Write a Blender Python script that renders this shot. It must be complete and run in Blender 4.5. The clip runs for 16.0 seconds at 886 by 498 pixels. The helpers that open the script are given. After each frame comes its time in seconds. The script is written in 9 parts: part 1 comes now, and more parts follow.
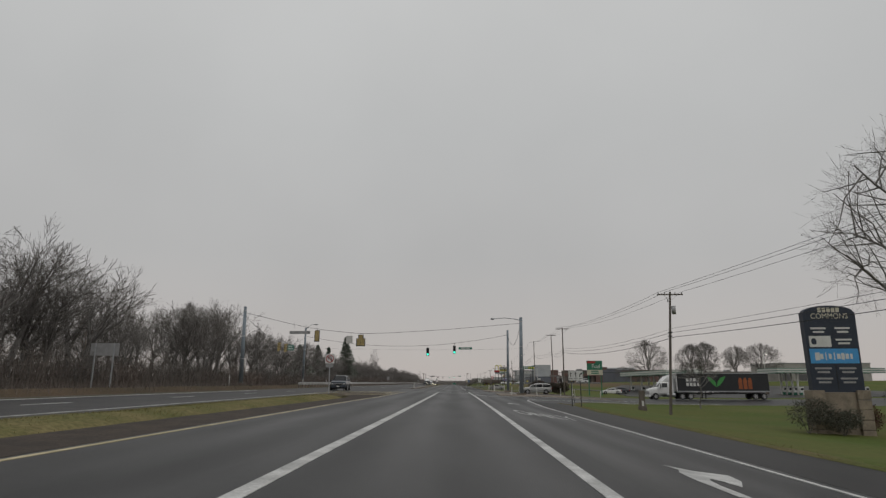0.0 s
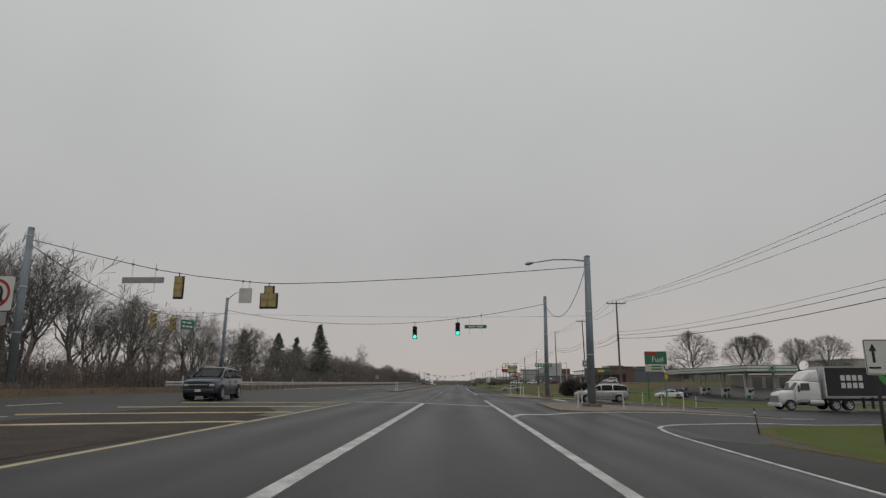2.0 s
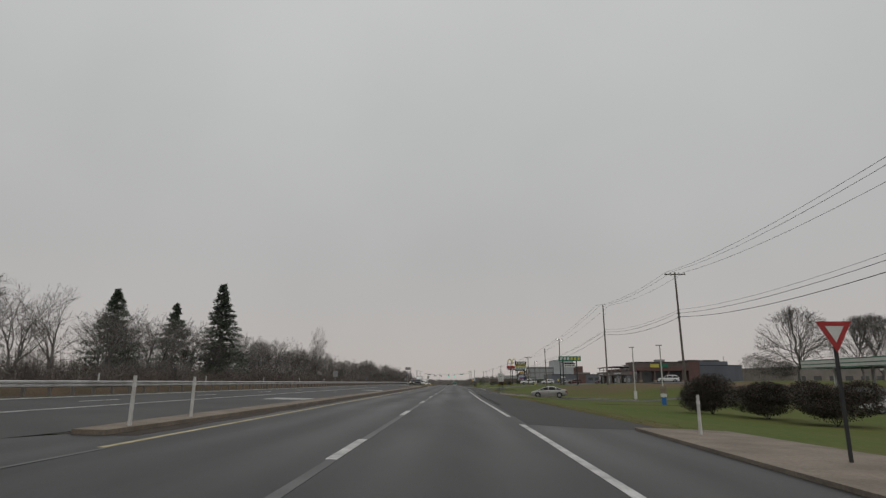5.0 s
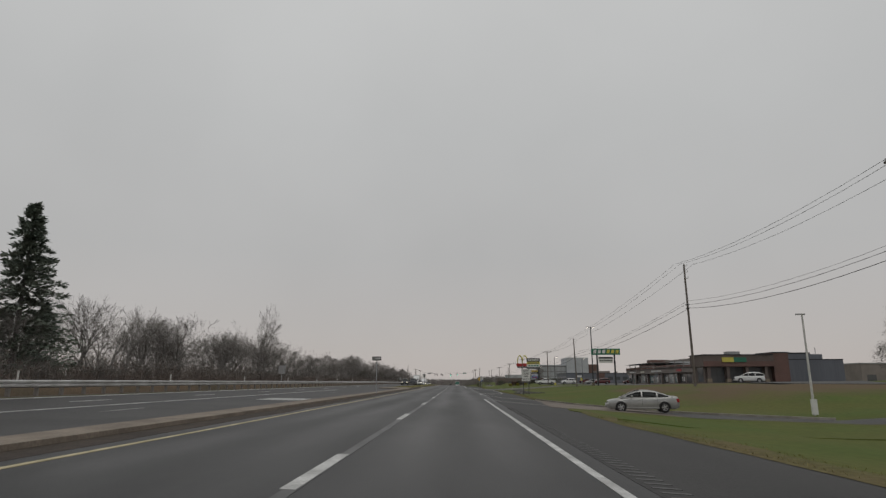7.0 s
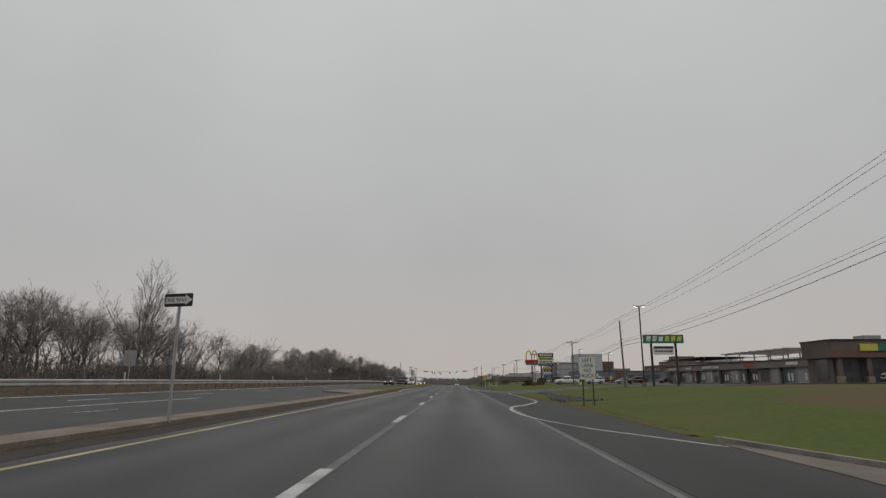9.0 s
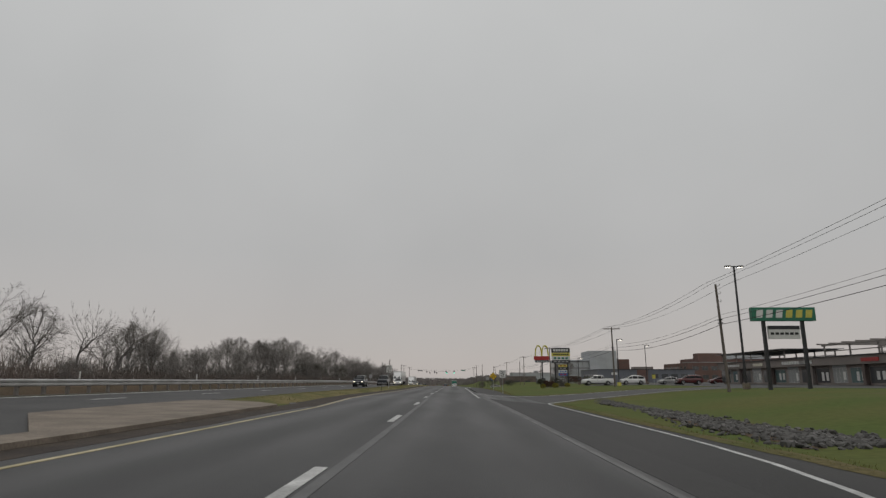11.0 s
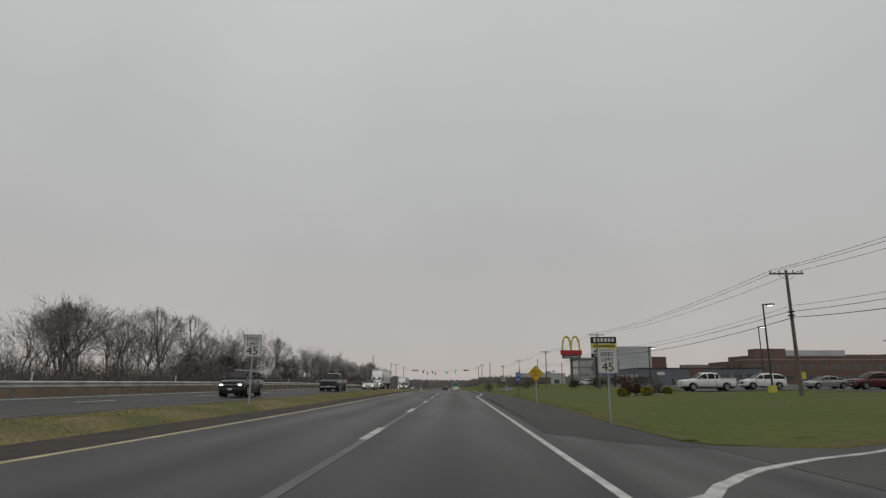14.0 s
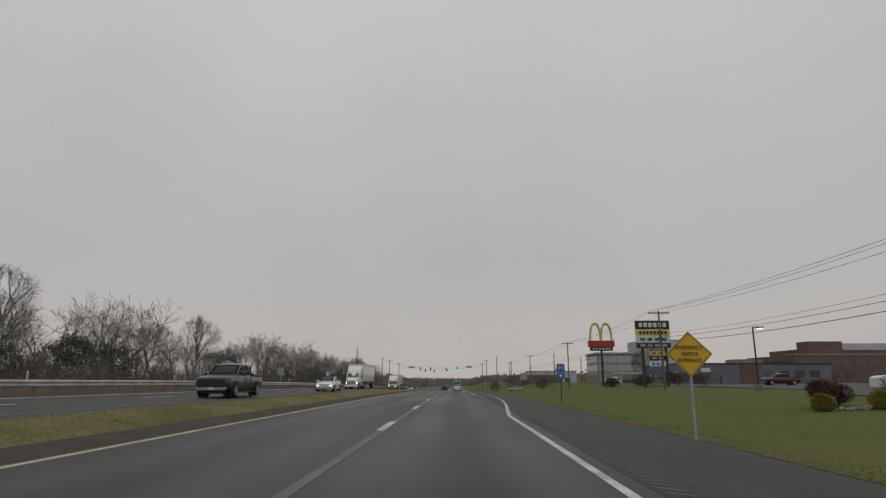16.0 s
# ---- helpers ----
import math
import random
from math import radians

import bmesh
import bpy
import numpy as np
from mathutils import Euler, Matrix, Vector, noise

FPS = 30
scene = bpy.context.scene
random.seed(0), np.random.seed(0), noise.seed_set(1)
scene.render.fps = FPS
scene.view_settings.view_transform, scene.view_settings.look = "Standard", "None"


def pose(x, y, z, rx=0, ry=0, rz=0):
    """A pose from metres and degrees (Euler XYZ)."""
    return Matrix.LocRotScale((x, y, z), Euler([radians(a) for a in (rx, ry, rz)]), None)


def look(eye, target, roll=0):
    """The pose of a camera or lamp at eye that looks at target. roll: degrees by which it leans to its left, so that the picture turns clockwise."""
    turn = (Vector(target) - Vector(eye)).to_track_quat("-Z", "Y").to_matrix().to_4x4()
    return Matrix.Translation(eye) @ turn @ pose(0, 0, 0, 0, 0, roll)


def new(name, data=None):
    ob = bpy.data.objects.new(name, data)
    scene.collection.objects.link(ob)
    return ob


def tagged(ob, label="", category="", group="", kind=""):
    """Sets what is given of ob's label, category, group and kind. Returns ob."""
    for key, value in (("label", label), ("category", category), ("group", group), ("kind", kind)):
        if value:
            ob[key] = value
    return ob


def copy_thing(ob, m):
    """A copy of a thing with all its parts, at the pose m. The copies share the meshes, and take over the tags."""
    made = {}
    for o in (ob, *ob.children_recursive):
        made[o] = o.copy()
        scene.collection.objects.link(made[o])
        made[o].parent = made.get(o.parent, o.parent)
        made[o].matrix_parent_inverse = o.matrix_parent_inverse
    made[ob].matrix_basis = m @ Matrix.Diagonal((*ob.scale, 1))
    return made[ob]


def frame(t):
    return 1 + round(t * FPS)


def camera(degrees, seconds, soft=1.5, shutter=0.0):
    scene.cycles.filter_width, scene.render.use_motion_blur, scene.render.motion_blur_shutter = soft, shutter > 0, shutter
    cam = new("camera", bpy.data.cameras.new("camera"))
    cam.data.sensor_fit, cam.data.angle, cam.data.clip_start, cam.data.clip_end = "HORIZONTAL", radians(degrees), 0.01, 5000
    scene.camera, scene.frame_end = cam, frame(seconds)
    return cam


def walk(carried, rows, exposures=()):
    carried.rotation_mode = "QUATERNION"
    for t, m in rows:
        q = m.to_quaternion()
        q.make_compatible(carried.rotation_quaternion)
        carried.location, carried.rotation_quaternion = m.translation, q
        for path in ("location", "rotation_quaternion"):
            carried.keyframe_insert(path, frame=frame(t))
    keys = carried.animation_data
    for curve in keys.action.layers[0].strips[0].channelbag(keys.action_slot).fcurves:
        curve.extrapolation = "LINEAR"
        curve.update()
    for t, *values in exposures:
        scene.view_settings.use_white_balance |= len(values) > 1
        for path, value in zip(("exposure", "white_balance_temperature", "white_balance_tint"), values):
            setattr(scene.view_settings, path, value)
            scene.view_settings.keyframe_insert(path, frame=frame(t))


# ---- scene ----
cam = camera(73.2, 16.0, soft=1.35)
EYE = 1.04
# seconds, metres along the road, pitch and yaw in degrees
PATH = (
    (0.0, 0.00, 12.64, 1.02), (0.5, 9.38, 12.64, 1.20), (1.0, 18.76, 12.64, 1.29),
    (1.5, 28.15, 12.64, 1.30), (2.0, 37.56, 12.63, 1.31), (2.5, 47.01, 12.63, 1.27),
    (3.0, 56.44, 12.63, 1.13), (3.5, 65.83, 12.64, 1.03), (6.0, 112.72, 12.54, 1.14),
    (6.5, 122.09, 12.54, 1.22), (7.0, 131.42, 12.55, 1.30), (7.5, 140.72, 12.54, 1.32),
    (8.0, 149.95, 12.54, 1.34), (8.5, 159.10, 12.49, 1.29), (9.0, 168.08, 12.46, 1.25),
    (11.5, 211.47, 12.46, 0.97), (12.0, 219.94, 12.46, 0.96), (12.5, 228.31, 12.48, 0.96),
    (13.0, 236.59, 12.53, 0.98), (13.5, 244.78, 12.59, 1.05), (14.0, 252.83, 12.63, 1.13),
    (14.5, 260.74, 12.62, 1.18), (15.0, 268.60, 12.57, 1.20), (15.5, 276.31, 12.52, 1.22),
    (16.0, 283.93, 12.48, 1.25),
)
walk(cam, [(t, pose(0, y, EYE, 90 + p, 0, w)) for t, y, p, w in PATH])

# ---- light: an even overcast sky, a trace of warm light low over the road ahead ----
world = bpy.data.worlds.new("overcast_sky")
scene.world = world
world.use_nodes = True
wn, wl = world.node_tree.nodes, world.node_tree.links
wn.clear()
w_out = wn.new("ShaderNodeOutputWorld")
w_bg = wn.new("ShaderNodeBackground")
w_sky = wn.new("ShaderNodeTexSky")
w_sky.sky_type = "NISHITA"
w_sky.sun_disc = False
w_sky.sun_elevation, w_sky.sun_rotation = radians(58), radians(160)
w_coord = wn.new("ShaderNodeTexCoord")
w_sep = wn.new("ShaderNodeSeparateXYZ")
w_ramp = wn.new("ShaderNodeValToRGB")
w_cloud = wn.new("ShaderNodeTexNoise")
w_cloud.inputs["Scale"].default_value = 2.2
w_cloud.inputs["Detail"].default_value = 4
w_map = wn.new("ShaderNodeMapRange")
w_map.inputs["From Min"].default_value, w_map.inputs["From Max"].default_value = 0.3, 0.7
w_map.inputs["To Min"].default_value, w_map.inputs["To Max"].default_value = 0.955, 1.045
w_mul = wn.new("ShaderNodeMix")
w_mul.data_type, w_mul.blend_type = "RGBA", "MULTIPLY"
w_mul.inputs["Factor"].default_value = 1.0
w_mix = wn.new("ShaderNodeMix")
w_mix.data_type = "RGBA"
w_mix.inputs["Factor"].default_value = 0.995
stops = ((0.0, (0.16, 0.155, 0.15)), (0.49, (0.30, 0.29, 0.28)), (0.503, (0.462, 0.421, 0.402)), (0.545, (0.452, 0.426, 0.410)),
         (0.60, (0.437, 0.430, 0.420)), (0.70, (0.474, 0.476, 0.469)), (0.80, (0.530, 0.533, 0.526)), (1.0, (0.60, 0.603, 0.60)))
w_ramp.color_ramp.elements[0].position, w_ramp.color_ramp.elements[0].color = stops[0][0], (*stops[0][1], 1)
w_ramp.color_ramp.elements[1].position, w_ramp.color_ramp.elements[1].color = stops[-1][0], (*stops[-1][1], 1)
for place, colour in stops[1:-1]:
    w_ramp.color_ramp.elements.new(place).color = (*colour, 1)
w_half = wn.new("ShaderNodeMath")
w_half.operation = "MULTIPLY_ADD"
w_half.inputs[1].default_value = w_half.inputs[2].default_value = 0.5
wl.new(w_coord.outputs["Generated"], w_sep.inputs[0])
wl.new(w_coord.outputs["Generated"], w_cloud.inputs["Vector"])
wl.new(w_sep.outputs["Z"], w_half.inputs[0])
wl.new(w_half.outputs[0], w_ramp.inputs[0])
wl.new(w_cloud.outputs[0], w_map.inputs["Value"])
wl.new(w_ramp.outputs[0], w_mul.inputs["A"])
wl.new(w_map.outputs[0], w_mul.inputs["B"])
wl.new(w_sky.outputs[0], w_mix.inputs["A"])
wl.new(w_mul.outputs["Result"], w_mix.inputs["B"])
wl.new(w_mix.outputs["Result"], w_bg.inputs[0])
w_bg.inputs[1].default_value = 1.0
wl.new(w_bg.outputs[0], w_out.inputs[0])
sun = new("sun", bpy.data.lights.new("sun", "SUN"))
sun.data.energy, sun.data.angle, sun.data.color = 0.5, radians(40), (1.0, 0.96, 0.92)
sun.matrix_world = look((10, -25, 50), (0, 0, 0))
scene.view_settings.exposure = 0.0


# ---- materials ----
def material(name, colour, rough=0.7, metal=0.0, vary=0.15, scale=3.0, fine=40.0, bump=0.0, other=None, rand=0.0, spec=0.5, coat=0.0, stretch=(1, 1, 1)):
    """A surface whose colour drifts at two scales, towards `other` where given."""
    m = bpy.data.materials.new(name)
    m.use_nodes = True
    n, l = m.node_tree.nodes, m.node_tree.links
    b = n["Principled BSDF"]
    b.inputs["Roughness"].default_value, b.inputs["Metallic"].default_value = rough, metal
    b.inputs["Specular IOR Level"].default_value = spec
    b.inputs["Coat Weight"].default_value = coat
    b.inputs["Coat Roughness"].default_value = 0.08
    co = n.new("ShaderNodeTexCoord")
    mp = n.new("ShaderNodeMapping")
    mp.inputs["Scale"].default_value = stretch
    l.new(co.outputs["Object"], mp.inputs["Vector"])
    big, small = n.new("ShaderNodeTexNoise"), n.new("ShaderNodeTexNoise")
    big.inputs["Scale"].default_value, small.inputs["Scale"].default_value = scale, fine
    big.inputs["Detail"].default_value, small.inputs["Detail"].default_value = 5, 3
    l.new(mp.outputs[0], big.inputs["Vector"])
    l.new(mp.outputs[0], small.inputs["Vector"])
    other = other or tuple(max(0.0, c * (1 - 2 * vary)) for c in colour)
    ramp = n.new("ShaderNodeMapRange")
    ramp.inputs["From Min"].default_value, ramp.inputs["From Max"].default_value = 0.36, 0.64
    l.new(big.outputs[0], ramp.inputs["Value"])
    mix = n.new("ShaderNodeMix")
    mix.data_type = "RGBA"
    mix.inputs["A"].default_value, mix.inputs["B"].default_value = (*colour, 1), (*other, 1)
    l.new(ramp.outputs[0], mix.inputs["Factor"])
    grain = n.new("ShaderNodeMapRange")
    grain.inputs["From Min"].default_value, grain.inputs["From Max"].default_value = 0.3, 0.7
    grain.inputs["To Min"].default_value, grain.inputs["To Max"].default_value = 1 - vary, 1 + vary
    l.new(small.outputs[0], grain.inputs["Value"])
    mul = n.new("ShaderNodeMix")
    mul.data_type, mul.blend_type = "RGBA", "MULTIPLY"
    mul.inputs["Factor"].default_value = 1.0
    l.new(mix.outputs["Result"], mul.inputs["A"])
    l.new(grain.outputs[0], mul.inputs["B"])
    out = mul.outputs["Result"]
    if rand:
        info = n.new("ShaderNodeObjectInfo")
        geo = n.new("ShaderNodeNewGeometry")
        add = n.new("ShaderNodeMath")
        add.operation = "ADD"
        l.new(info.outputs["Random"], add.inputs[0])
        l.new(geo.outputs["Random Per Island"], add.inputs[1])
        rr = n.new("ShaderNodeMapRange")
        rr.inputs["From Max"].default_value = 2.0
        rr.inputs["To Min"].default_value, rr.inputs["To Max"].default_value = 1 - rand, 1 + rand
        l.new(add.outputs[0], rr.inputs["Value"])
        m3 = n.new("ShaderNodeMix")
        m3.data_type, m3.blend_type = "RGBA", "MULTIPLY"
        m3.inputs["Factor"].default_value = 1.0
        l.new(out, m3.inputs["A"])
        l.new(rr.outputs[0], m3.inputs["B"])
        out = m3.outputs["Result"]
    l.new(out, b.inputs["Base Color"])
    if bump:
        bp = n.new("ShaderNodeBump")
        bp.inputs["Strength"].default_value = bump
        bp.inputs["Distance"].default_value = 0.02
        l.new(small.outputs[0], bp.inputs["Height"])
        l.new(bp.outputs[0], b.inputs["Normal"])
    return m


def glowing(name, colour, strength):
    m = bpy.data.materials.new(name)
    m.use_nodes = True
    b = m.node_tree.nodes["Principled BSDF"]
    b.inputs["Base Color"].default_value = (*colour, 1)
    b.inputs["Emission Color"].default_value = (*colour, 1)
    b.inputs["Emission Strength"].default_value = strength
    return m


def glass(name, tint=(0.08, 0.083, 0.086)):
    """Dark window glass: the inside is hardly lit, so that the pane shows the sky's reflection; a pale tint paints a
    lit inside.
    """
    m = bpy.data.materials.new(name)
    m.use_nodes = True
    b = m.node_tree.nodes["Principled BSDF"]
    b.inputs["Base Color"].default_value = (*tint, 1)
    b.inputs["Roughness"].default_value = 0.06
    b.inputs["IOR"].default_value = 1.5
    return m


def worn_lanes(m):
    """Damp wheel tracks a little darker and smoother than the lane middles, patchy along the way."""
    n, l = m.node_tree.nodes, m.node_tree.links
    b = n["Principled BSDF"]
    co = n.new("ShaderNodeTexCoord")
    sep = n.new("ShaderNodeSeparateXYZ")
    l.new(co.outputs["Object"], sep.inputs[0])
    wob = n.new("ShaderNodeTexNoise")
    wob.inputs["Scale"].default_value = 0.05
    l.new(co.outputs["Object"], wob.inputs["Vector"])
    shift = n.new("ShaderNodeMath")
    shift.operation = "MULTIPLY_ADD"
    shift.inputs[1].default_value = 0.7
    l.new(wob.outputs[0], shift.inputs[0])
    l.new(sep.outputs["X"], shift.inputs[2])
    turn_ = n.new("ShaderNodeMath")
    turn_.operation = "MULTIPLY_ADD"
    turn_.inputs[1].default_value, turn_.inputs[2].default_value = math.tau / 1.8, -0.35 * math.tau / 1.8
    l.new(shift.outputs[0], turn_.inputs[0])
    wave = n.new("ShaderNodeMath")
    wave.operation = "COSINE"
    l.new(turn_.outputs[0], wave.inputs[0])
    patchy = n.new("ShaderNodeTexNoise")
    patchy.inputs["Scale"].default_value, patchy.inputs["Detail"].default_value = 1.0, 6
    squeeze = n.new("ShaderNodeMapping")
    squeeze.inputs["Scale"].default_value = (0.5, 0.06, 1)
    l.new(co.outputs["Object"], squeeze.inputs["Vector"])
    l.new(squeeze.outputs[0], patchy.inputs["Vector"])
    both = n.new("ShaderNodeMath")
    both.operation = "MULTIPLY_ADD"
    both.inputs[1].default_value = 0.13
    l.new(wave.outputs[0], both.inputs[0])
    l.new(patchy.outputs[0], both.inputs[2])
    ton = n.new("ShaderNodeMapRange")
    ton.inputs["From Min"].default_value, ton.inputs["From Max"].default_value = 0.2, 0.85
    ton.inputs["To Min"].default_value, ton.inputs["To Max"].default_value = 0.72, 1.30
    l.new(both.outputs[0], ton.inputs["Value"])
    was = b.inputs["Base Color"].links[0].from_socket
    mul = n.new("ShaderNodeMix")
    mul.data_type, mul.blend_type = "RGBA", "MULTIPLY"
    mul.inputs["Factor"].default_value = 1.0
    l.new(was, mul.inputs["A"])
    l.new(ton.outputs[0], mul.inputs["B"])
    l.new(mul.outputs["Result"], b.inputs["Base Color"])
    ro = n.new("ShaderNodeMapRange")
    ro.inputs["From Min"].default_value, ro.inputs["From Max"].default_value = 0.2, 0.85
    ro.inputs["To Min"].default_value, ro.inputs["To Max"].default_value = 0.38, 0.54
    l.new(both.outputs[0], ro.inputs["Value"])
    l.new(ro.outputs[0], b.inputs["Roughness"])
    return m


ASPHALT = material("damp_asphalt", (0.024, 0.024, 0.024), 0.45, vary=0.22, scale=0.75, fine=60, bump=0.25, other=(0.012, 0.012, 0.0121), spec=0.24, stretch=(1, 0.3, 1))
worn_lanes(ASPHALT)
STREET_ASPHALT = material("dark_street_asphalt", (0.023, 0.0228, 0.0225), 0.5, vary=0.25, scale=0.4, fine=50, bump=0.3, other=(0.013, 0.013, 0.0129), spec=0.24)
SHOULDER = material("old_shoulder_asphalt", (0.027, 0.0255, 0.0245), 0.6, vary=0.25, scale=0.5, fine=30, bump=0.4, other=(0.018, 0.0172, 0.0168), stretch=(1, 0.3, 1), spec=0.24)
OLD_ASPHALT = material("grey_asphalt", (0.046, 0.0445, 0.043), 0.58, vary=0.25, scale=0.35, fine=34, bump=0.35, other=(0.029, 0.028, 0.0272), spec=0.28)
PAINT_WHITE = material("worn_white_road_paint", (0.54, 0.54, 0.525), 0.6, vary=0.2, scale=1.6, fine=26, other=(0.32, 0.32, 0.31))
PAINT_WORN = material("rubbed_white_road_paint", (0.15, 0.15, 0.147), 0.6, vary=0.3, scale=0.9, fine=26, other=(0.085, 0.085, 0.084))
DIRTY_SHOULDER = material("brown_gritty_shoulder", (0.040, 0.032, 0.027), 0.8, vary=0.35, scale=1.2, fine=16, bump=0.6, other=(0.062, 0.048, 0.037), spec=0.18)
PAINT_FAINT = material("rubbed_grey_road_paint", (0.090, 0.090, 0.089), 0.5, vary=0.2, scale=0.9, fine=30, other=(0.052, 0.052, 0.0515))
PAINT_YELLOW = material("worn_yellow_road_paint", (0.49, 0.42, 0.26), 0.6, vary=0.15, scale=1.4, fine=30, other=(0.33, 0.28, 0.15))
GRASS_M = material("winter_lawn", (0.078, 0.106, 0.027), 0.95, vary=0.14, scale=0.11, fine=3.2, bump=0.35, other=(0.104, 0.108, 0.034), spec=0.1)
def bare_patches(m, spots, colour):
    """Thin brown patches of winter grass, soft-edged and ragged: spots are x, y, reach in x, reach in y."""
    n, l = m.node_tree.nodes, m.node_tree.links
    b = n["Principled BSDF"]
    co = n.new("ShaderNodeTexCoord")
    rag = n.new("ShaderNodeTexNoise")
    rag.inputs["Scale"].default_value, rag.inputs["Detail"].default_value = 0.16, 6
    l.new(co.outputs["Object"], rag.inputs["Vector"])
    most = None
    for x, y, rx, ry in spots:
        mp = n.new("ShaderNodeMapping")
        mp.inputs["Location"].default_value = (-x / rx, -y / ry, 0)
        mp.inputs["Scale"].default_value = (1 / rx, 1 / ry, 0)
        l.new(co.outputs["Object"], mp.inputs["Vector"])
        ln = n.new("ShaderNodeVectorMath")
        ln.operation = "LENGTH"
        l.new(mp.outputs[0], ln.inputs[0])
        ad = n.new("ShaderNodeMath")
        ad.operation = "MULTIPLY_ADD"
        ad.inputs[1].default_value = 1.5
        l.new(rag.outputs[0], ad.inputs[0])
        l.new(ln.outputs["Value"], ad.inputs[2])
        mr = n.new("ShaderNodeMapRange")
        mr.inputs["From Min"].default_value, mr.inputs["From Max"].default_value = 1.45, 1.95
        mr.inputs["To Min"].default_value, mr.inputs["To Max"].default_value = 0.95, 0.0
        l.new(ad.outputs[0], mr.inputs["Value"])
        if most is None:
            most = mr.outputs[0]
        else:
            mx = n.new("ShaderNodeMath")
            mx.operation = "MAXIMUM"
            l.new(most, mx.inputs[0])
            l.new(mr.outputs[0], mx.inputs[1])
            most = mx.outputs[0]
    mix = n.new("ShaderNodeMix")
    mix.data_type = "RGBA"
    l.new(most, mix.inputs["Factor"])
    l.new(b.inputs["Base Color"].links[0].from_socket, mix.inputs["A"])
    mix.inputs["B"].default_value = (*colour, 1)
    l.new(mix.outputs["Result"], b.inputs["Base Color"])


bare_patches(GRASS_M, ((40, 192, 22, 12), (30, 222, 4.5, 22), (22, 200, 4.5, 7), (12.5, 262, 4, 5), (16, 100, 5, 4)), (0.122, 0.089, 0.056))
VERGE_M = material("dry_roadside_grass", (0.180, 0.150, 0.072), 0.95, vary=0.3, scale=0.35, fine=9, bump=0.6, other=(0.100, 0.104, 0.038), spec=0.1)
DIRT_M = material("brown_bank_earth", (0.105, 0.075, 0.050), 0.95, vary=0.25, scale=0.25, fine=8, bump=0.6, other=(0.075, 0.060, 0.040), spec=0.1)
CONCRETE = material("stained_concrete", (0.215, 0.178, 0.140), 0.85, vary=0.2, scale=0.9, fine=18, bump=0.3, other=(0.145, 0.118, 0.092))
APRON_M = material("pinkish_apron_concrete", (0.172, 0.142, 0.118), 0.85, vary=0.18, scale=0.5, fine=14, bump=0.3, other=(0.118, 0.097, 0.080))
KERB_M = material("grey_kerb_concrete", (0.30, 0.28, 0.25), 0.85, vary=0.15, scale=1.0, fine=25, bump=0.2, other=(0.19, 0.17, 0.15))
STEEL = material("galvanised_steel", (0.42, 0.43, 0.44), 0.5, 0.6, vary=0.08, scale=2, fine=30)
RAIL_M = material("weathered_guardrail_steel", (0.50, 0.50, 0.49), 0.6, 0.3, vary=0.1, scale=0.8, fine=20, other=(0.36, 0.35, 0.34))
MAST_M = material("blue_grey_painted_mast", (0.20, 0.238, 0.268), 0.6, 0.1, vary=0.1, scale=1.5, fine=20)
TUFT_M = material("pale_dry_tufts", (0.24, 0.205, 0.10), 0.95, vary=0.25, scale=0.6, fine=12, rand=0.3, other=(0.16, 0.16, 0.06), spec=0.1)
RIM_GRASS = material("worn_turf_rim", (0.125, 0.104, 0.052), 0.95, vary=0.25, scale=0.3, fine=6, bump=0.5, other=(0.088, 0.098, 0.032), spec=0.1)
RUMBLE_M = material("worn_rumble_bar", (0.078, 0.077, 0.075), 0.6, vary=0.25, scale=3, rand=0.3)
WOOD_POLE = material("weathered_pole_timber", (0.150, 0.128, 0.110), 0.9, vary=0.2, scale=2, fine=18, bump=0.4, other=(0.105, 0.09, 0.078), stretch=(4, 4, 0.3))
GREY_POST = material("grey_timber_post", (0.22, 0.20, 0.18), 0.9, vary=0.15, scale=2, fine=18)
DARK_STEEL = material("dark_painted_steel", (0.035, 0.036, 0.038), 0.5, 0.2, vary=0.1)
BLACK = material("black_plastic", (0.022, 0.022, 0.023), 0.5, vary=0.1)
RUBBER = material("tyre_rubber", (0.018, 0.018, 0.018), 0.85, vary=0.15)
RIM_M = material("alloy_rim", (0.45, 0.45, 0.46), 0.35, 0.8, vary=0.06)
SIG_YELLOW = material("faded_signal_yellow", (0.40, 0.31, 0.13), 0.6, vary=0.15, scale=3)
SIGN_WHITE = material("white_sign_sheeting", (0.62, 0.62, 0.60), 0.45, vary=0.05, scale=2)
SIGN_GREY = material("bare_aluminium_sign_back", (0.33, 0.33, 0.33), 0.5, 0.3, vary=0.08)
SIGN_BLACK = material("black_sign_ink", (0.012, 0.012, 0.012), 0.5, vary=0.05)
SIGN_RED = material("red_sign_ink", (0.38, 0.03, 0.03), 0.5, vary=0.08)
SIGN_YELLOW = material("yellow_sign_sheeting", (0.66, 0.42, 0.025), 0.45, vary=0.05)
SIGN_BLUE = material("blue_sign_sheeting", (0.025, 0.13, 0.38), 0.45, vary=0.06)
SIGN_GREEN = material("green_sign_sheeting", (0.012, 0.17, 0.115), 0.45, vary=0.06)
POSTWHITE = material("white_delineator_plastic", (0.58, 0.57, 0.54), 0.6, vary=0.1)
WIRE_M = material("black_cable", (0.02, 0.02, 0.022), 0.7, vary=0.1)
BARK = material("grey_brown_bark", (0.162, 0.153, 0.143), 0.95, vary=0.25, scale=2, fine=15, other=(0.112, 0.105, 0.098))
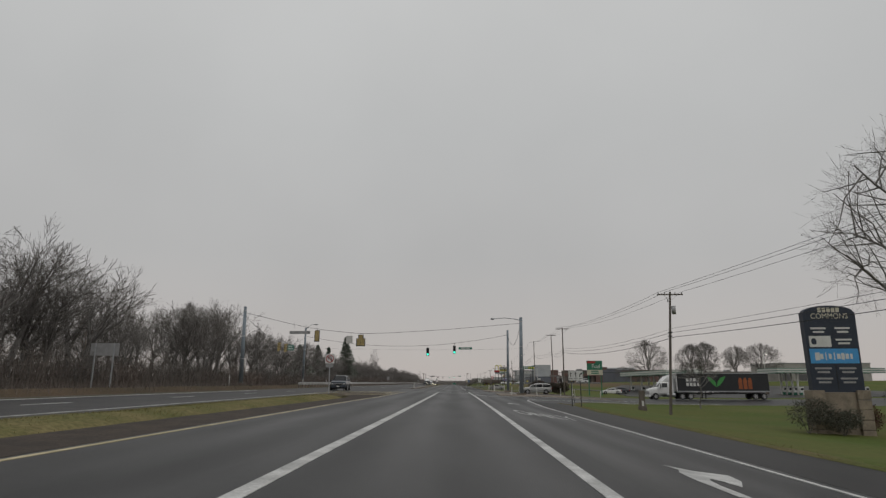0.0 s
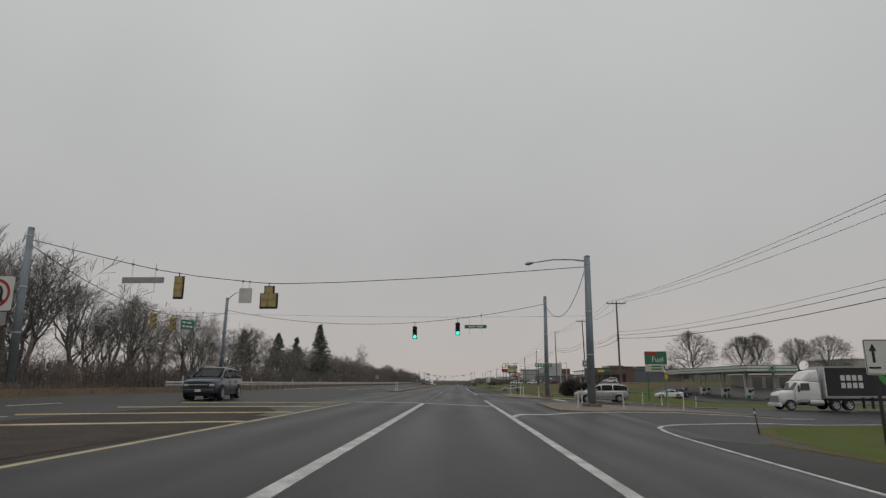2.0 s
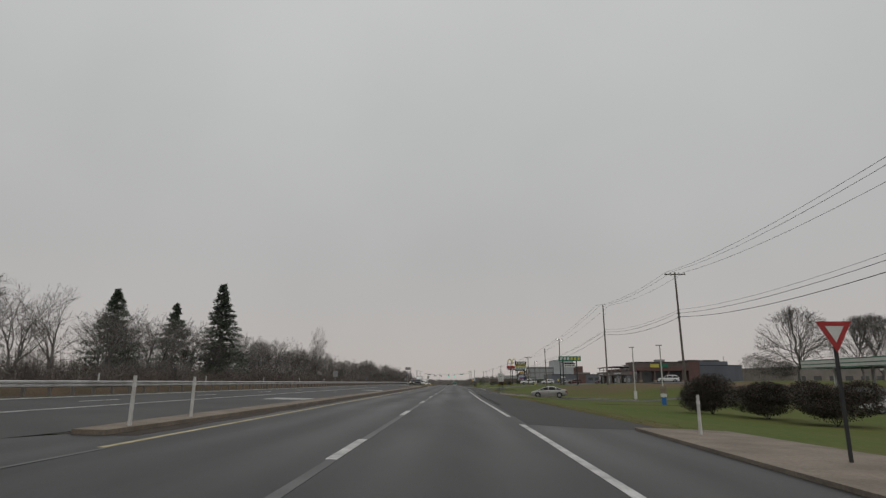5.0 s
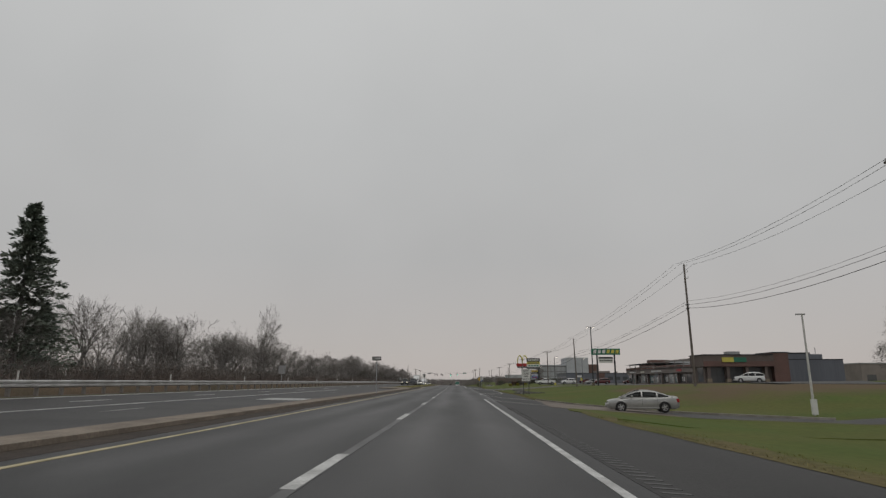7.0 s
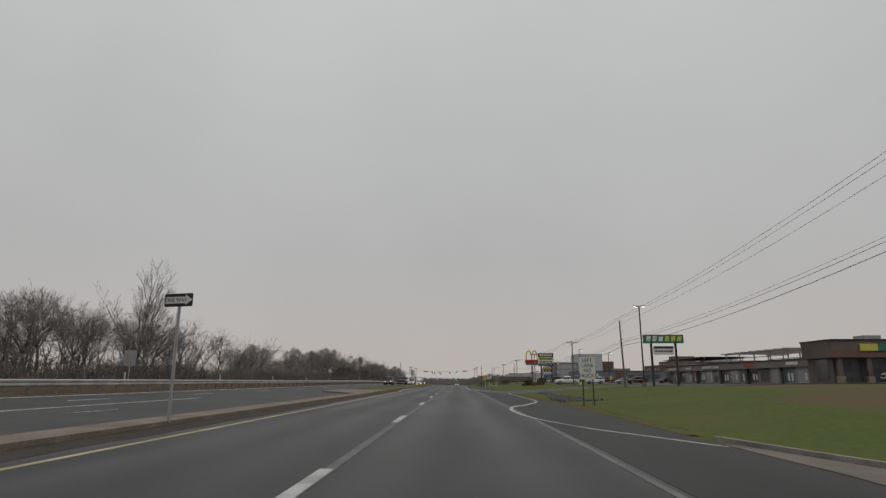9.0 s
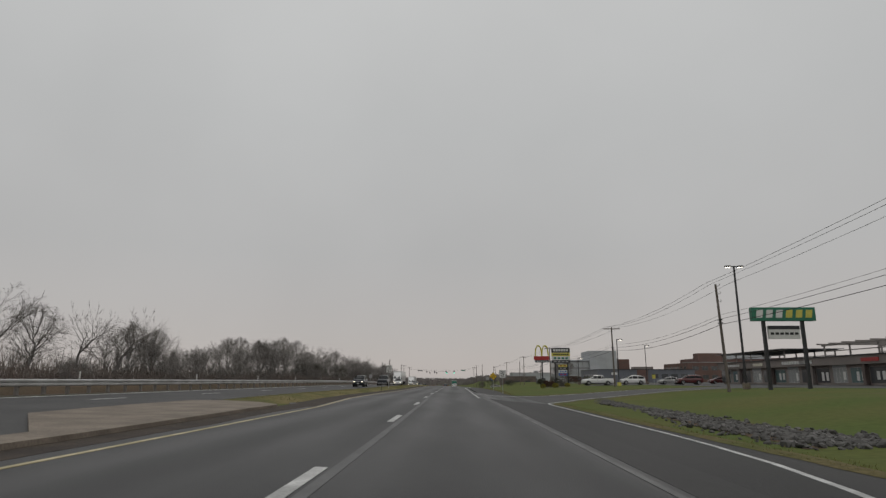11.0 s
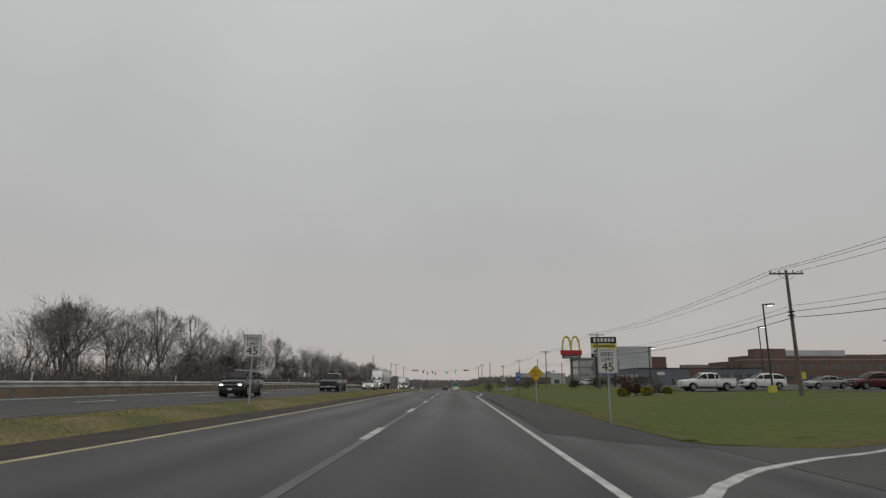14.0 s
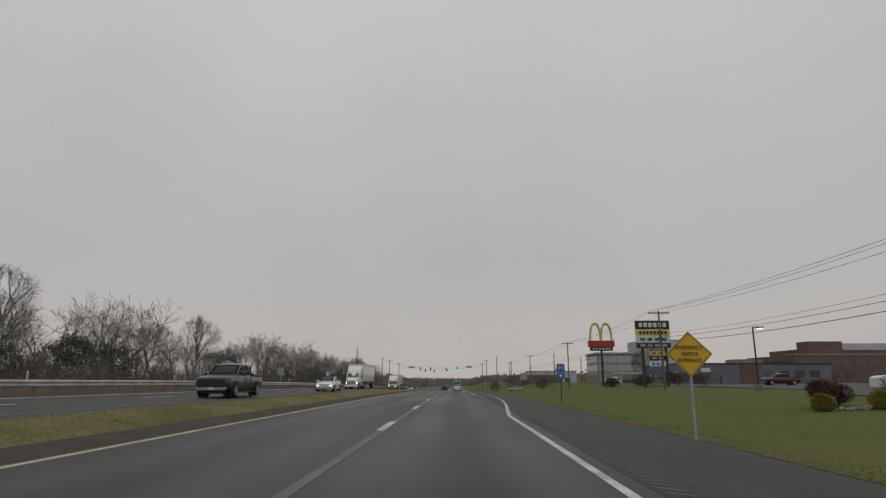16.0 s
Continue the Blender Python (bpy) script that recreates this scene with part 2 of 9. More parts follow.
TWIG = material("bare_twigs", (0.178, 0.165, 0.154), 0.95, vary=0.25, scale=1, fine=8, rand=0.25, other=(0.136, 0.124, 0.115))
# distance haze is put into this pale base colour, there is no volume
FAR_WOODS = material("haze_toned_far_woods", (0.235, 0.215, 0.205), 0.95, vary=0.2, scale=0.02, fine=0.3, rand=0.2)
PALE_BARK = material("pale_dead_bark", (0.30, 0.25, 0.20), 0.9, vary=0.2, scale=2)
BRUSH_M = material("reddish_brown_brush", (0.168, 0.134, 0.115), 0.95, vary=0.3, scale=0.12, fine=6, rand=0.35, other=(0.138, 0.124, 0.110))
CONIFER_M = material("dark_spruce_needles", (0.165, 0.205, 0.165), 0.9, vary=0.3, scale=0.8, fine=8, rand=0.3, other=(0.150, 0.160, 0.125))
SHRUB_M = material("dark_evergreen_leaves", (0.082, 0.090, 0.066), 0.9, vary=0.3, rand=0.35, other=(0.086, 0.076, 0.058))
GOLD_SHRUB = material("golden_shrub_leaves", (0.30, 0.24, 0.02), 0.85, vary=0.2, rand=0.3, other=(0.13, 0.13, 0.025))
TWIG_SHRUB = material("brown_shrub_twigs", (0.085, 0.066, 0.056), 0.9, vary=0.25, rand=0.3, other=(0.05, 0.045, 0.034))
RED_SHRUB = material("russet_shrub_leaves", (0.13, 0.07, 0.05), 0.9, vary=0.25, rand=0.3)
ROCK_M = material("grey_riprap_stone", (0.135, 0.130, 0.122), 0.9, vary=0.25, scale=2, rand=0.5)
PALE_ROCK = material("pale_tan_stone", (0.30, 0.26, 0.20), 0.9, vary=0.2, scale=2, rand=0.3)
EVERGREEN_M = material("dull_cedar_foliage", (0.118, 0.115, 0.098), 0.95, vary=0.3, rand=0.35, other=(0.125, 0.112, 0.098))
BRICK_M = material("red_brown_brick", (0.150, 0.086, 0.072), 0.85, vary=0.2, scale=0.4, fine=14, bump=0.3, other=(0.120, 0.076, 0.065))
DARK_BRICK = material("dark_brown_facade", (0.145, 0.114, 0.10), 0.8, vary=0.15, scale=0.4, fine=10)
GREY_FACADE = material("blue_grey_metal_cladding", (0.135, 0.145, 0.165), 0.6, vary=0.1, scale=0.3, fine=6, stretch=(1, 1, 0.05))
WING_M = material("grey_panelled_wing", (0.20, 0.20, 0.205), 0.6, vary=0.1, scale=0.3)
TAUPE = material("taupe_render", (0.235, 0.205, 0.188), 0.85, vary=0.1, scale=0.3)
PALE_FACADE = material("pale_grey_panels", (0.40, 0.415, 0.43), 0.7, vary=0.08, scale=0.2)
PERGOLA_M = material("brown_painted_pergola", (0.25, 0.228, 0.212), 0.7, vary=0.1)
CANOPY_M = material("off_white_canopy_fascia", (0.60, 0.60, 0.56), 0.6, vary=0.07)
CANOPY_GREEN = material("green_canopy_stripe", (0.025, 0.17, 0.10), 0.5, vary=0.1)
GLASS_M = glass("dark_window_glass")
# light of the rooms behind is painted as a pale base, nothing glows
STORE_GLASS = glass("storefront_glass_lit_tint", (0.30, 0.315, 0.31))
TEAL_GLASS = glass("teal_storefront_glass", (0.10, 0.15, 0.15))
CAR_GLASS = glass("tinted_car_glass", (0.045, 0.048, 0.050))
PALE_BEIGE = material("pale_beige_panels", (0.36, 0.345, 0.32), 0.85, vary=0.1, scale=0.3)
STONE_M = material("sandstone_block", (0.27, 0.225, 0.17), 0.9, vary=0.18, scale=1.5, fine=12, bump=0.4)


def lacquer(name, colour, metal=0.4):
    return material(name, colour, 0.35, metal, vary=0.04, scale=1.5, fine=8, coat=0.6)


SILVER = lacquer("silver_lacquer", (0.31, 0.31, 0.30))
NAVY = lacquer("dark_blue_lacquer", (0.045, 0.055, 0.072))
DARK_NAVY = lacquer("near_black_blue_lacquer", (0.024, 0.029, 0.038))
CHARCOAL = lacquer("charcoal_lacquer", (0.03, 0.033, 0.04))
WHITE_CAR = lacquer("white_lacquer", (0.68, 0.68, 0.67), 0.0)
RED_CAR = lacquer("dark_red_lacquer", (0.085, 0.014, 0.014), 0.2)
TRAILER_DARK = material("dark_printed_trailer_side", (0.020, 0.021, 0.024), 0.5, vary=0.1, scale=0.5)
LEAF_GREEN = material("printed_leaf_green", (0.06, 0.30, 0.07), 0.5, vary=0.1)
PRINT_ORANGE = material("printed_orange", (0.36, 0.10, 0.03), 0.5, vary=0.15)
PRINT_BLUE = material("lit_blue_panel", (0.06, 0.30, 0.62), 0.4, vary=0.05)
PRINT_NAVY = material("navy_panel", (0.022, 0.030, 0.050), 0.5, vary=0.08)
PRINT_YELLOW = material("yellow_panel", (0.56, 0.50, 0.09), 0.5, vary=0.06)
PRINT_CREAM = material("cream_panel", (0.55, 0.52, 0.42), 0.5, vary=0.06)
LAMP_GREEN = glowing("lit_green_lens", (0.05, 0.95, 0.62), 1.6)
HEADLAMP = glowing("lit_headlamp", (1.0, 0.90, 0.68), 2.4)
HEADLAMP_OFF = material("clear_headlamp", (0.55, 0.55, 0.54), 0.2, vary=0.05)
TAIL_RED = material("red_tail_lamp", (0.35, 0.015, 0.02), 0.25, vary=0.05)
LAMP_WARM = glowing("lit_street_lamp_lens", (1.0, 0.92, 0.8), 3.0)


# ---- builders ----
def link_mesh(name, me, mats, parent=None, label=""):
    for m in (mats if isinstance(mats, (list, tuple)) else [mats]):
        if m is not None and m.name not in me.materials:
            me.materials.append(m)
    ob = new(name, me)
    if parent is not None:
        ob.parent = parent
    if label:
        ob["label"] = label
    return ob


def part(name, bm, mats, parent=None, label="", smooth=False):
    me = bpy.data.meshes.new(name)
    bm.normal_update()
    if smooth:
        for f in bm.faces:
            f.smooth = True
    bm.to_mesh(me)
    bm.free()
    return link_mesh(name, me, mats, parent, label)


def thing(name, x, y, z, turn=0.0, label="", category="", group="", kind=""):
    ob = new(name)
    ob.empty_display_size = 0.2
    ob.matrix_basis = pose(x, y, z, 0, 0, turn)
    return tagged(ob, label, category, group, kind)


def box(bm, x0, y0, z0, x1, y1, z1, bevel=0.0, m=None):
    got = bmesh.ops.create_cube(bm, size=1.0)["verts"]
    t = Matrix.Translation(((x0 + x1) / 2, (y0 + y1) / 2, (z0 + z1) / 2)) @ Matrix.Diagonal((x1 - x0, y1 - y0, z1 - z0, 1))
    bmesh.ops.transform(bm, matrix=(m @ t) if m else t, verts=got)
    if bevel:
        edges = list({e for v in got for e in v.link_edges})
        bmesh.ops.bevel(bm, geom=edges, offset=bevel, segments=2, affect="EDGES", profile=0.6)
    return bm


def tube(bm, points, radii, sides=10, caps=True):
    """A round tube along points, its radius given at each."""
    rings = []
    for i, p in enumerate(points):
        a = Vector(points[max(i - 1, 0)])
        b = Vector(points[min(i + 1, len(points) - 1)])
        d = (b - a).normalized()
        u = d.cross(Vector((0, 0, 1)) if abs(d.z) < 0.9 else Vector((1, 0, 0))).normalized()
        v = d.cross(u)
        r = radii[i] if isinstance(radii, (list, tuple)) else radii
        rings.append([bm.verts.new(Vector(p) + r * (math.cos(k * math.tau / sides) * u + math.sin(k * math.tau / sides) * v)) for k in range(sides)])
    for a, b in zip(rings, rings[1:]):
        for k in range(sides):
            bm.faces.new((a[k], a[(k + 1) % sides], b[(k + 1) % sides], b[k]))
    if caps:
        bm.faces.new(rings[0][::-1])
        bm.faces.new(rings[-1])
    return bm


def slab(bm, outline, z0, z1, m=None):
    """An outline in x, y raised from z0 to z1."""
    lo = [bm.verts.new((x, y, z0)) for x, y in outline]
    hi = [bm.verts.new((x, y, z1)) for x, y in outline]
    n = len(lo)
    faces = [bm.faces.new(hi), bm.faces.new(lo[::-1])]
    for k in range(n):
        faces.append(bm.faces.new((lo[k], lo[(k + 1) % n], hi[(k + 1) % n], hi[k])))
    if m:
        bmesh.ops.transform(bm, matrix=m, verts=lo + hi)
    return bm


UP = Matrix.Rotation(radians(90), 4, "X")   # lays an outline upright: x stays, y becomes height, thickness runs to -y


def plate(outline, thick, name, mat, parent, label=""):
    """An upright plate that faces -y: outline in x and height, its back at y = 0."""
    bm = bmesh.new()
    slab(bm, outline, 0, thick, UP)
    bmesh.ops.recalc_face_normals(bm, faces=bm.faces)
    return part(name, bm, mat, parent, label)


def rounded(w, h, r, x=0.0, z=0.0, n=5):
    pts = []
    for cx, cz, a0 in ((w / 2 - r, h / 2 - r, 0), (-w / 2 + r, h / 2 - r, 90), (-w / 2 + r, -h / 2 + r, 180), (w / 2 - r, -h / 2 + r, 270)):
        for k in range(n):
            a = radians(a0 + 90 * k / (n - 1))
            pts.append((x + cx + r * math.cos(a), z + cz + r * math.sin(a)))
    return pts


def lettering(body, size, name, mat, parent, m, depth=0.004, label="", wide=1.0):
    """Raised letters in the built-in font, centred."""
    cu = bpy.data.curves.new(name, "FONT")
    cu.body, cu.size, cu.extrude = body, size, depth
    cu.align_x, cu.align_y = "CENTER", "CENTER"
    tmp = new("tmp", cu)
    bpy.context.view_layer.update()
    me = bpy.data.meshes.new_from_object(tmp.evaluated_get(bpy.context.evaluated_depsgraph_get()))
    bpy.data.objects.remove(tmp)
    me.materials.clear()
    me.transform(m @ Matrix.Diagonal((wide, 1, 1, 1)))
    return link_mesh(name, me, mat, parent, label)


# ---- lie of the land ----
def lerp_table(table, v):
    if v <= table[0][0]:
        return table[0][1]
    for (a, fa), (b, fb) in zip(table, table[1:]):
        if v <= b:
            return fa + (fb - fa) * (v - a) / (b - a)
    return table[-1][1]


LANE = ((-60, -2.3), (6, -2.12), (25, -1.98), (53, -1.84), (90, -1.76), (137, -1.74), (174, -1.62), (217, -1.70), (236, -1.80), (243, -1.88), (253, -1.86), (264, -1.79), (290, -1.71), (900, -1.7))
EDGE = ((-60, -2.3), (6, -2.10), (25, -1.95), (53, -1.83), (90, -1.76), (137, -1.74), (174, -1.62), (217, -1.70), (250, -1.78), (290, -1.70), (900, -1.7))
YELLOW = ((-60, -4.04), (34, -4.03), (45, -3.82), (80, -3.85), (104, -3.98), (126, -3.98), (145, -3.82), (228, -3.80), (240, -4.42), (250, -4.42), (256, -4.33), (262, -4.1), (275, -3.88), (300, -3.84), (900, -3.8))


def lane_line(y):
    return lerp_table(LANE, y)


def yellow_line(y):
    return lane_line(y) + lerp_table(YELLOW, y)


def narrow(y):
    """How far the grass median stays back from the lane near the start."""
    return lerp_table(((-60, -1.25), (14, -1.15), (30, -0.75), (42, -0.35), (46, 0.0)), y)


def bow(y):
    """How far the median swings away round the end of the island."""
    return lerp_table(((226, 0.0), (240, -0.7), (250, -0.7), (262, -0.35), (280, 0.0)), y)


LEFT = ((-400, 3.0), (-120, 1.5), (-60, 0.4), (-30, 0.7), (-24.5, 0.7), (-21.7, 0.72), (-20.9, 0.38), (-20, 0.35), (-18.5, 0.25), (-9.2, 0.08), (-5.6, 0.0), (-2.8, 0.0))
RIGHT_X = (-2.8, 2.3, 4.0, 6.6, 9.0, 14.0, 22.0, 28.0, 35.0, 60.0, 120.0, 400.0)
RIGHT = (
    (-60, (0, -0.175, -0.42, -0.7, -0.88, -1.3, -2.1, -2.3, -2.5, -2.5, -1.5, 2)),
    (45, (0, -0.175, -0.42, -0.7, -0.88, -1.3, -2.1, -2.3, -2.5, -2.5, -1.5, 2)),
    (62, (0, -0.175, -0.38, -0.52, -0.75, -1.2, -2.1, -2.1, -2.1, -2.0, -1.0, 2)),
    (80, (0, -0.175, -0.3, -0.36, -0.42, -0.7, -1.3, -1.5, -1.7, -1.8, -0.6, 2)),
    (96, (0, -0.175, -0.28, -0.32, -0.38, -0.65, -1.25, -1.43, -1.6, -1.5, -0.2, 2)),
    (117, (0, -0.175, -0.28, -0.36, -0.5, -0.95, -1.5, -1.6, -1.7, -2.0, -1.0, 3)),
    (150, (0, -0.175, -0.28, -0.42, -0.72, -1.15, -1.35, -1.48, -1.6, -2.0, -1.0, 3)),
    (164, (0, -0.175, -0.32, -0.46, -0.72, -1.1, -1.2, -0.4, -0.5, -1.9, -0.8, 3)),
    (173, (0, -0.175, -0.34, -0.49, -0.7, -1.0, -1.1, -0.85, -0.8, -1.6, -0.6, 3)),
    (182, (0, -0.175, -0.35, -0.5, -0.7, -1.0, -0.9, 0.1, 0.4, -0.9, -0.6, 3)),
    (192, (0, -0.175, -0.38, -0.5, -0.6, -0.5, 0.0, 0.5, 0.8, 0.5, 0.2, 3)),
    (206, (0, -0.175, -0.4, -0.52, -0.55, -0.2, 0.45, 0.72, 1.0, 1.25, 1.5, 3)),
    (228, (0, -0.175, -0.4, -0.56, -0.75, -0.65, 0.25, 0.53, 0.8, 1.1, 1.5, 3)),
    (250, (0, -0.175, -0.4, -0.58, -0.62, -0.55, -0.1, 0.15, 0.4, 0.8, 1.2, 3)),
    (270, (0, -0.175, -0.38, -0.55, -0.52, -0.35, 0.05, 0.17, 0.3, 0.5, 0.8, 3)),
    (330, (0, -0.175, -0.36, -0.5, -0.45, -0.25, 0.1, 0.2, 0.3, 0.4, 0.6, 3)),
    (600, (0, -0.1, -0.2, -0.25, -0.25, -0.2, 0.0, 0.1, 0.2, 0.3, 0.5, 3)),
    (900, (0, -0.05, -0.1, -0.1, -0.1, 0.0, 0.0, 0.1, 0.2, 0.3, 0.5, 3)),
)


FALL = ((300, 0.0), (330, -0.06), (360, -0.25), (390, -0.57), (420, -1.01), (450, -1.55), (520, -2.95), (600, -4.5))


def lie(x, y):
    """Height of the land, the left lane's surface being 0; the road falls away far ahead."""
    return level(x, y) + lerp_table(FALL, y) * max(0.0, min(1.0, (35.0 - x) / 17.0))


def level(x, y):
    if x <= -2.8:
        return lerp_table(LEFT, x)
    y = min(max(y, RIGHT[0][0]), RIGHT[-1][0])
    for (a, za), (b, zb) in zip(RIGHT, RIGHT[1:]):
        if y <= b:
            k = (y - a) / (b - a)
            break
    for i in range(len(RIGHT_X) - 1):
        if x <= RIGHT_X[i + 1]:
            j = (x - RIGHT_X[i]) / (RIGHT_X[i + 1] - RIGHT_X[i])
            lo = za[i] + (za[i + 1] - za[i]) * j
            hi = zb[i] + (zb[i + 1] - zb[i]) * j
            return lo + (hi - lo) * k
    return 3.0


def sheet(name, rows_y, span, columns, lift, mat, label="", category="", kind="structure", parent=None):
    """A strip of surface that follows the land: span(y) gives its two edges."""
    verts, faces = [], []
    breaks = (-9.2, -5.6, -2.8, 2.3, 4.0, 6.6)
    for y in rows_y:
        a, b = span(y)
        xs = [a + (b - a) * k / columns for k in range(columns + 1)]
        xs += [min(max(v, a + 0.004 * (i + 1)), b - 0.004 * (len(breaks) - i)) for i, v in enumerate(breaks)]
        verts.append((a, y, lie(a, y) - 0.012))
        for x in sorted(xs):
            verts.append((x, y, lie(x, y) + lift))
        verts.append((b, y, lie(b, y) - 0.012))
    w = columns + 3 + len(breaks)
    for i in range(len(rows_y) - 1):
        for k in range(w - 1):
            faces.append((i * w + k, i * w + k + 1, (i + 1) * w + k + 1, (i + 1) * w + k))
    me = bpy.data.meshes.new(name)
    me.from_pydata(verts, [], faces)
    ob = link_mesh(name, me, mat, parent)
    return tagged(ob, label, category, "", kind) if parent is None else ob


def steps(a, b, d):
    n = max(1, round((b - a) / d))
    return [a + (b - a) * i / n for i in range(n + 1)]


def patch(name, outline, lift, mat, label="", category="", cell=1.5, kind="structure", parent=None, side=0.0):
    """A flat-lying area with any outline, draped over the land; side: depth of its edges."""
    bm = bmesh.new()
    f = bm.faces.new([bm.verts.new((x, y, 0)) for x, y in outline])
    xs, ys = [p[0] for p in outline], [p[1] for p in outline]
    for axis, lo, hi in ((0, min(xs), max(xs)), (1, min(ys), max(ys))):
        c = lo + cell
        while c < hi:
            co, no = [0, 0, 0], [0, 0, 0]
            co[axis], no[axis] = c, 1
            bmesh.ops.bisect_plane(bm, geom=bm.verts[:] + bm.edges[:] + bm.faces[:], plane_co=co, plane_no=no)
            c += cell
    for axis, marks in ((0, RIGHT_X), (1, [r[0] for r in RIGHT])):
        lo, hi = (min(xs), max(xs)) if axis == 0 else (min(ys), max(ys))
        for c in marks:
            if lo < c < hi:
                co, no = [0, 0, 0], [0, 0, 0]
                co[axis], no[axis] = c, 1
                bmesh.ops.bisect_plane(bm, geom=bm.verts[:] + bm.edges[:] + bm.faces[:], plane_co=co, plane_no=no)
    bmesh.ops.triangulate(bm, faces=bm.faces[:])
    for v in bm.verts:
        v.co.z = lie(v.co.x, v.co.y) + lift
    bmesh.ops.recalc_face_normals(bm, faces=bm.faces[:])
    if sum(f.normal.z for f in bm.faces) < 0:
        bmesh.ops.reverse_faces(bm, faces=bm.faces[:])
    if side:
        rim = [e for e in bm.edges if e.is_boundary]
        made = bmesh.ops.extrude_edge_only(bm, edges=rim)["geom"]
        for v in made:
            if isinstance(v, bmesh.types.BMVert):
                v.co.z -= side
        bmesh.ops.recalc_face_normals(bm, faces=bm.faces[:])
    ob = part(name, bm, mat, parent)
    return tagged(ob, label, category, "", kind) if parent is None else ob


def stripe(name, pts, width, lift, mat, parent, label="", step=0.7):
    """A painted line along pts, draped over the land."""
    fine = []
    for (x0, y0), (x1, y1) in zip(pts, pts[1:]):
        n = max(1, int(math.hypot(x1 - x0, y1 - y0) / step))
        fine += [(x0 + (x1 - x0) * i / n, y0 + (y1 - y0) * i / n) for i in range(n)]
    fine.append(pts[-1])
    verts, faces = [], []
    for i, (x, y) in enumerate(fine):
        a, b = fine[max(i - 1, 0)], fine[min(i + 1, len(fine) - 1)]
        d = Vector((b[0] - a[0], b[1] - a[1])).normalized()
        for s in (-1, 1):
            px, py = x - s * d.y * width / 2, y + s * d.x * width / 2
            verts.append((px, py, lie(px, py) + lift))
    for i in range(len(fine) - 1):
        faces.append((2 * i + 1, 2 * i, 2 * i + 2, 2 * i + 3))
    n = len(verts)
    verts += [(vx, vy, vz - lift - 0.01) for vx, vy, vz in verts]
    rim = list(range(0, n, 2)) + list(range(n - 1, 0, -2))
    faces += [(a, b, b + n, a + n) for a, b in zip(rim, rim[1:] + rim[:1])]
    me = bpy.data.meshes.new(name)
    me.from_pydata(verts, [], faces)
    return link_mesh(name, me, mat, parent, label)


# ---- ground and roads ----
def right_edge(y):
    return lerp_table(((-60, 9.6), (20, 9.9), (35, 10.3), (50, 10.4), (55, 10.8), (57.5, 9.25), (60, 8.6), (104, 8.6), (108, 6.4), (140, 5.9), (152, 5.5), (158, 5.75), (167, 6.5), (178, 6.5), (184, 6.6), (206, 7.2), (216, 7.2), (236, 7.2), (246, 7.0), (262, 7.2), (270, 6.2), (278, 6.1), (292, 6.7), (330, 6.4), (420, 6.4), (900, 6)), y)


def left_edge(y):
    return lerp_table(((-60, -8.6), (14, -8.5), (30, -8.1), (44, -7.6), (50, -8.5), (104, -8.5), (108, -6.78), (207, -6.76), (213, -7.2), (232, -7.2), (226, -7.6), (234, -8.1), (240, -8.1), (250, -7.9), (262, -7.4), (280, -7.0), (900, -7.0)), y)


SIDE_STREET = [(8.52, 60), (9.17, 57.5), (10.72, 55), (11.0, 55.3), (11.5, 58), (11.9, 61), (12.6, 63.8), (14.3, 67.3), (17.5, 71.6), (22.5, 75.3), (32, 77.4), (110, 79), (110, 103), (30, 104), (16, 100.5), (12, 97.5), (9.5, 96.8), (8.52, 99)]
CORNER = [(5.33, 79.1), (5.25, 76), (5.2, 71.5), (5.35, 69.7), (6.4, 69.6), (7.2, 70.3), (8.3, 71.7), (10.4, 73.9), (13.3, 76.3), (18, 78.8), (22, 80.2), (22.3, 80.9), (18, 80.3), (14, 79.95), (10, 79.7), (7.4, 79.65), (6.0, 79.75)]
CORNER_2 = [(5.2, 112), (4.9, 101.5), (4.9, 96), (5.4, 92.6), (6.8, 91.5), (10.5, 91.6), (14, 92.0), (19, 93.4), (24, 95), (24, 96.6), (19, 95.6), (14, 95.2), (11.4, 96.0), (9.6, 98.2), (8.4, 103), (7.9, 112)]
DRIVE = [(5.9, 160), (6.48, 166.7), (8.1, 168.0), (9.8, 168.6), (14, 167.7), (20, 165.2), (30, 160.9), (39.6, 157.5), (39.8, 160.2), (30, 163.9), (20, 168.7), (16, 171.4), (11.8, 175.6), (10.2, 177.3), (9.06, 178.6), (8.3, 180.4), (6.9, 183.8)]
APRON = [(6.5, 183.4), (6.4, 178.5), (5.85, 173.3), (5.45, 167.2), (6.48, 166.72), (8.1, 168.02), (9.8, 168.62), (13.5, 167.9), (13.5, 173.7), (11.8, 175.58), (10.2, 177.28), (9.06, 178.58), (8.3, 180.38), (6.88, 183.7)]
PLAZA_DRIVE = [(6.9, 246.2), (7.16, 247.4), (7.6, 248.8), (8.9, 251.3), (10.5, 254.3), (12.1, 256.6), (15.5, 259.6), (20, 262.8), (26, 267), (32, 271), (38, 272), (38, 246.2), (110, 246.2), (110, 317), (36, 317), (36, 285), (28, 278.4), (20.3, 274.4), (16.2, 272.2), (12, 269.4), (9.4, 268.2), (7.9, 268.6), (6.3, 269.8)]
UPPER_PARK = [(35, 196), (47, 197), (51, 215), (110, 217), (110, 246), (34, 246)]
FORECOURT = [(36, 126), (110, 120), (110, 190), (52, 190), (44, 176), (40, 150)]
FAR_PARK = [(25.6, 317.2), (110, 317.2), (110, 460), (40, 460), (33, 338), (26.5, 328)]


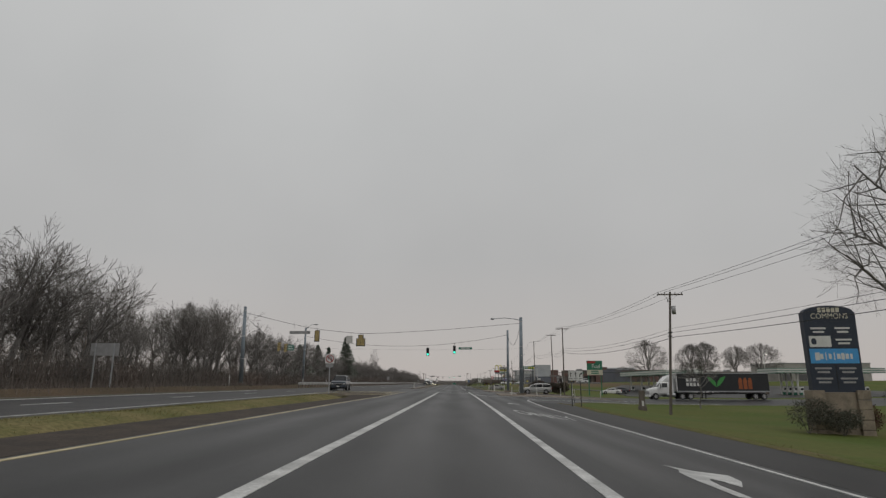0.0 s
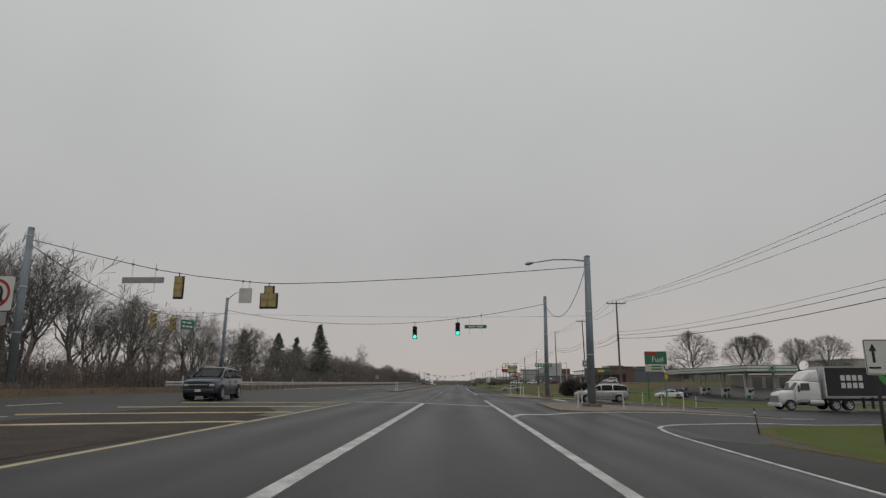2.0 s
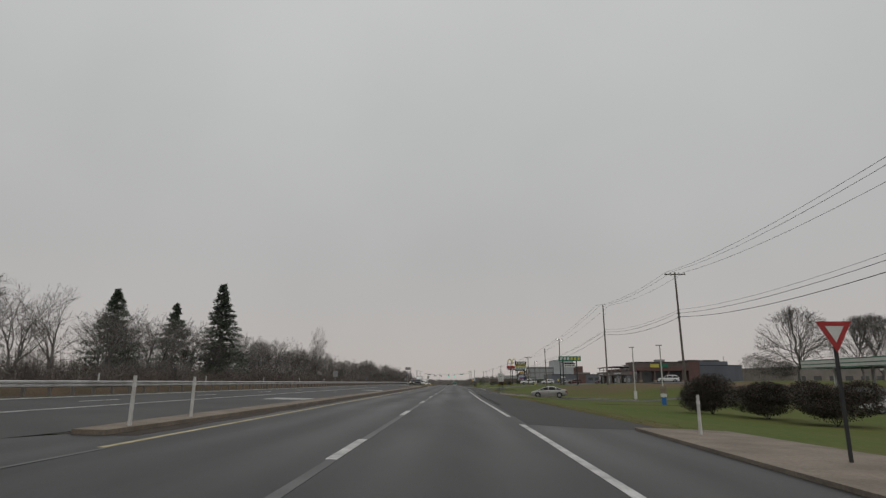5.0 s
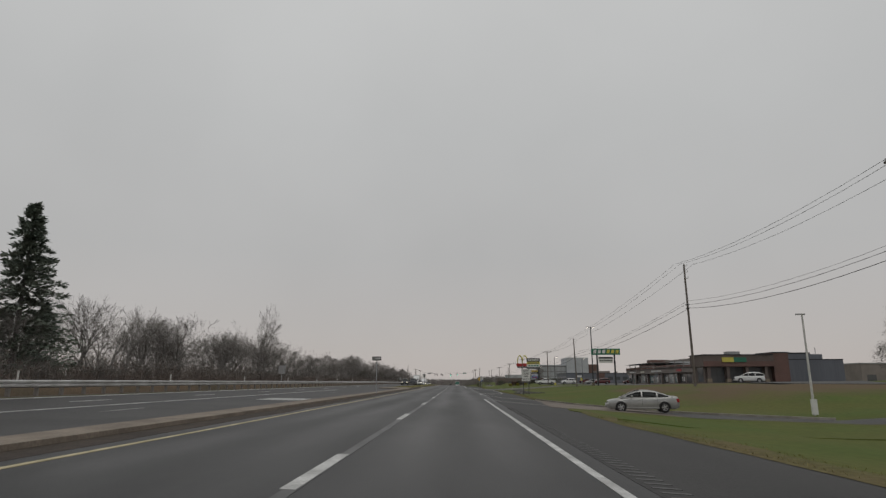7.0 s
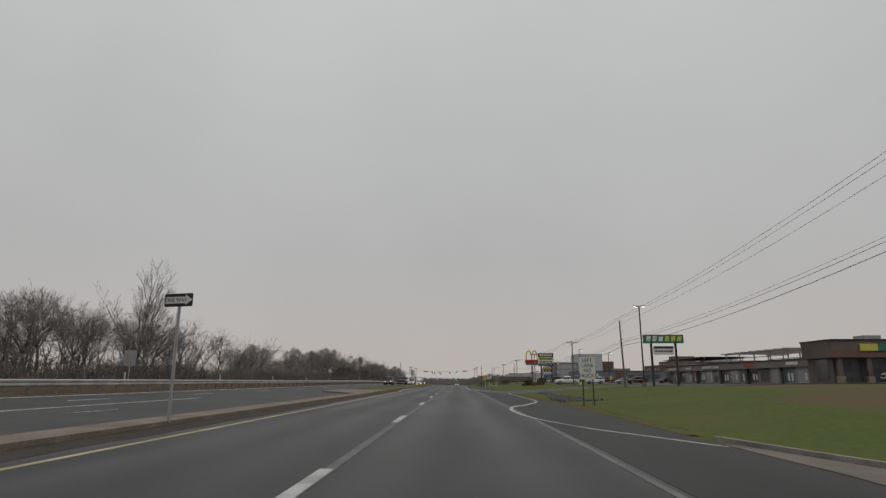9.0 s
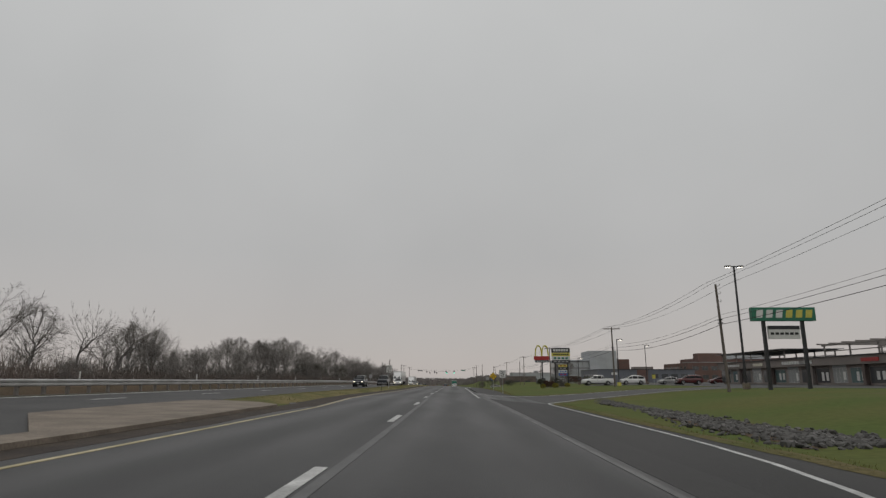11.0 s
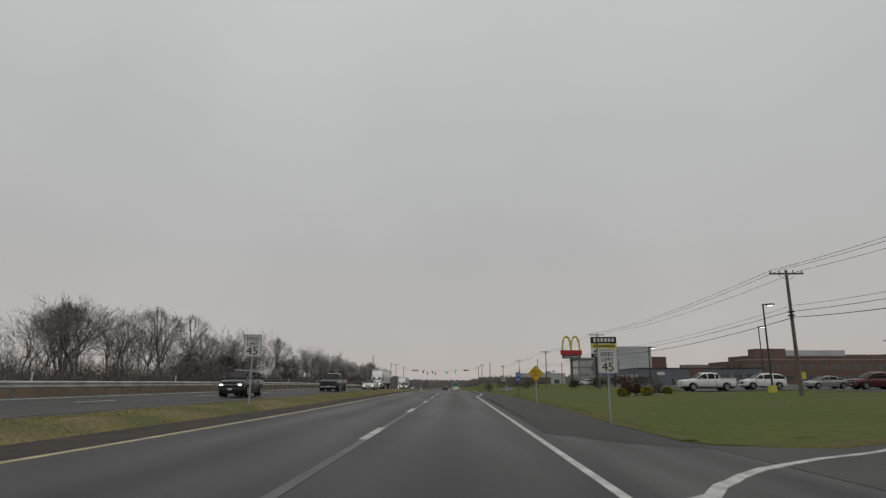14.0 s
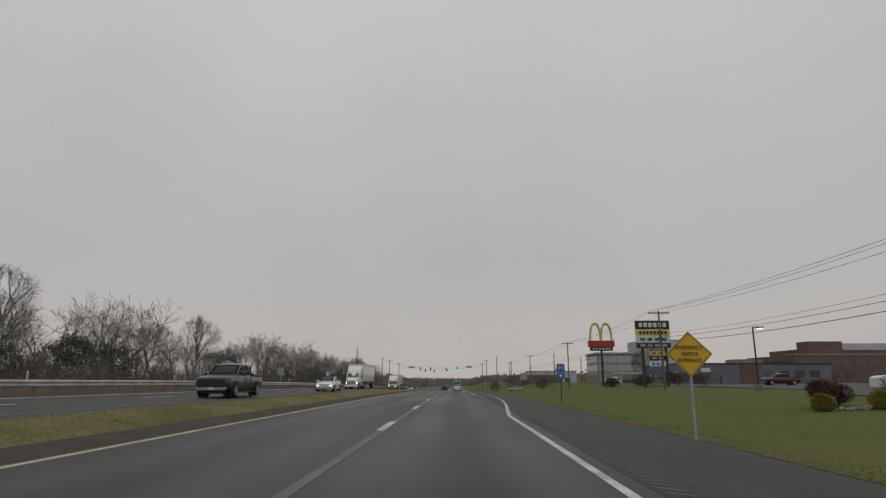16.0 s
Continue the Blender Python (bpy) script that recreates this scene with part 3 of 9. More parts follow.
def inside(x, y, outline):
    hit = False
    for (ax, ay), (bx, by) in zip(outline, outline[1:] + outline[:1]):
        if (ay > y) != (by > y) and x < ax + (bx - ax) * (y - ay) / (by - ay):
            hit = not hit
    return hit


DRIVE_KERB = [(6.62, 186.4), (6.75, 184.6), (7.05, 183.6), (7.7, 182.0), (8.42, 180.4), (9.18, 178.7), (10.3, 177.45), (11.9, 175.75), (16.1, 171.55), (22, 167.9)]
BANK = [(21 + 1.6 * k, 179.5 + 0.02 * (k - 9) ** 2 + 1.3 * math.sin(2.1 * k) + 0.8 * math.sin(4.7 * k)) for k in range(25)] + [(64, 196), (52, 197), (47, 196.8), (35, 195.8), (33.6, 205), (33.4, 222), (33.6, 244)] + [(30.5 + 0.8 * math.sin(1.7 * k), 240 - 6 * k) for k in range(7)] + [(25, 206), (20.5, 207.5), (18.4, 201), (17.8, 194), (19.2, 186)]
PAVED = (SIDE_STREET, DRIVE, PLAZA_DRIVE, UPPER_PARK, FORECOURT, FAR_PARK)

ROWS = sorted(set(steps(-60, 340, 2.5) + steps(340, 900, 10) + [r[0] for r in RIGHT]))


def away(x, y):
    """0 beside a paved area, 1 well away from it."""
    if inside(x, y, BANK):
        return 0.0
    least = 3.0
    for outline in PAVED + (BANK,):
        if not (min(p[0] for p in outline) - 4 < x < max(p[0] for p in outline) + 4 and min(p[1] for p in outline) - 4 < y < max(p[1] for p in outline) + 4):
            continue
        for (ax, ay), (bx, by) in zip(outline, outline[1:] + outline[:1]):
            k = max(0.0, min(1.0, ((x - ax) * (bx - ax) + (y - ay) * (by - ay)) / ((bx - ax) ** 2 + (by - ay) ** 2)))
            least = min(least, math.hypot(x - ax - k * (bx - ax), y - ay - k * (by - ay)))
    return max(0.0, (least - 2.6) / 0.4)


def build_ground():
    xs = [-2500, -1200, -400, -250, -160, -120, -90, -70, -60, -50, -42, -36, -33, -30, -27, -24.5, -23, -21.7, -20.9, -20, -18.5, -15, -12, -9.2, -7.2, -5.6, -4, -2.8, 0, 2.3, 3, 4, 5.3, 6.6, 7.8, 9, 10, 11.5, 12.5, 14, 16, 18, 20, 22, 23.5, 25, 26.5, 28, 30, 32.5, 35, 37.5, 40, 43, 47, 52, 56, 60, 66, 75, 85, 95, 108, 120, 180, 260, 400, 1200, 2500]
    ys = [-2500, -600, -200] + ROWS + [1200, 2500]
    verts, faces, kinds = [], [], []
    for y in ys:
        for x in xs:
            z = lie(x, y)
            if left_edge(y) + 0.4 < x < right_edge(y) - 0.4 or (-19.8 < x < -12.0):
                z -= 0.35
            elif any(inside(x, y, o) for o in PAVED):
                z -= 0.14
            elif -400 < x < 400 and (x > 9.5 or x < -21) and away(x, y) > 0:
                z += away(x, y) * 0.10 * noise.noise((x * 0.13, y * 0.13, 0)) + 0.04 * noise.noise((x * 0.6, y * 0.6, 3))
            verts.append((x, y, z))
    w = len(xs)
    for i in range(len(ys) - 1):
        for k in range(w - 1):
            faces.append((i * w + k, i * w + k + 1, (i + 1) * w + k + 1, (i + 1) * w + k))
            kinds.append(1 if xs[k + 1] <= -19.9 else 0)
    me = bpy.data.meshes.new("ground")
    me.from_pydata(verts, [], faces)
    ob = link_mesh("ground", me, [GRASS_M, DIRT_M])
    for p, k in zip(me.polygons, kinds):
        p.material_index = k
        p.use_smooth = True
    tagged(ob, "green winter lawn sloping beside the road, brown earth under the wood", "ground", "", "structure")


build_ground()
road = sheet("road", ROWS, lambda y: (left_edge(y), right_edge(y)), 16, 0.0, ASPHALT, "damp dark grey asphalt carriageway with two lanes and shoulder", "road")
far_road = sheet("opposite_road", ROWS, lambda y: (-20.6, lerp_table(((-60, -11.2), (42, -11.2), (46, -7.1), (104, -8.2), (108, -7.7), (222, -7.7), (228, -11.0), (900, -11.0)), y)), 8, 0.004, OLD_ASPHALT, "grey worn asphalt carriageway of the oncoming traffic", "road")


def median_grass(name, y0, y1):
    prof = ((-11.3, -0.03), (-10.8, 0.03), (-9.5, 0.15), (-8.2, 0.22), (-7.4, 0.11), (-6.9, -0.03))
    ys = steps(y0, y1, 1.5)
    verts, faces = [], []
    for i, y in enumerate(ys):
        taper = min(1.0, (i + 0.3) / 3, (len(ys) - i - 0.7) / 3)
        for x, z in prof:
            n = 0.05 * noise.noise((x, y * 0.7, 1)) if -10.8 <= x <= -7.4 else 0
            verts.append((-9.2 + (x + 9.2) * (0.35 + 0.65 * taper) + bow(y) + narrow(y) * (x + 11.8) / 4.9, y, lie(x, y) + z * taper + n))
    w = len(prof)
    for i in range(len(ys) - 1):
        for k in range(w - 1):
            faces.append((i * w + k, i * w + k + 1, (i + 1) * w + k + 1, (i + 1) * w + k))
    me = bpy.data.meshes.new(name)
    me.from_pydata(verts, [], faces)
    for p in me.polygons:
        p.use_smooth = True
    tagged(link_mesh(name, me, VERGE_M), "raised median strip of pale dry grass", "median", "", "structure")


patch("gritty_median", [(-11.4, 45), (-6.2, 45), (-6.1, 52), (-6.6, 60), (-8.0, 63), (-11.0, 62)], 0.010, DIRTY_SHOULDER, "brown gritty asphalt under the yellow hatching", "road", cell=2.0)
median_grass("median_grass_1", -60, 45)
median_grass("median_grass_2", 228.5, 900)


def kerbed_island(name, outline, height, label, mat=CONCRETE):
    """Concrete island with a kerb stone edge of its own height."""
    return patch(name, outline, height, mat, label, "island", cell=2.5, side=0.3)


MEDIAN = [(-6.8, 106)] + [(-6.74, y) for y in range(112, 212, 8)] + [(-6.72, 214), (-6.85, 220.5), (-7.0, 224.2), (-6.9, 226.4), (-7.0, 227.3), (-8.4, 229.3), (-10.4, 230.2)] + [(-11.5, 229.6), (-11.5, 224), (-11.2, 219), (-7.65, 214)] + [(-7.65, y) for y in range(206, 108, -8)] + [(-7.5, 106)]
kerbed_island("median_island", MEDIAN, 0.10, "long low brown stained concrete median kerb between the carriageways")
patch("side_street", SIDE_STREET, 0.003, STREET_ASPHALT, "grey asphalt side street meeting the main road", "road", cell=2.0)
kerbed_island("corner_island", CORNER, 0.07, "brown concrete traffic island with signal mast and white posts")
kerbed_island("corner_pavement", CORNER_2, 0.07, "brown concrete pavement round the far street corner")
patch("driveway", DRIVE, 0.012, OLD_ASPHALT, "narrow grey asphalt driveway crossing the lawn", "driveway", cell=1.5, side=0.05)
patch("driveway_apron", APRON, 0.020, APRON_M, "pinkish grey concrete apron at the driveway mouth", "apron", cell=1.0, side=0.3)
patch("plaza_driveway", PLAZA_DRIVE, 0.007, OLD_ASPHALT, "wide grey asphalt driveway and car park of the plaza", "driveway", cell=2.5, side=0.05)
patch("upper_car_park", UPPER_PARK, 0.014, OLD_ASPHALT, "grey asphalt car park above the lawn bank", "car park", cell=3, side=0.3)
patch("fuel_forecourt", FORECOURT, 0.014, OLD_ASPHALT, "grey asphalt forecourt of the fuel station", "forecourt", cell=3, side=0.3)
patch("far_car_park", FAR_PARK, 0.014, OLD_ASPHALT, "grey asphalt car park beside the clinic", "car park", cell=4, side=0.3)


def verge(name, y0, y1, x_of, wide):
    """A ragged rim of dry grass along the asphalt."""
    ys = steps(y0, y1, 1.2)
    verts, faces = [], []
    for y in ys:
        a = x_of(y) - 0.10 + 0.12 * noise.noise((y * 0.9, 1, 0))
        b = x_of(y) + wide + 0.5 * noise.noise((y * 0.25, 5, 0)) + 0.2 * noise.noise((y * 1.1, 9, 0))
        for x, up in ((a, 0.012), ((a + b) / 2, 0.06), (b, 0.05)):
            verts.append((x, y, lie(x, y) + up))
    for i in range(len(ys) - 1):
        for k in range(2):
            faces.append((i * 3 + k, i * 3 + k + 1, (i + 1) * 3 + k + 1, (i + 1) * 3 + k))
    me = bpy.data.meshes.new(name)
    me.from_pydata(verts, [], faces)
    tagged(link_mesh(name, me, RIM_GRASS), "ragged strip of worn dry grass along the asphalt", "verge", "", "structure")


for (ax, ay), (bx, by) in zip(DRIVE_KERB, DRIVE_KERB[1:]):
    d = Vector((bx - ax, by - ay)).normalized() * 0.28
    lo = 0.0 if ay < 186 else -0.14
    kerb = patch("kerb", [(ax, ay), (bx, by), (bx - d.y, by + d.x), (ax - d.y, ay + d.x)][::-1], 0.13 + lo, KERB_M, "grey concrete kerb along the driveway", "kerb", cell=4, side=0.35)
verge("verge_1", -60, 57, right_edge, 0.5)
verge("verge_2", 112, 164, right_edge, 0.65)
verge("verge_3", 186, 246, right_edge, 0.45)
verge("verge_4", 270, 420, right_edge, 0.4)



def lawn_rim(name, pts, side=1):
    """Turf that rolls up to a paved edge: a dry ragged rim, then green."""
    fine = []
    for (x0, y0), (x1, y1) in zip(pts, pts[1:]):
        n = max(1, int(math.hypot(x1 - x0, y1 - y0) / 0.8))
        fine += [(x0 + (x1 - x0) * i / n, y0 + (y1 - y0) * i / n) for i in range(n)]
    fine.append(pts[-1])
    for band, mat, offs in (("rim", RIM_GRASS, ((-0.10, 0.0), (-0.04, 0.03), (0.25, 0.05), (0.65, 0.045))), ("turf", GRASS_M, ((0.5, 0.035), (1.4, 0.05), (2.4, 0.03), (3.0, -0.08)))):
        verts, faces = [], []
        for i, (x, y) in enumerate(fine):
            a, b = fine[max(i - 1, 0)], fine[min(i + 1, len(fine) - 1)]
            d = Vector((b[0] - a[0], b[1] - a[1])).normalized()
            for k, (o, up) in enumerate(offs):
                o += 0.12 * noise.noise((x * 0.9, y * 0.9, k)) if o > -0.05 else 0.05 * noise.noise((x, y, 8))
                px, py = x + side * d.y * o, y - side * d.x * o
                if i < 2 or i > len(fine) - 3:
                    up = -0.12 if i in (0, len(fine) - 1) else up * 0.4
                verts.append((px, py, lie(px, py) + up + (0.02 * noise.noise((px * 2, py * 2, 2)) if o > 0 else 0)))
        w = len(offs)
        for i in range(len(fine) - 1):
            for k in range(w - 1):
                q = (i * w + k, i * w + k + 1, (i + 1) * w + k + 1, (i + 1) * w + k)
                faces.append(q if side > 0 else q[::-1])
        me = bpy.data.meshes.new(name)
        me.from_pydata(verts, [], faces)
        for f in me.polygons:
            f.use_smooth = True
        tagged(link_mesh(name + "_" + band, me, mat), "ragged dry turf rim along the asphalt" if band == "rim" else "green turf beside the asphalt", "verge", "", "structure")


patch("turf_corner_1", [(right_edge(156) + 0.45, 156), (right_edge(160) + 0.4, 160), (5.75, 163), (6.1, 165.6), (6.75, 166.75), (8.1, 167.9), (9.9, 168.5), (13.9, 167.6), (19.9, 165.1), (29, 161.2), (29, 156)], 0.035, GRASS_M, "green turf filling the corner by the driveway", "lawn", cell=1.0, side=0.3)
patch("turf_corner_2", [(6.15, 270.1), (6.7, 269.2), (7.9, 268.7), (9.4, 268.35), (11, 268.9), (11, 275), (6.1, 275)], 0.03, GRASS_M, "green turf filling the corner by the plaza", "lawn", cell=1.0, side=0.3)
lawn_rim("plaza_lawn", [(7.0, 245.6)] + PLAZA_DRIVE[1:10], 1)
lawn_rim("corner_lawn", PLAZA_DRIVE[16:23][::-1], -1)
lawn_rim("drive_lawn", DRIVE[1:7], 1)
lawn_rim("street_lawn", SIDE_STREET[3:11] + [(60, 78)], 1)

# ---- road markings, parts of their road ----
LINE = 0.008


def along(y0, y1, dx, d=6.0):
    return [(lane_line(y) + dx, y) for y in steps(y0, y1, d)]


def right_line(y):
    return lerp_table(EDGE, y) + lerp_table(((0, 3.80), (45, 3.76), (80, 3.70), (110, 3.72), (140, 3.55), (300, 3.58), (900, 3.6)), y)


def right_run(y0, y1, d=5.0):
    return [(right_line(y), y) for y in steps(y0, y1, d)]


stripe("lane_line", along(-40, 70, 0), 0.22, LINE, PAINT_WHITE, road, "solid white lane line")
for k in range(56):
    dash_at = 102.85 + 11.67 * k if k < 13 else 242.9 + 10.97 * (k - 12)
    stripe("lane_dash", along(dash_at, dash_at + 3.05, 0, 1.5), 0.17, LINE, PAINT_WHITE, road)
stripe("old_lane_line", [(lane_line(y) + lerp_table(((72, 0.02), (185, 0.04), (210, 0.22), (238, 0.22), (256, 0.04), (340, 0.04)), y), y) for y in steps(72, 340, 6)], 0.15, 0.005, PAINT_FAINT, road, "rubbed-out grey lane line")
stripe("edge_line", right_run(-40, 80), 0.19, LINE, PAINT_WHITE, road, "solid white turn lane line")
stripe("edge_line", right_run(98, 112), 0.16, LINE, PAINT_WHITE, road)
stripe("edge_line", right_run(116, 174.6), 0.14, LINE, PAINT_WHITE, road, "solid white edge line")
stripe("old_edge_line", [(2.35, 169), (2.43, 176), (2.5, 182), (2.58, 190), (2.5, 200), (2.45, 217), (2.36, 232), (2.1, 246)], 0.14, 0.007, PAINT_WORN, road, "rubbed-out grey edge line")
stripe("edge_line", right_run(246, 259), 0.16, LINE, PAINT_WHITE, road)
stripe("edge_line", right_run(259, 306) + [(2.3, 312), (2.75, 318), (3.3, 328), (3.7, 340), (3.8, 380)], 0.14, LINE, PAINT_WHITE, road, "solid white edge line")
stripe("edge_line", right_run(345, 800, 20), 0.14, LINE, PAINT_WHITE, road)
stripe("yellow_line", [(yellow_line(y), y) for y in steps(-40, 70, 5)], 0.13, LINE, PAINT_YELLOW, road, "solid yellow median line")
stripe("white_line", along(70, 104, -3.85), 0.10, LINE, PAINT_FAINT, road, "faint white line")
stripe("yellow_line", [(yellow_line(y), y) for y in steps(104, 800, 4)], 0.13, LINE, PAINT_YELLOW, road, "solid yellow median line")
# turn lane: outer line, arrow, word, arrow
TURN = [(6.0, -40), (6.05, 5), (6.2, 20), (6.5, 40), (6.7, 52), (6.85, 57), (7.1, 59.0), (7.5, 60.8), (8.1, 62.3), (8.9, 63.7), (10.1, 65.3), (12, 67.3), (14.6, 70.0), (17.8, 73.0), (22, 75.7), (27, 77.3), (34, 78.4)]
stripe("turn_lane_line", TURN, 0.16, 0.018, PAINT_WHITE, road, "white line curving into the side street")
stripe("stop_line", [(lane_line(71) - 3.85, 71.4), (lane_line(71), 70.3), (right_line(70), 69.1)], 0.42, LINE + 0.006, PAINT_WHITE, road, "white stop line", 0.35)
stripe("stop_line", [(right_line(80), 79.8), (5.5, 79.25)], 0.18, LINE + 0.004, PAINT_WHITE, road)
stripe("corner_line", [(2.0, 59.6), (2.3, 61.2), (2.8, 62.8), (3.44, 64.2), (4.38, 66), (5.5, 67.9), (6.5, 69.2), (8.1, 71.1), (10.3, 73.4), (13.3, 75.9), (18, 78.4), (24, 79.8)], 0.21, 0.018, PAINT_WHITE, road, "white line curving along the traffic island")
stripe("edge_line", [(2.0, 97), (5.3, 92.4), (6.5, 91.2)], 0.14, 0.018, PAINT_FAINT, road)
stripe("old_corner_line", [(5.45, 91.5), (5.42, 89.0), (5.53, 85.0), (5.48, 81.2)], 0.12, 0.012, PAINT_FAINT, road, "rubbed-out white line across the street mouth")
stripe("street_stop_line", [(8.4, 85.6), (8.4, 91.2)], 0.4, 0.026, PAINT_WHITE, road, "white stop line of the side street")
stripe("corner_line", [(6.6, 80), (9, 82.8), (14, 82.2), (24, 79.4), (34, 78.6)], 0.12, 0.018, PAINT_FAINT, road)
# driveway lines of the plaza
stripe("gore_line", [(6.4, 183.0), (5.0, 185.2), (3.67, 187.3), (2.8, 188.9), (2.42, 190.8), (2.34, 192.6), (2.36, 194.8), (2.75, 198.6), (3.5, 202.6), (4.5, 207), (5.6, 212), (6.1, 215), (6.35, 218)], 0.16, 0.010, PAINT_WHITE, road, "white line that swings out and back at the driveway")
stripe("mouth_line", [(2.0, 174.5), (2.95, 173.45), (4.2, 172.1), (6.3, 170.15)], 0.14, 0.010, PAINT_WHITE, road, "white line across the driveway mouth")
stripe("turn_edge_line", [(6.35, 218), (6.52, 222), (6.6, 234), (6.62, 243), (6.72, 246.4), (6.92, 247.9), (7.34, 249.1), (8.05, 250.7), (8.9, 252.4), (9.8, 254.1), (11.05, 256.2), (12.7, 258.4), (14.2, 259.9), (15.6, 260.9), (18, 262.7), (26, 268)], 0.15, 0.018, PAINT_WHITE, road, "white line curving into the plaza driveway")
stripe("corner_line", [(right_line(259), 258.8), (2.4, 259.5), (2.97, 260.25), (3.6, 261.5), (4.5, 262.9), (5.5, 264.25), (6.7, 265.55), (7.85, 266.4), (9.6, 267.3), (12, 268.8), (16.2, 271.6), (20.3, 273.8), (26, 276.8)], 0.19, 0.018, PAINT_WHITE, road, "white line sweeping round the lawn corner")
# opposite carriageway
stripe("opposite_edge_line", [(-19.4, y) for y in steps(-40, 60, 10)], 0.13, 0.02, PAINT_WHITE, far_road)
stripe("opposite_edge_line", [(-19.4, y) for y in steps(106, 800, 10)], 0.13, 0.02, PAINT_WHITE, far_road)
stripe("opposite_yellow_line", [(-12.2, y) for y in steps(-40, 54, 10)], 0.13, 0.02, PAINT_WHITE, far_road)
stripe("opposite_yellow_line", [(-11.9, y) for y in steps(230, 800, 10)], 0.13, 0.02, PAINT_FAINT, far_road)
stripe("turn_bay_line", [(-13.4, y) for y in steps(112, 200, 8)], 0.14, 0.02, PAINT_WHITE, far_road)
for k in range(66):
    if 62 < -38 + 12.19 * k < 104:
        continue
    stripe("lane_dash", [(-16.3, -38 + 12.19 * k), (-16.3, -35 + 12.19 * k)], 0.14, 0.02, PAINT_WHITE, far_road)
for k in range(4):
    stripe("yellow_hatch", [(-12.6, 49.6 + 5.3 * k), (-5.75 - 0.15 * k, 54.2 + 5.2 * k)], 0.42, 0.02, PAINT_YELLOW, far_road, "yellow median hatch bar")


def road_arrow(name, x, y, way, parent, size=1.0, lift=0.006, mat=PAINT_WHITE, label="white painted turn arrow"):
    """A painted arrow whose shaft comes from the driver and bends to `way` (-1 left, 1 right), 0 straight."""
    s = size
    pts = [(0, 0), (0.22, 0), (0.22, 1.0), (0.3, 1.6), (0.42, 1.85), (0.52, 1.7), (0.6, 1.2), (0.95, 2.0), (1.05, 2.7), (0.55, 2.75), (0.1, 3.1), (0.2, 2.6), (0.03, 2.1), (-0.03, 1.2)]
    if way == 0:
        pts = [(-0.09, 0), (0.09, 0), (0.09, 1.6), (0.35, 1.6), (0, 2.9), (-0.35, 1.6), (-0.09, 1.6)]
    f = way or 1
    pts = [(x + f * px * s, y + py * s) for px, py in pts]
    return patch(name, pts, lift, mat, parent=parent, label=label, cell=0.8)


road_arrow("turn_arrow", 3.55, 8.0, 1, road)["label"] = "white painted right-turn arrow"
road_arrow("turn_arrow", 3.85, 42.8, 1, road)
ONLY = lettering("ONLY", 1.0, "road_word", PAINT_WHITE, road, Matrix.Identity(4), 0.0, "white painted word on the turn lane")
for v in ONLY.data.vertices:
    x, y = 4.15 + v.co.x * 1.05, 28.4 + v.co.y * 5.6
    v.co = (x, y, lie(x, y) + 0.006)
for yy in (151, 186):
    a = road_arrow("turn_arrow", -10.6, yy, 1, far_road, 1.15, 0.02)
    a.data.transform(Matrix.Translation((-10.9, yy + 1.2, 0)) @ Matrix.Rotation(math.pi, 4, "Z") @ Matrix.Translation((10.9, -yy - 1.2, 0)))
for k in range(7):
    stripe("word_bar", [(-10.6 + 0.34 * k, 128), (-10.6 + 0.34 * k, 131)], 0.2, 0.02, PAINT_WHITE, far_road)
    stripe("word_bar", [(-10.6 + 0.34 * k, 164), (-10.6 + 0.34 * k, 167)], 0.2, 0.02, PAINT_WHITE, far_road)
groove = None
for y0, y1 in ((128, 161), (268, 306)):
    for k in range(int((y1 - y0) / 0.32)):
        y = y0 + 0.32 * k
        x = right_line(y) + 0.62
        if groove is None:
            bm = bmesh.new()
            box(bm, -0.17, -0.045, -0.01, 0.17, 0.045, 0.0015)
            piece = part("rumble_strip", bm, RUMBLE_M, road, "worn grey rumble strip bar")
            groove = piece.data
        else:
            piece = new("rumble_strip", groove)
            piece.parent = road
        piece.matrix_basis = pose(x, y, lie(x, y) + 0.008, 0, -math.degrees(math.atan((lie(x + 0.15, y) - lie(x - 0.15, y)) / 0.3)), 0)
sheet("shoulder", steps(112, 247, 2.5), lambda y: (lerp_table(((112, 2.15), (140, 2.2), (170, 2.5), (180, 2.72), (232, 2.7), (247, 2.5)), y), right_edge(y) - 0.02), 5, 0.004, SHOULDER, parent=road)
sheet("shoulder", steps(268, 420, 2.5), lambda y: (right_line(min(y, 306)) + 0.35, right_edge(y) - 0.02), 5, 0.004, SHOULDER, parent=road)
sheet("shoulder", steps(-60, 57, 2.5), lambda y: (lerp_table(((-40, 6.2), (40, 6.75), (57, 7.0)), y), right_edge(y) - 0.02), 4, 0.004, SHOULDER, parent=road)
sheet("shoulder", steps(-60, 57, 2.5), lambda y: (left_edge(y) + 0.02, yellow_line(y) - 0.22 + 0.08 * noise.noise((0, y * 0.5, 4))), 3, 0.004, DIRTY_SHOULDER, parent=road)
sheet("shoulder", steps(228, 900, 3), lambda y: (left_edge(y) + 0.02, yellow_line(y) - 0.2 + 0.05 * noise.noise((0, y * 0.5, 4))), 3, 0.004, DIRTY_SHOULDER, parent=road)
sheet("shoulder", steps(106, 228, 2), lambda y: (left_edge(y) - 0.3, yellow_line(y) - 0.45 + 0.22 * noise.noise((0, y * 0.35, 4)) + 0.08 * noise.noise((2, y * 1.9, 4))), 3, 0.004, DIRTY_SHOULDER, parent=road)


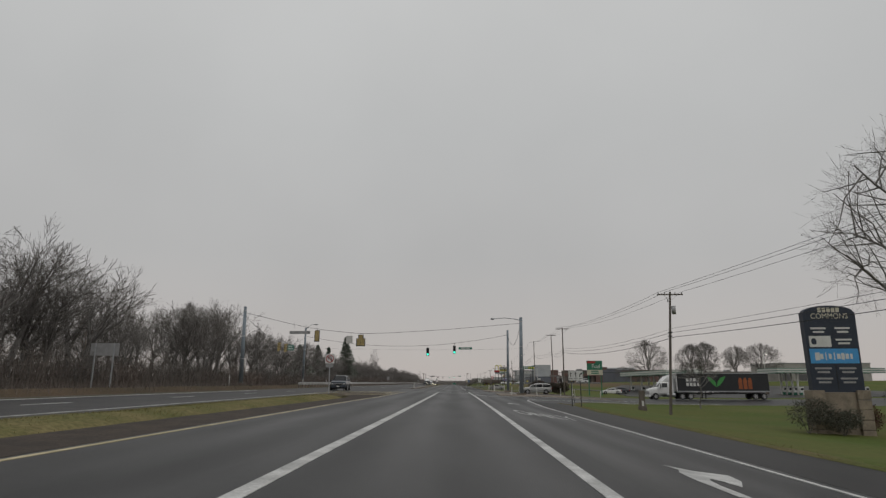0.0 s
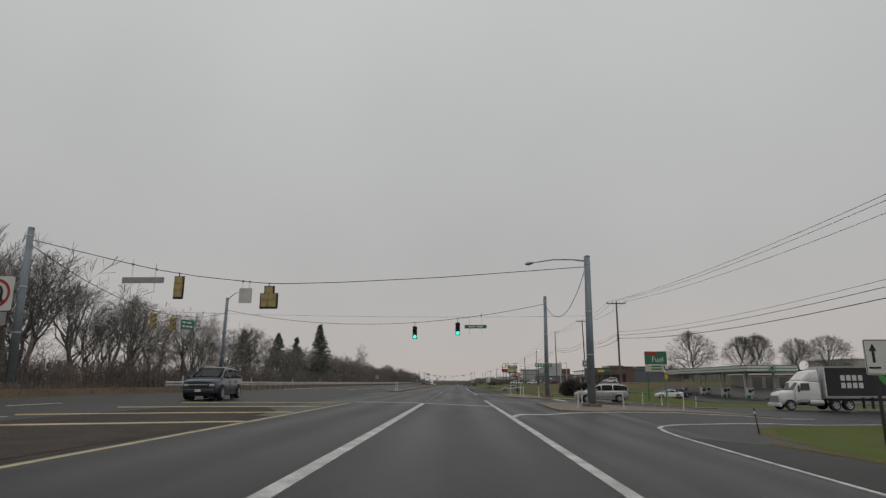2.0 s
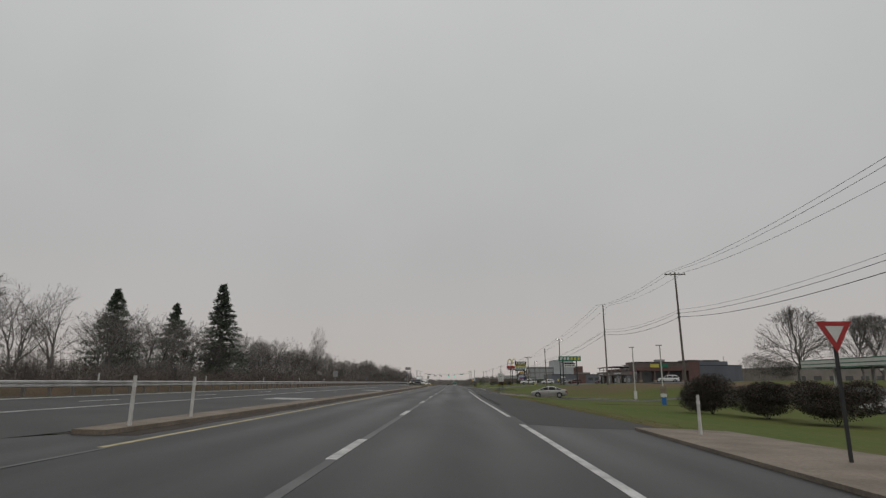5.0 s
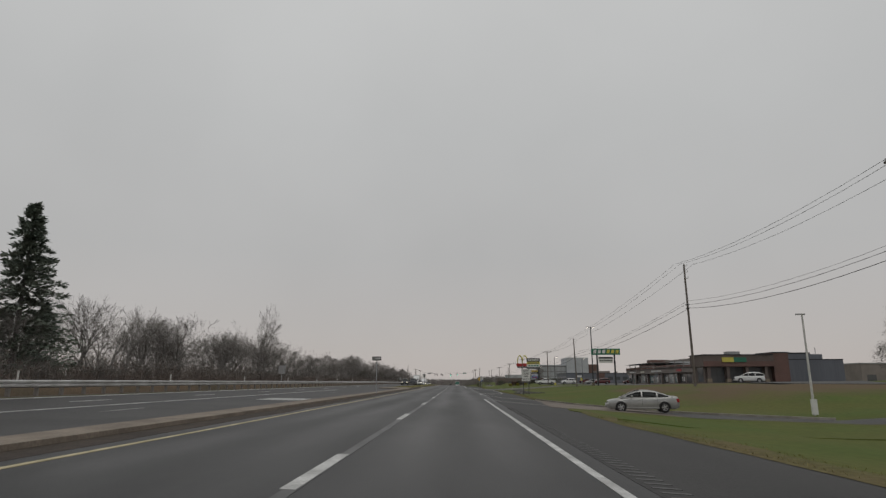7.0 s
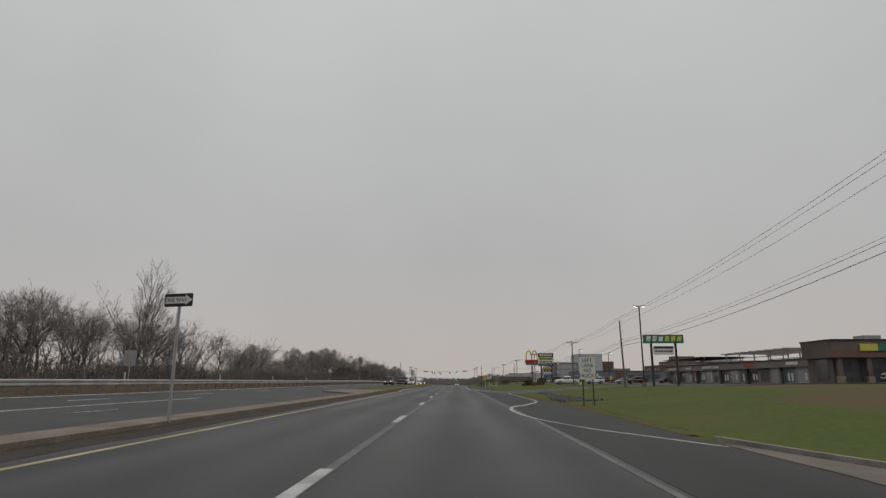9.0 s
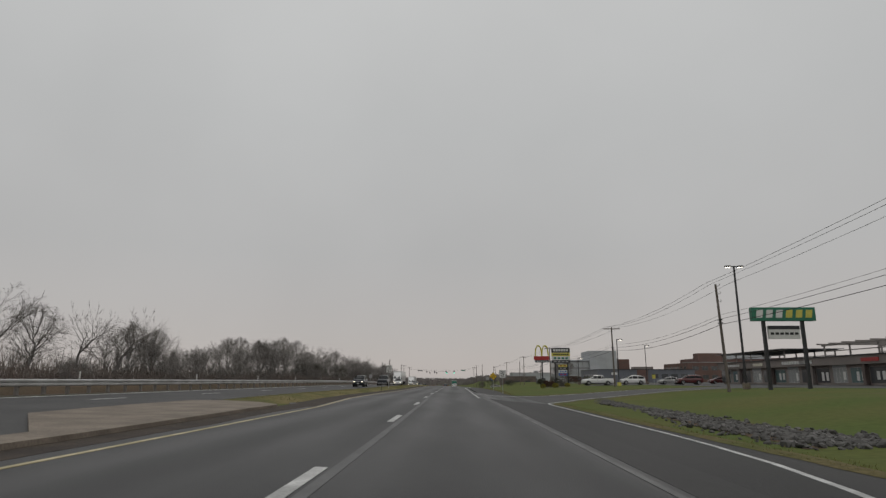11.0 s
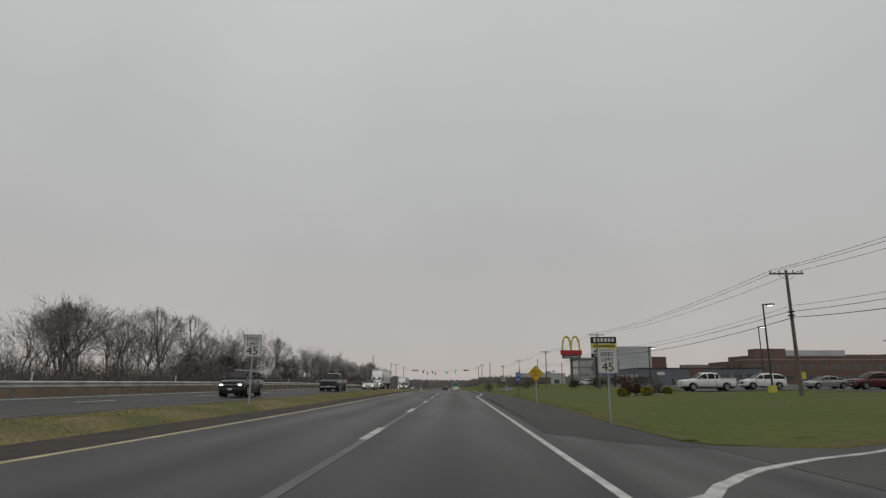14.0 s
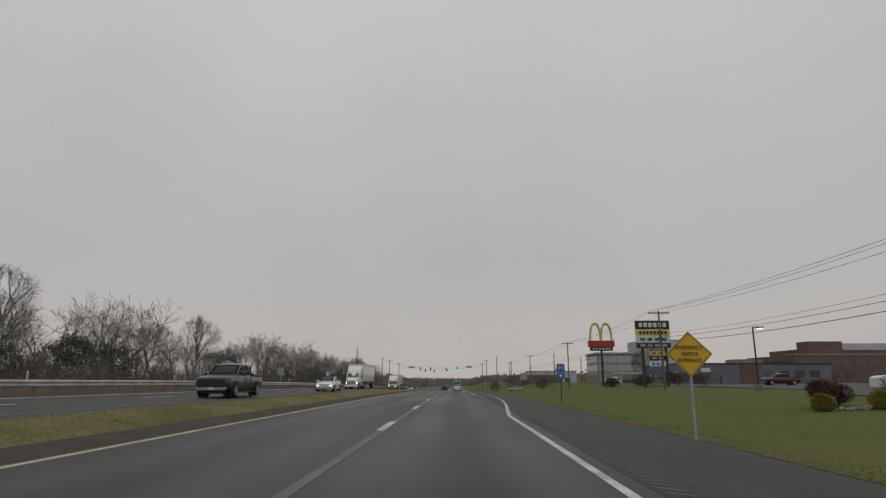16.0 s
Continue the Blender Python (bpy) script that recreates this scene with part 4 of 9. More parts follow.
# ---- poles, masts, wires ----
def drum(bm, x, y, z0, z1, r0, r1, lean=(0, 0), sides=12):
    return tube(bm, [(x, y, z0), (x + lean[0], y + lean[1], z1)], [r0, r1], sides)




def utility_pole(x, y, top, lean=(0, 0), arm=True, can=False, label="tall weathered timber utility pole with a crossarm", arms=1):
    z = lie(x, y)
    h = top - z
    ob = thing("utility_pole", x, y, z, 0, label, "utility pole", "utility poles")
    bm = bmesh.new()
    drum(bm, 0, 0, -0.3, h, 0.15, 0.095, lean)
    part("pole", bm, WOOD_POLE, ob, smooth=False)
    for a in range(arms if arm else 0):
        za = h - 0.25 - 0.9 * a
        lx = lean[0] * za / h
        bm = bmesh.new()
        box(bm, lx - 1.25, lean[1] - 0.06, za - 0.06, lx + 1.25, lean[1] + 0.06, za + 0.06, 0.01)
        arm_ob = part("crossarm", bm, WOOD_POLE, ob)
        for dx in (-1.15, -0.5, 0.5, 1.15):
            bm = bmesh.new()
            tube(bm, [(lx + dx, lean[1], za + 0.05), (lx + dx, lean[1], za + 0.12), (lx + dx, lean[1], za + 0.26)], [0.03, 0.06, 0.03], 8)
            part("insulator", bm, SIGN_GREY, arm_ob, "grey porcelain insulator")
        for s in (-1, 1):
            bm = bmesh.new()
            tube(bm, [(lx, lean[1] - 0.09, za - 0.6), (lx + 0.7 * s, lean[1] - 0.07, za - 0.04)], 0.015, 6)
            part("brace", bm, STEEL, arm_ob)
    for k in range(0 if arm else 3):
        za = h - 0.2 - 0.75 * k
        bm = bmesh.new()
        tube(bm, [(lean[0], 0, za), (lean[0] + 0.38, 0, za + 0.06), (lean[0] + 0.38, 0, za + 0.24)], [0.03, 0.03, 0.045], 6)
        part("bracket_insulator", bm, SIGN_GREY, ob, "insulator on a side bracket")
    if can:
        bm = bmesh.new()
        drum(bm, 0.36 + lean[0] * 0.8, -0.1, h - 2.2, h - 1.4, 0.2, 0.2)
        part("transformer", bm, SIGN_GREY, ob, "grey cylindrical transformer", True)
        bm = bmesh.new()
        tube(bm, [(lean[0] - 0.35, -0.2, h - 1.0), (lean[0] - 0.35, -0.2, h - 0.75)], [0.07, 0.07], 8)
        part("fuse", bm, SIGN_GREY, ob)
    for zc in (h * 0.63, h * 0.66):
        bm = bmesh.new()
        lx = lean[0] * zc / h
        box(bm, lx - 0.16, lean[1] * zc / h - 0.2, zc - 0.05, lx + 0.16, lean[1] * zc / h + 0.2, zc + 0.05, 0.01)
        part("bracket", bm, DARK_STEEL, ob)
    return Vector((x + lean[0], y + lean[1], top)), Vector((x, y, z))


def cable(name, a, b, sag, r=0.018, label="sagging black overhead cable", n=14, extra=None):
    a, b = Vector(a), Vector(b)
    pts = []
    for i in range(n + 1):
        k = i / n
        p = a.lerp(b, k)
        p.z -= sag * 4 * k * (1 - k)
        pts.append(p)
    bm = bmesh.new()
    tube(bm, pts, r, 5)
    return tagged(part(name, bm, WIRE_M), label, "cable", "overhead cables")


LINE_POLES = [
    (24.5, -34, 10.0, (0, 0), 1), (20.5, 58.9, 9.8, (0.9, 0), 1), (20.8, 115.8, 11.4, (0.1, 0), 1), (26.9, 165.5, 14.0, (-0.2, 0), 1),
    (26.6, 200.3, 14.4, (-0.1, 0), 0), (24.9, 258.8, 9.9, (-0.3, 0), 0), (24.65, 297, 9.2, (0, 0), 1), (24.2, 355.5, 9.2, (-0.1, 0), 1),
    (25, 420, 9.5, (0, 0), 1), (25, 490, 9.5, (0, 0), 1), (25, 570, 9.5, (0, 0), 1),
]
tops = []
for i, (x, y, top, lean, arms) in enumerate(LINE_POLES):
    tops.append(utility_pole(x, y, top, lean, arms > 0, i == 1, arms=max(arms, 1)))
for (a, ga), (b, gb) in zip(tops, tops[1:]):
    for dx, up, sag in ((-1.1, 0.0, 0.7), (-0.45, 0.02, 0.75), (1.1, 0.0, 0.7)):
        cable("power_line", (a.x + dx, a.y, a.z + up), (b.x + dx, b.y, b.z + up), sag, 0.014)
    ha, hb = ga.z + (a.z - ga.z) * 0.66, gb.z + (b.z - gb.z) * 0.66
    cable("phone_line", (a.x - 0.2, a.y, ha), (b.x - 0.2, b.y, hb), 0.7, 0.018)
    cable("phone_line", (a.x + 0.2, a.y, ha - 0.4), (b.x + 0.2, b.y, hb - 0.4), 0.8, 0.024)
    cable("neutral_line", (a.x + 0.15, a.y, ha + 0.45), (b.x + 0.15, b.y, hb + 0.45), 0.7, 0.012)


def ring(bm, x, z, r0, r1, y, n=24):
    a = [bm.verts.new((x + r0 * math.cos(k * math.tau / n), y, z + r0 * math.sin(k * math.tau / n))) for k in range(n)]
    c = [bm.verts.new((x + r1 * math.cos(k * math.tau / n), y, z + r1 * math.sin(k * math.tau / n))) for k in range(n)]
    for k in range(n):
        bm.faces.new((a[k], a[(k + 1) % n], c[(k + 1) % n], c[k]))


def signal_mast(x, y, top, lean=(0, 0), lum=None, r=0.23, label="tall blue-grey steel signal mast", base=True, notice=0.0):
    z = lie(x, y) + 0.13
    h = top - z
    ob = thing("signal_mast", x, y, z, 0, label, "signal mast", "signal masts")
    bm = bmesh.new()
    drum(bm, 0, 0, 0.0, h, r, r * 0.72, lean, 16)
    part("mast", bm, MAST_M, ob, smooth=True)
    bm = bmesh.new()
    tube(bm, [(lean[0], lean[1], h), (lean[0], lean[1], h + 0.08)], [r * 0.78, r * 0.5], 16)
    part("cap", bm, MAST_M, ob)
    if base:
        bm = bmesh.new()
        slab(bm, [(0.62 * math.cos(a * math.tau / 8 + 0.39), 0.62 * math.sin(a * math.tau / 8 + 0.39)) for a in range(8)], -0.25, 0.12)
        part("footing", bm, CONCRETE, ob, "concrete footing")
        for a in range(4):
            bm = bmesh.new()
            tube(bm, [(0.36 * math.cos(a * 1.571 + 0.78), 0.36 * math.sin(a * 1.571 + 0.78), 0.1), (0.36 * math.cos(a * 1.571 + 0.78), 0.36 * math.sin(a * 1.571 + 0.78), 0.24)], 0.03, 6)
            part("bolt", bm, STEEL, ob)
    for zb in (h * 0.33, h * 0.62, h - 0.45):
        bm = bmesh.new()
        k = zb / h
        rr = r * (1 - 0.28 * k) + 0.012
        tube(bm, [(lean[0] * k, lean[1] * k, zb - 0.05), (lean[0] * k, lean[1] * k, zb + 0.05)], rr, 16)
        part("band", bm, STEEL, ob, "steel clamp band")
    if notice:
        k = notice / h
        rr = r * (1 - 0.28 * k)
        pl = plate(rounded(0.36, 0.46, 0.03, lean[0] * k - rr - 0.1, notice), 0.01, "notice_plate", SIGN_WHITE, ob, "small white notice plate")
        bm = bmesh.new()
        ring(bm, lean[0] * k - rr - 0.1, notice, 0.15, 0.10, -0.016, 18)
        part("notice_ring", bm, SIGN_BLACK, pl)
        bm = bmesh.new()
        box(bm, lean[0] * k - rr - 0.1, 0.0, notice - 0.03, lean[0] * k, 0.04, notice + 0.03)
        part("notice_bracket", bm, STEEL, ob)
    if lum:
        dx, dy, rise = lum
        bm = bmesh.new()
        sx, sz = lean[0], h - 0.3
        tube(bm, [(sx, 0, sz), (sx + dx * 0.25, dy * 0.25, sz + rise * 0.5), (sx + dx * 0.6, dy * 0.6, sz + rise * 0.92), (sx + dx, dy, sz + rise)], [0.06, 0.05, 0.045, 0.04], 8)
        arm = part("luminaire_arm", bm, STEEL, ob)
        bm = bmesh.new()
        u = Vector((dx, dy, 0)).normalized()
        e = Vector((sx + dx, dy, sz + rise))
        tube(bm, [e, e + 0.12 * u, e + 0.45 * u, e + 0.7 * u], [0.05, 0.1, 0.14, 0.05], 10)
        part("lamp_head", bm, STEEL, arm, "grey cobra-head street lamp", True)
    return Vector((x + lean[0], y + lean[1], top))


m1 = signal_mast(8.33, 75.8, 9.05, (0.17, 0), (-3.1, 3.2, 0.55), 0.26, notice=2.55)
m2 = signal_mast(8.35, 94.6, 9.05, (0.12, 0), None, 0.21, notice=2.45)
m3 = signal_mast(-24.9, 71.0, 9.9, (-0.1, 0), None, 0.24)
m4 = signal_mast(-25.6, 103.0, 10.2, (0.1, 0), (1.35, 0.3, 1.0), 0.21)


def span(a, b, za, zb, sag, n=20, pulled=()):
    """A span wire; pulled gives heights (x, z) where hung loads drag it straight."""
    pts = []
    for i in range(n + 1):
        k = i / n
        pts.append(Vector((a.x + (b.x - a.x) * k, a.y + (b.y - a.y) * k, za + (zb - za) * k - sag * 4 * k * (1 - k))))
        if pulled:
            pts[-1].z = lerp_table(pulled, pts[-1].x)
    bm = bmesh.new()
    tube(bm, pts, 0.022, 6)
    tagged(part("span_wire", bm, WIRE_M), "black span wire carrying the traffic signals", "cable", "span wires")
    return lambda x: next(p + (q - p) * ((x - p.x) / (q.x - p.x)) for p, q in zip(pts, pts[1:]) if p.x <= x <= q.x)


span_1 = span(m3, m1, 9.2, 8.5, 1.7, 32, ((-25, 9.25), (-20.3, 8.14), (-17.9, 7.61), (-15.5, 7.25), (-12.85, 7.0), (-11.04, 6.87), (-7.2, 7.04), (-0.84, 7.49), (8.6, 8.4)))
span_2 = span(m4, m2, 8.9, 8.4, 1.75)
cable("span_wire", (m1.x, m1.y, 8.7), (m2.x, m2.y, 8.3), 2.2, 0.022, "slack black cable between the signal masts")


cable("tether_wire", (m3.x + 0.2, m3.y, 5.35), (m1.x - 0.1, m1.y, 5.2), 0.3, 0.006, "thin tether wire below the traffic signals")


def signal_head(wire, x, front, lit, wide=1, drop=0.16, label="", turn=0.0, pale=False):
    """A three-lamp head hung from a span wire; front -1 faces the driver coming along +y, 1 away from him."""
    p = wire(x)
    ob = thing("traffic_signal", p.x, p.y, p.z, turn, label, "traffic signal", "traffic signals")
    hull = DARK_STEEL if front < 0 and not pale else SIG_YELLOW
    bm = bmesh.new()
    tube(bm, [(0, 0, 0.06), (0, 0, -drop)], 0.025, 8)
    part("hanger", bm, DARK_STEEL, ob)
    z = -drop
    if front > 0:
        w_, h_ = (0.31, 1.31) if wide == 1 else (0.55, 1.31)
        bm = bmesh.new()
        if wide == 1:
            box(bm, -w_, 0.07, z - h_, w_, 0.085, z + 0.06)
        else:
            box(bm, -0.32, 0.07, z - 0.42, 0.32, 0.085, z + 0.08)
            box(bm, -w_, 0.07, z - h_, w_, 0.085, z - 0.36)
        part("backplate", bm, BLACK, ob, "dark backplate")
    cols = ((0, 0, 3),) if wide == 1 else ((0, 0, 1), (-0.23, -0.41, 2), (0.23, -0.41, 2))
    for cx, z0, n in cols:
        for k in range(n):
            bm = bmesh.new()
            zt = z + z0 - 0.41 * k
            box(bm, cx - 0.22, -0.12, zt - 0.405, cx + 0.22, 0.12, zt, 0.03)
            sec = part("lamp_section", bm, hull, ob)
            zc = zt - 0.205
            bm = bmesh.new()
            tube(bm, [(cx, front * 0.115, zc), (cx, front * 0.135, zc)], [0.165, 0.155], 18)
            on = lit and k == n - 1
            part("lens", bm, LAMP_GREEN if on else BLACK, sec, "glowing green lens" if on else "dark lens")
            bm = bmesh.new()
            for a in range(14):
                t0, t1 = radians(-20 + a * 220 / 14), radians(-20 + (a + 1) * 220 / 14)
                q = [bm.verts.new((cx + 0.185 * math.cos(t), front * yy, zc + 0.185 * math.sin(t))) for t in (t0, t1) for yy in (0.12, 0.38 - 0.1 * abs(math.cos(t)))]
                bm.faces.new((q[0], q[1], q[3], q[2]))
            visor = part("visor", bm, hull, sec)
            mod = visor.modifiers.new("sheet", "SOLIDIFY")
            mod.thickness = 0.006
    return ob


signal_head(span_2, -4.2, -1, True, drop=0.4, label="dark three-lamp traffic signal showing green, hung on a span wire")
signal_head(span_2, 0.1, -1, True, drop=0.4, label="dark three-lamp traffic signal showing green, hung on a span wire")
signal_head(span_1, -16.5, 1, False, 1, 0.22, "yellow-backed traffic signal seen from behind on its span wire")
signal_head(span_1, -11.3, 1, False, 2, 0.22, "five-lamp yellow traffic signal cluster seen from behind")


def cross_span(a, b, za, zb, sag, n=16):
    pts = [Vector((a.x + (b.x - a.x) * k / n, a.y + (b.y - a.y) * k / n, za + (zb - za) * k / n - sag * 4 * (k / n) * (1 - k / n))) for k in range(n + 1)]
    bm = bmesh.new()
    tube(bm, pts, 0.022, 6)
    tagged(part("span_wire", bm, WIRE_M), "black span wire carrying the traffic signals", "cable", "span wires")
    return lambda y: next(p + (q - p) * ((y - p.y) / (q.y - p.y)) for p, q in zip(pts, pts[1:]) if p.y <= y <= q.y)


span_4 = cross_span(m3, m4, 9.0, 8.6, 1.9)
signal_head(span_4, 86.6, -1, False, 1, 0.2, "yellow three-lamp traffic signal for the side street", 90, True)
signal_head(span_4, 90.2, -1, False, 1, 0.2, "yellow three-lamp traffic signal for the side street", 90, True)


def hung_sign(wire, x, w, h, mat, label, drop=0.35, bars=0, board_drop=0.0):
    p = wire(x)
    ob = thing("hanging_sign", p.x, p.y, p.z, 0, label, "street sign", "signs on the span wires")
    for dx in (-0.28 * w, 0.28 * w):
        q = wire(x + dx)
        bm = bmesh.new()
        tube(bm, [(dx, 0.01, q.z - p.z + 0.35), (dx, 0.01, -drop - h - 0.55)], 0.012, 6)
        part("hanger_rod", bm, STEEL, ob)
        bm = bmesh.new()
        box(bm, dx - 0.05, min(0, q.y - p.y) - 0.05, q.z - p.z - 0.05, dx + 0.05, max(0, q.y - p.y) + 0.05, q.z - p.z + 0.05)
        part("wire_clamp", bm, STEEL, ob)
    plate(rounded(w, h, 0.04, 0, -drop - h / 2), 0.01, "sign_board", mat, ob)
    for k in range(bars):
        wk = w * 0.72 / bars
        plate(rounded(wk * 0.8, h * 0.38, 0.01, -0.36 * w + wk * (k + 0.5), -drop - h / 2), 0.016, "legend_bar", SIGN_WHITE, ob, "white writing bar")
    return ob


hung_sign(span_2, 1.85, 2.15, 0.34, SIGN_GREEN, "long green street name board hung under the span wire", 0.85, 2)
hung_sign(span_1, -18.5, 2.5, 0.36, SIGN_GREY, "back of a street name board hung under the span wire", 0.62)
bp = span_1(-12.65)
ob = thing("hanging_sign", bp.x, bp.y, bp.z, 0, "square bare back of a sign hung under the span wire", "street sign", "signs on the span wires")
plate(rounded(0.78, 0.9, 0.05, 0, -0.86), 0.01, "sign_board", POSTWHITE, ob)
for dx in (-0.2, 0.2):
    bm = bmesh.new()
    up = span_1(-12.65 + dx).z - bp.z
    tube(bm, [(dx, 0.008, up + 0.08), (dx, 0.008, -1.2)], 0.012, 6)
    part("hanger_rod", bm, STEEL, ob)
    bm = bmesh.new()
    across = span_1(-12.65 + dx).y - bp.y
    box(bm, dx - 0.05, min(0, across) - 0.05, up - 0.05, dx + 0.05, max(0, across) + 0.05, up + 0.05)
    part("wire_clamp", bm, STEEL, ob)


def cross_board():
    p = span_4(93.4)
    ob = thing("hanging_sign", p.x, p.y, p.z, 68, "green two-line direction board hung over the side street", "street sign", "signs on the span wires")
    for dx in (-0.45, 0.45):
        bm = bmesh.new()
        tube(bm, [(dx, 0.02, 0.45), (dx, 0.02, -1.25)], 0.012, 6)
        part("hanger_rod", bm, STEEL, ob)
    plate(rounded(1.6, 0.85, 0.05, 0, -0.75), 0.012, "sign_board", SIGN_GREEN, ob)
    for zz, ws in ((-0.57, (0.42, 0.5)), (-0.93, (0.36, 0.3, 0.3))):
        at = -0.62
        for w in ws:
            plate(rounded(w, 0.17, 0.02, at + w / 2, zz), 0.018, "legend_bar", SIGN_WHITE, ob, "white writing bar")
            at += w + 0.12


cross_board()


# ---- signs on posts ----
def sign_post(ob, x, z0, z1, mat=STEEL, r=0.03, y=0.04, lean=0.0):
    bm = bmesh.new()
    box(bm, x - r, y - r * 0.6, z0, x + r, y + r * 0.6, z1, 0.006)
    if lean:
        for v in bm.verts:
            v.co.x += lean * (v.co.z - z0)
    return part("post", bm, mat, ob)


UPRIGHT = Matrix.Rotation(radians(90), 4, "X")


def word(ob, body, size, x, z, mat, out=0.016, wide=1.0):
    return lettering(body, size, "lettering", mat, ob, Matrix.Translation((x, -out, z)) @ UPRIGHT, 0.002, "", wide)


def bordered_board(ob, w, h, zc, face, ink, name="sign_board"):
    b = plate(rounded(w, h, 0.05, 0, zc), 0.006, name, face, ob)
    edge = rounded(w - 0.03, h - 0.03, 0.045, 0, zc)
    inner = rounded(w - 0.06, h - 0.06, 0.035, 0, zc)
    bm = bmesh.new()
    a = [bm.verts.new((x, -0.009, z)) for x, z in edge]
    c = [bm.verts.new((x, -0.009, z)) for x, z in inner]
    for k in range(len(a)):
        bm.faces.new((a[k], a[(k + 1) % len(a)], c[(k + 1) % len(a)], c[k]))
    part("border", bm, ink, b)
    return b


def speed_sign(x, y, top, w, h, turn=0):
    z = lie(x, y) + (0.33 if x < 0 else 0.0)
    ob = thing("speed_limit_sign", x, y, z, turn, "white speed limit sign with black figures on a steel post", "road sign", "speed limit signs")
    t = top - z
    sign_post(ob, 0, -0.2, t - 0.05)
    bordered_board(ob, w, h, t - h / 2, SIGN_WHITE, SIGN_BLACK)
    word(ob, "SPEED", h * 0.24, 0, t - h * 0.20, SIGN_BLACK, wide=0.92)
    word(ob, "LIMIT", h * 0.24, 0, t - h * 0.43, SIGN_BLACK, wide=0.92)
    word(ob, "45", h * 0.50, 0, t - h * 0.74, SIGN_BLACK, wide=1.05)


speed_sign(-7.75, 275.8, 2.85, 0.68, 0.86, 4)
speed_sign(5.85, 276.2, 2.28, 0.76, 0.90, -3)


def one_way():
    x, y = -6.75, 182.4
    z = lie(x, y) + 0.15
    ob = thing("one_way_sign", x, y, z, -14, "black one-way sign with a white arrow on a steel post", "road sign")
    t = 3.12 - z
    sign_post(ob, 0, -0.1, t, STEEL, 0.035)
    plate(rounded(0.80, 0.32, 0.03, 0, t - 0.16), 0.008, "sign_board", SIGN_BLACK, ob)
    plate([(-0.37, t - 0.24), (0.20, t - 0.24), (0.20, t - 0.29), (0.38, t - 0.16), (0.20, t - 0.03), (0.20, t - 0.08), (-0.37, t - 0.08)], 0.013, "arrow", SIGN_WHITE, ob, "white arrow")
    word(ob, "ONE WAY", 0.14, -0.07, t - 0.16, SIGN_BLACK, 0.018, 0.95)


one_way()


def lane_rule_sign():
    x, y = 8.75, 208.9
    z = lie(x, y)
    ob = thing("lane_rule_sign", x, y, z, -4, "white rule sign with black words on two dark posts", "road sign")
    t = 2.62 - z
    for dx in (-0.33, 0.33):
        sign_post(ob, dx, -0.2, t - 0.1, DARK_STEEL, 0.04)
    bordered_board(ob, 1.12, 1.5, t - 0.75, SIGN_WHITE, SIGN_BLACK)
    for k, s in enumerate(("LEFT", "LANE", "NO", "TRUCKS")):
        word(ob, s, 0.34, 0, t - 0.25 - 0.335 * k, SIGN_BLACK, wide=0.95)


lane_rule_sign()


def emergency_sign():
    x, y = 6.29, 300.4
    z = lie(x, y)
    ob = thing("warning_sign", x, y, z, -3, "yellow diamond warning sign with black words on a steel post", "road sign")
    t = 2.36 - z
    sign_post(ob, 0.0, -0.2, t - 0.2, STEEL, 0.032, 0.04)
    r = 0.61
    zc = t - r
    plate([(0, zc - r), (r, zc), (0, zc + r), (-r, zc)], 0.006, "sign_board", SIGN_YELLOW, ob)
    bm = bmesh.new()
    for q0, q1 in ((r - 0.03, r - 0.055),):
        a = [bm.verts.new(p) for p in ((0, -0.009, zc - q0), (q0, -0.009, zc), (0, -0.009, zc + q0), (-q0, -0.009, zc))]
        c = [bm.verts.new(p) for p in ((0, -0.009, zc - q1), (q1, -0.009, zc), (0, -0.009, zc + q1), (-q1, -0.009, zc))]
        for k in range(4):
            bm.faces.new((a[k], a[(k + 1) % 4], c[(k + 1) % 4], c[k]))
    part("border", bm, SIGN_BLACK, ob)
    for k, s in enumerate(("EMERGENCY", "VEHICLE", "ENTRANCE")):
        word(ob, s, 0.15, 0, zc + 0.17 - 0.17 * k, SIGN_BLACK, wide=0.82)


emergency_sign()


def hospital_sign():
    x, y = 8.1, 331.4
    z = lie(x, y)
    ob = thing("hospital_sign", x, y, z, 0, "blue hospital direction sign on a dark post", "road sign")
    t = 2.35 - z
    sign_post(ob, 0, -0.2, t, DARK_STEEL, 0.04)
    plate(rounded(0.62, 0.62, 0.04, 0, t - 0.32), 0.008, "sign_board", SIGN_BLUE, ob)
    plate(rounded(0.62, 0.45, 0.04, 0, t - 0.90), 0.008, "lower_board", SIGN_BLUE, ob)
    word(ob, "H", 0.5, 0, t - 0.32, SIGN_WHITE)
    plate([(-0.05, t - 1.02), (0.05, t - 1.02), (0.05, t - 0.9), (0.15, t - 0.9), (0, t - 0.75), (-0.15, t - 0.9), (-0.05, t - 0.9)], 0.012, "arrow", SIGN_WHITE, ob)


hospital_sign()


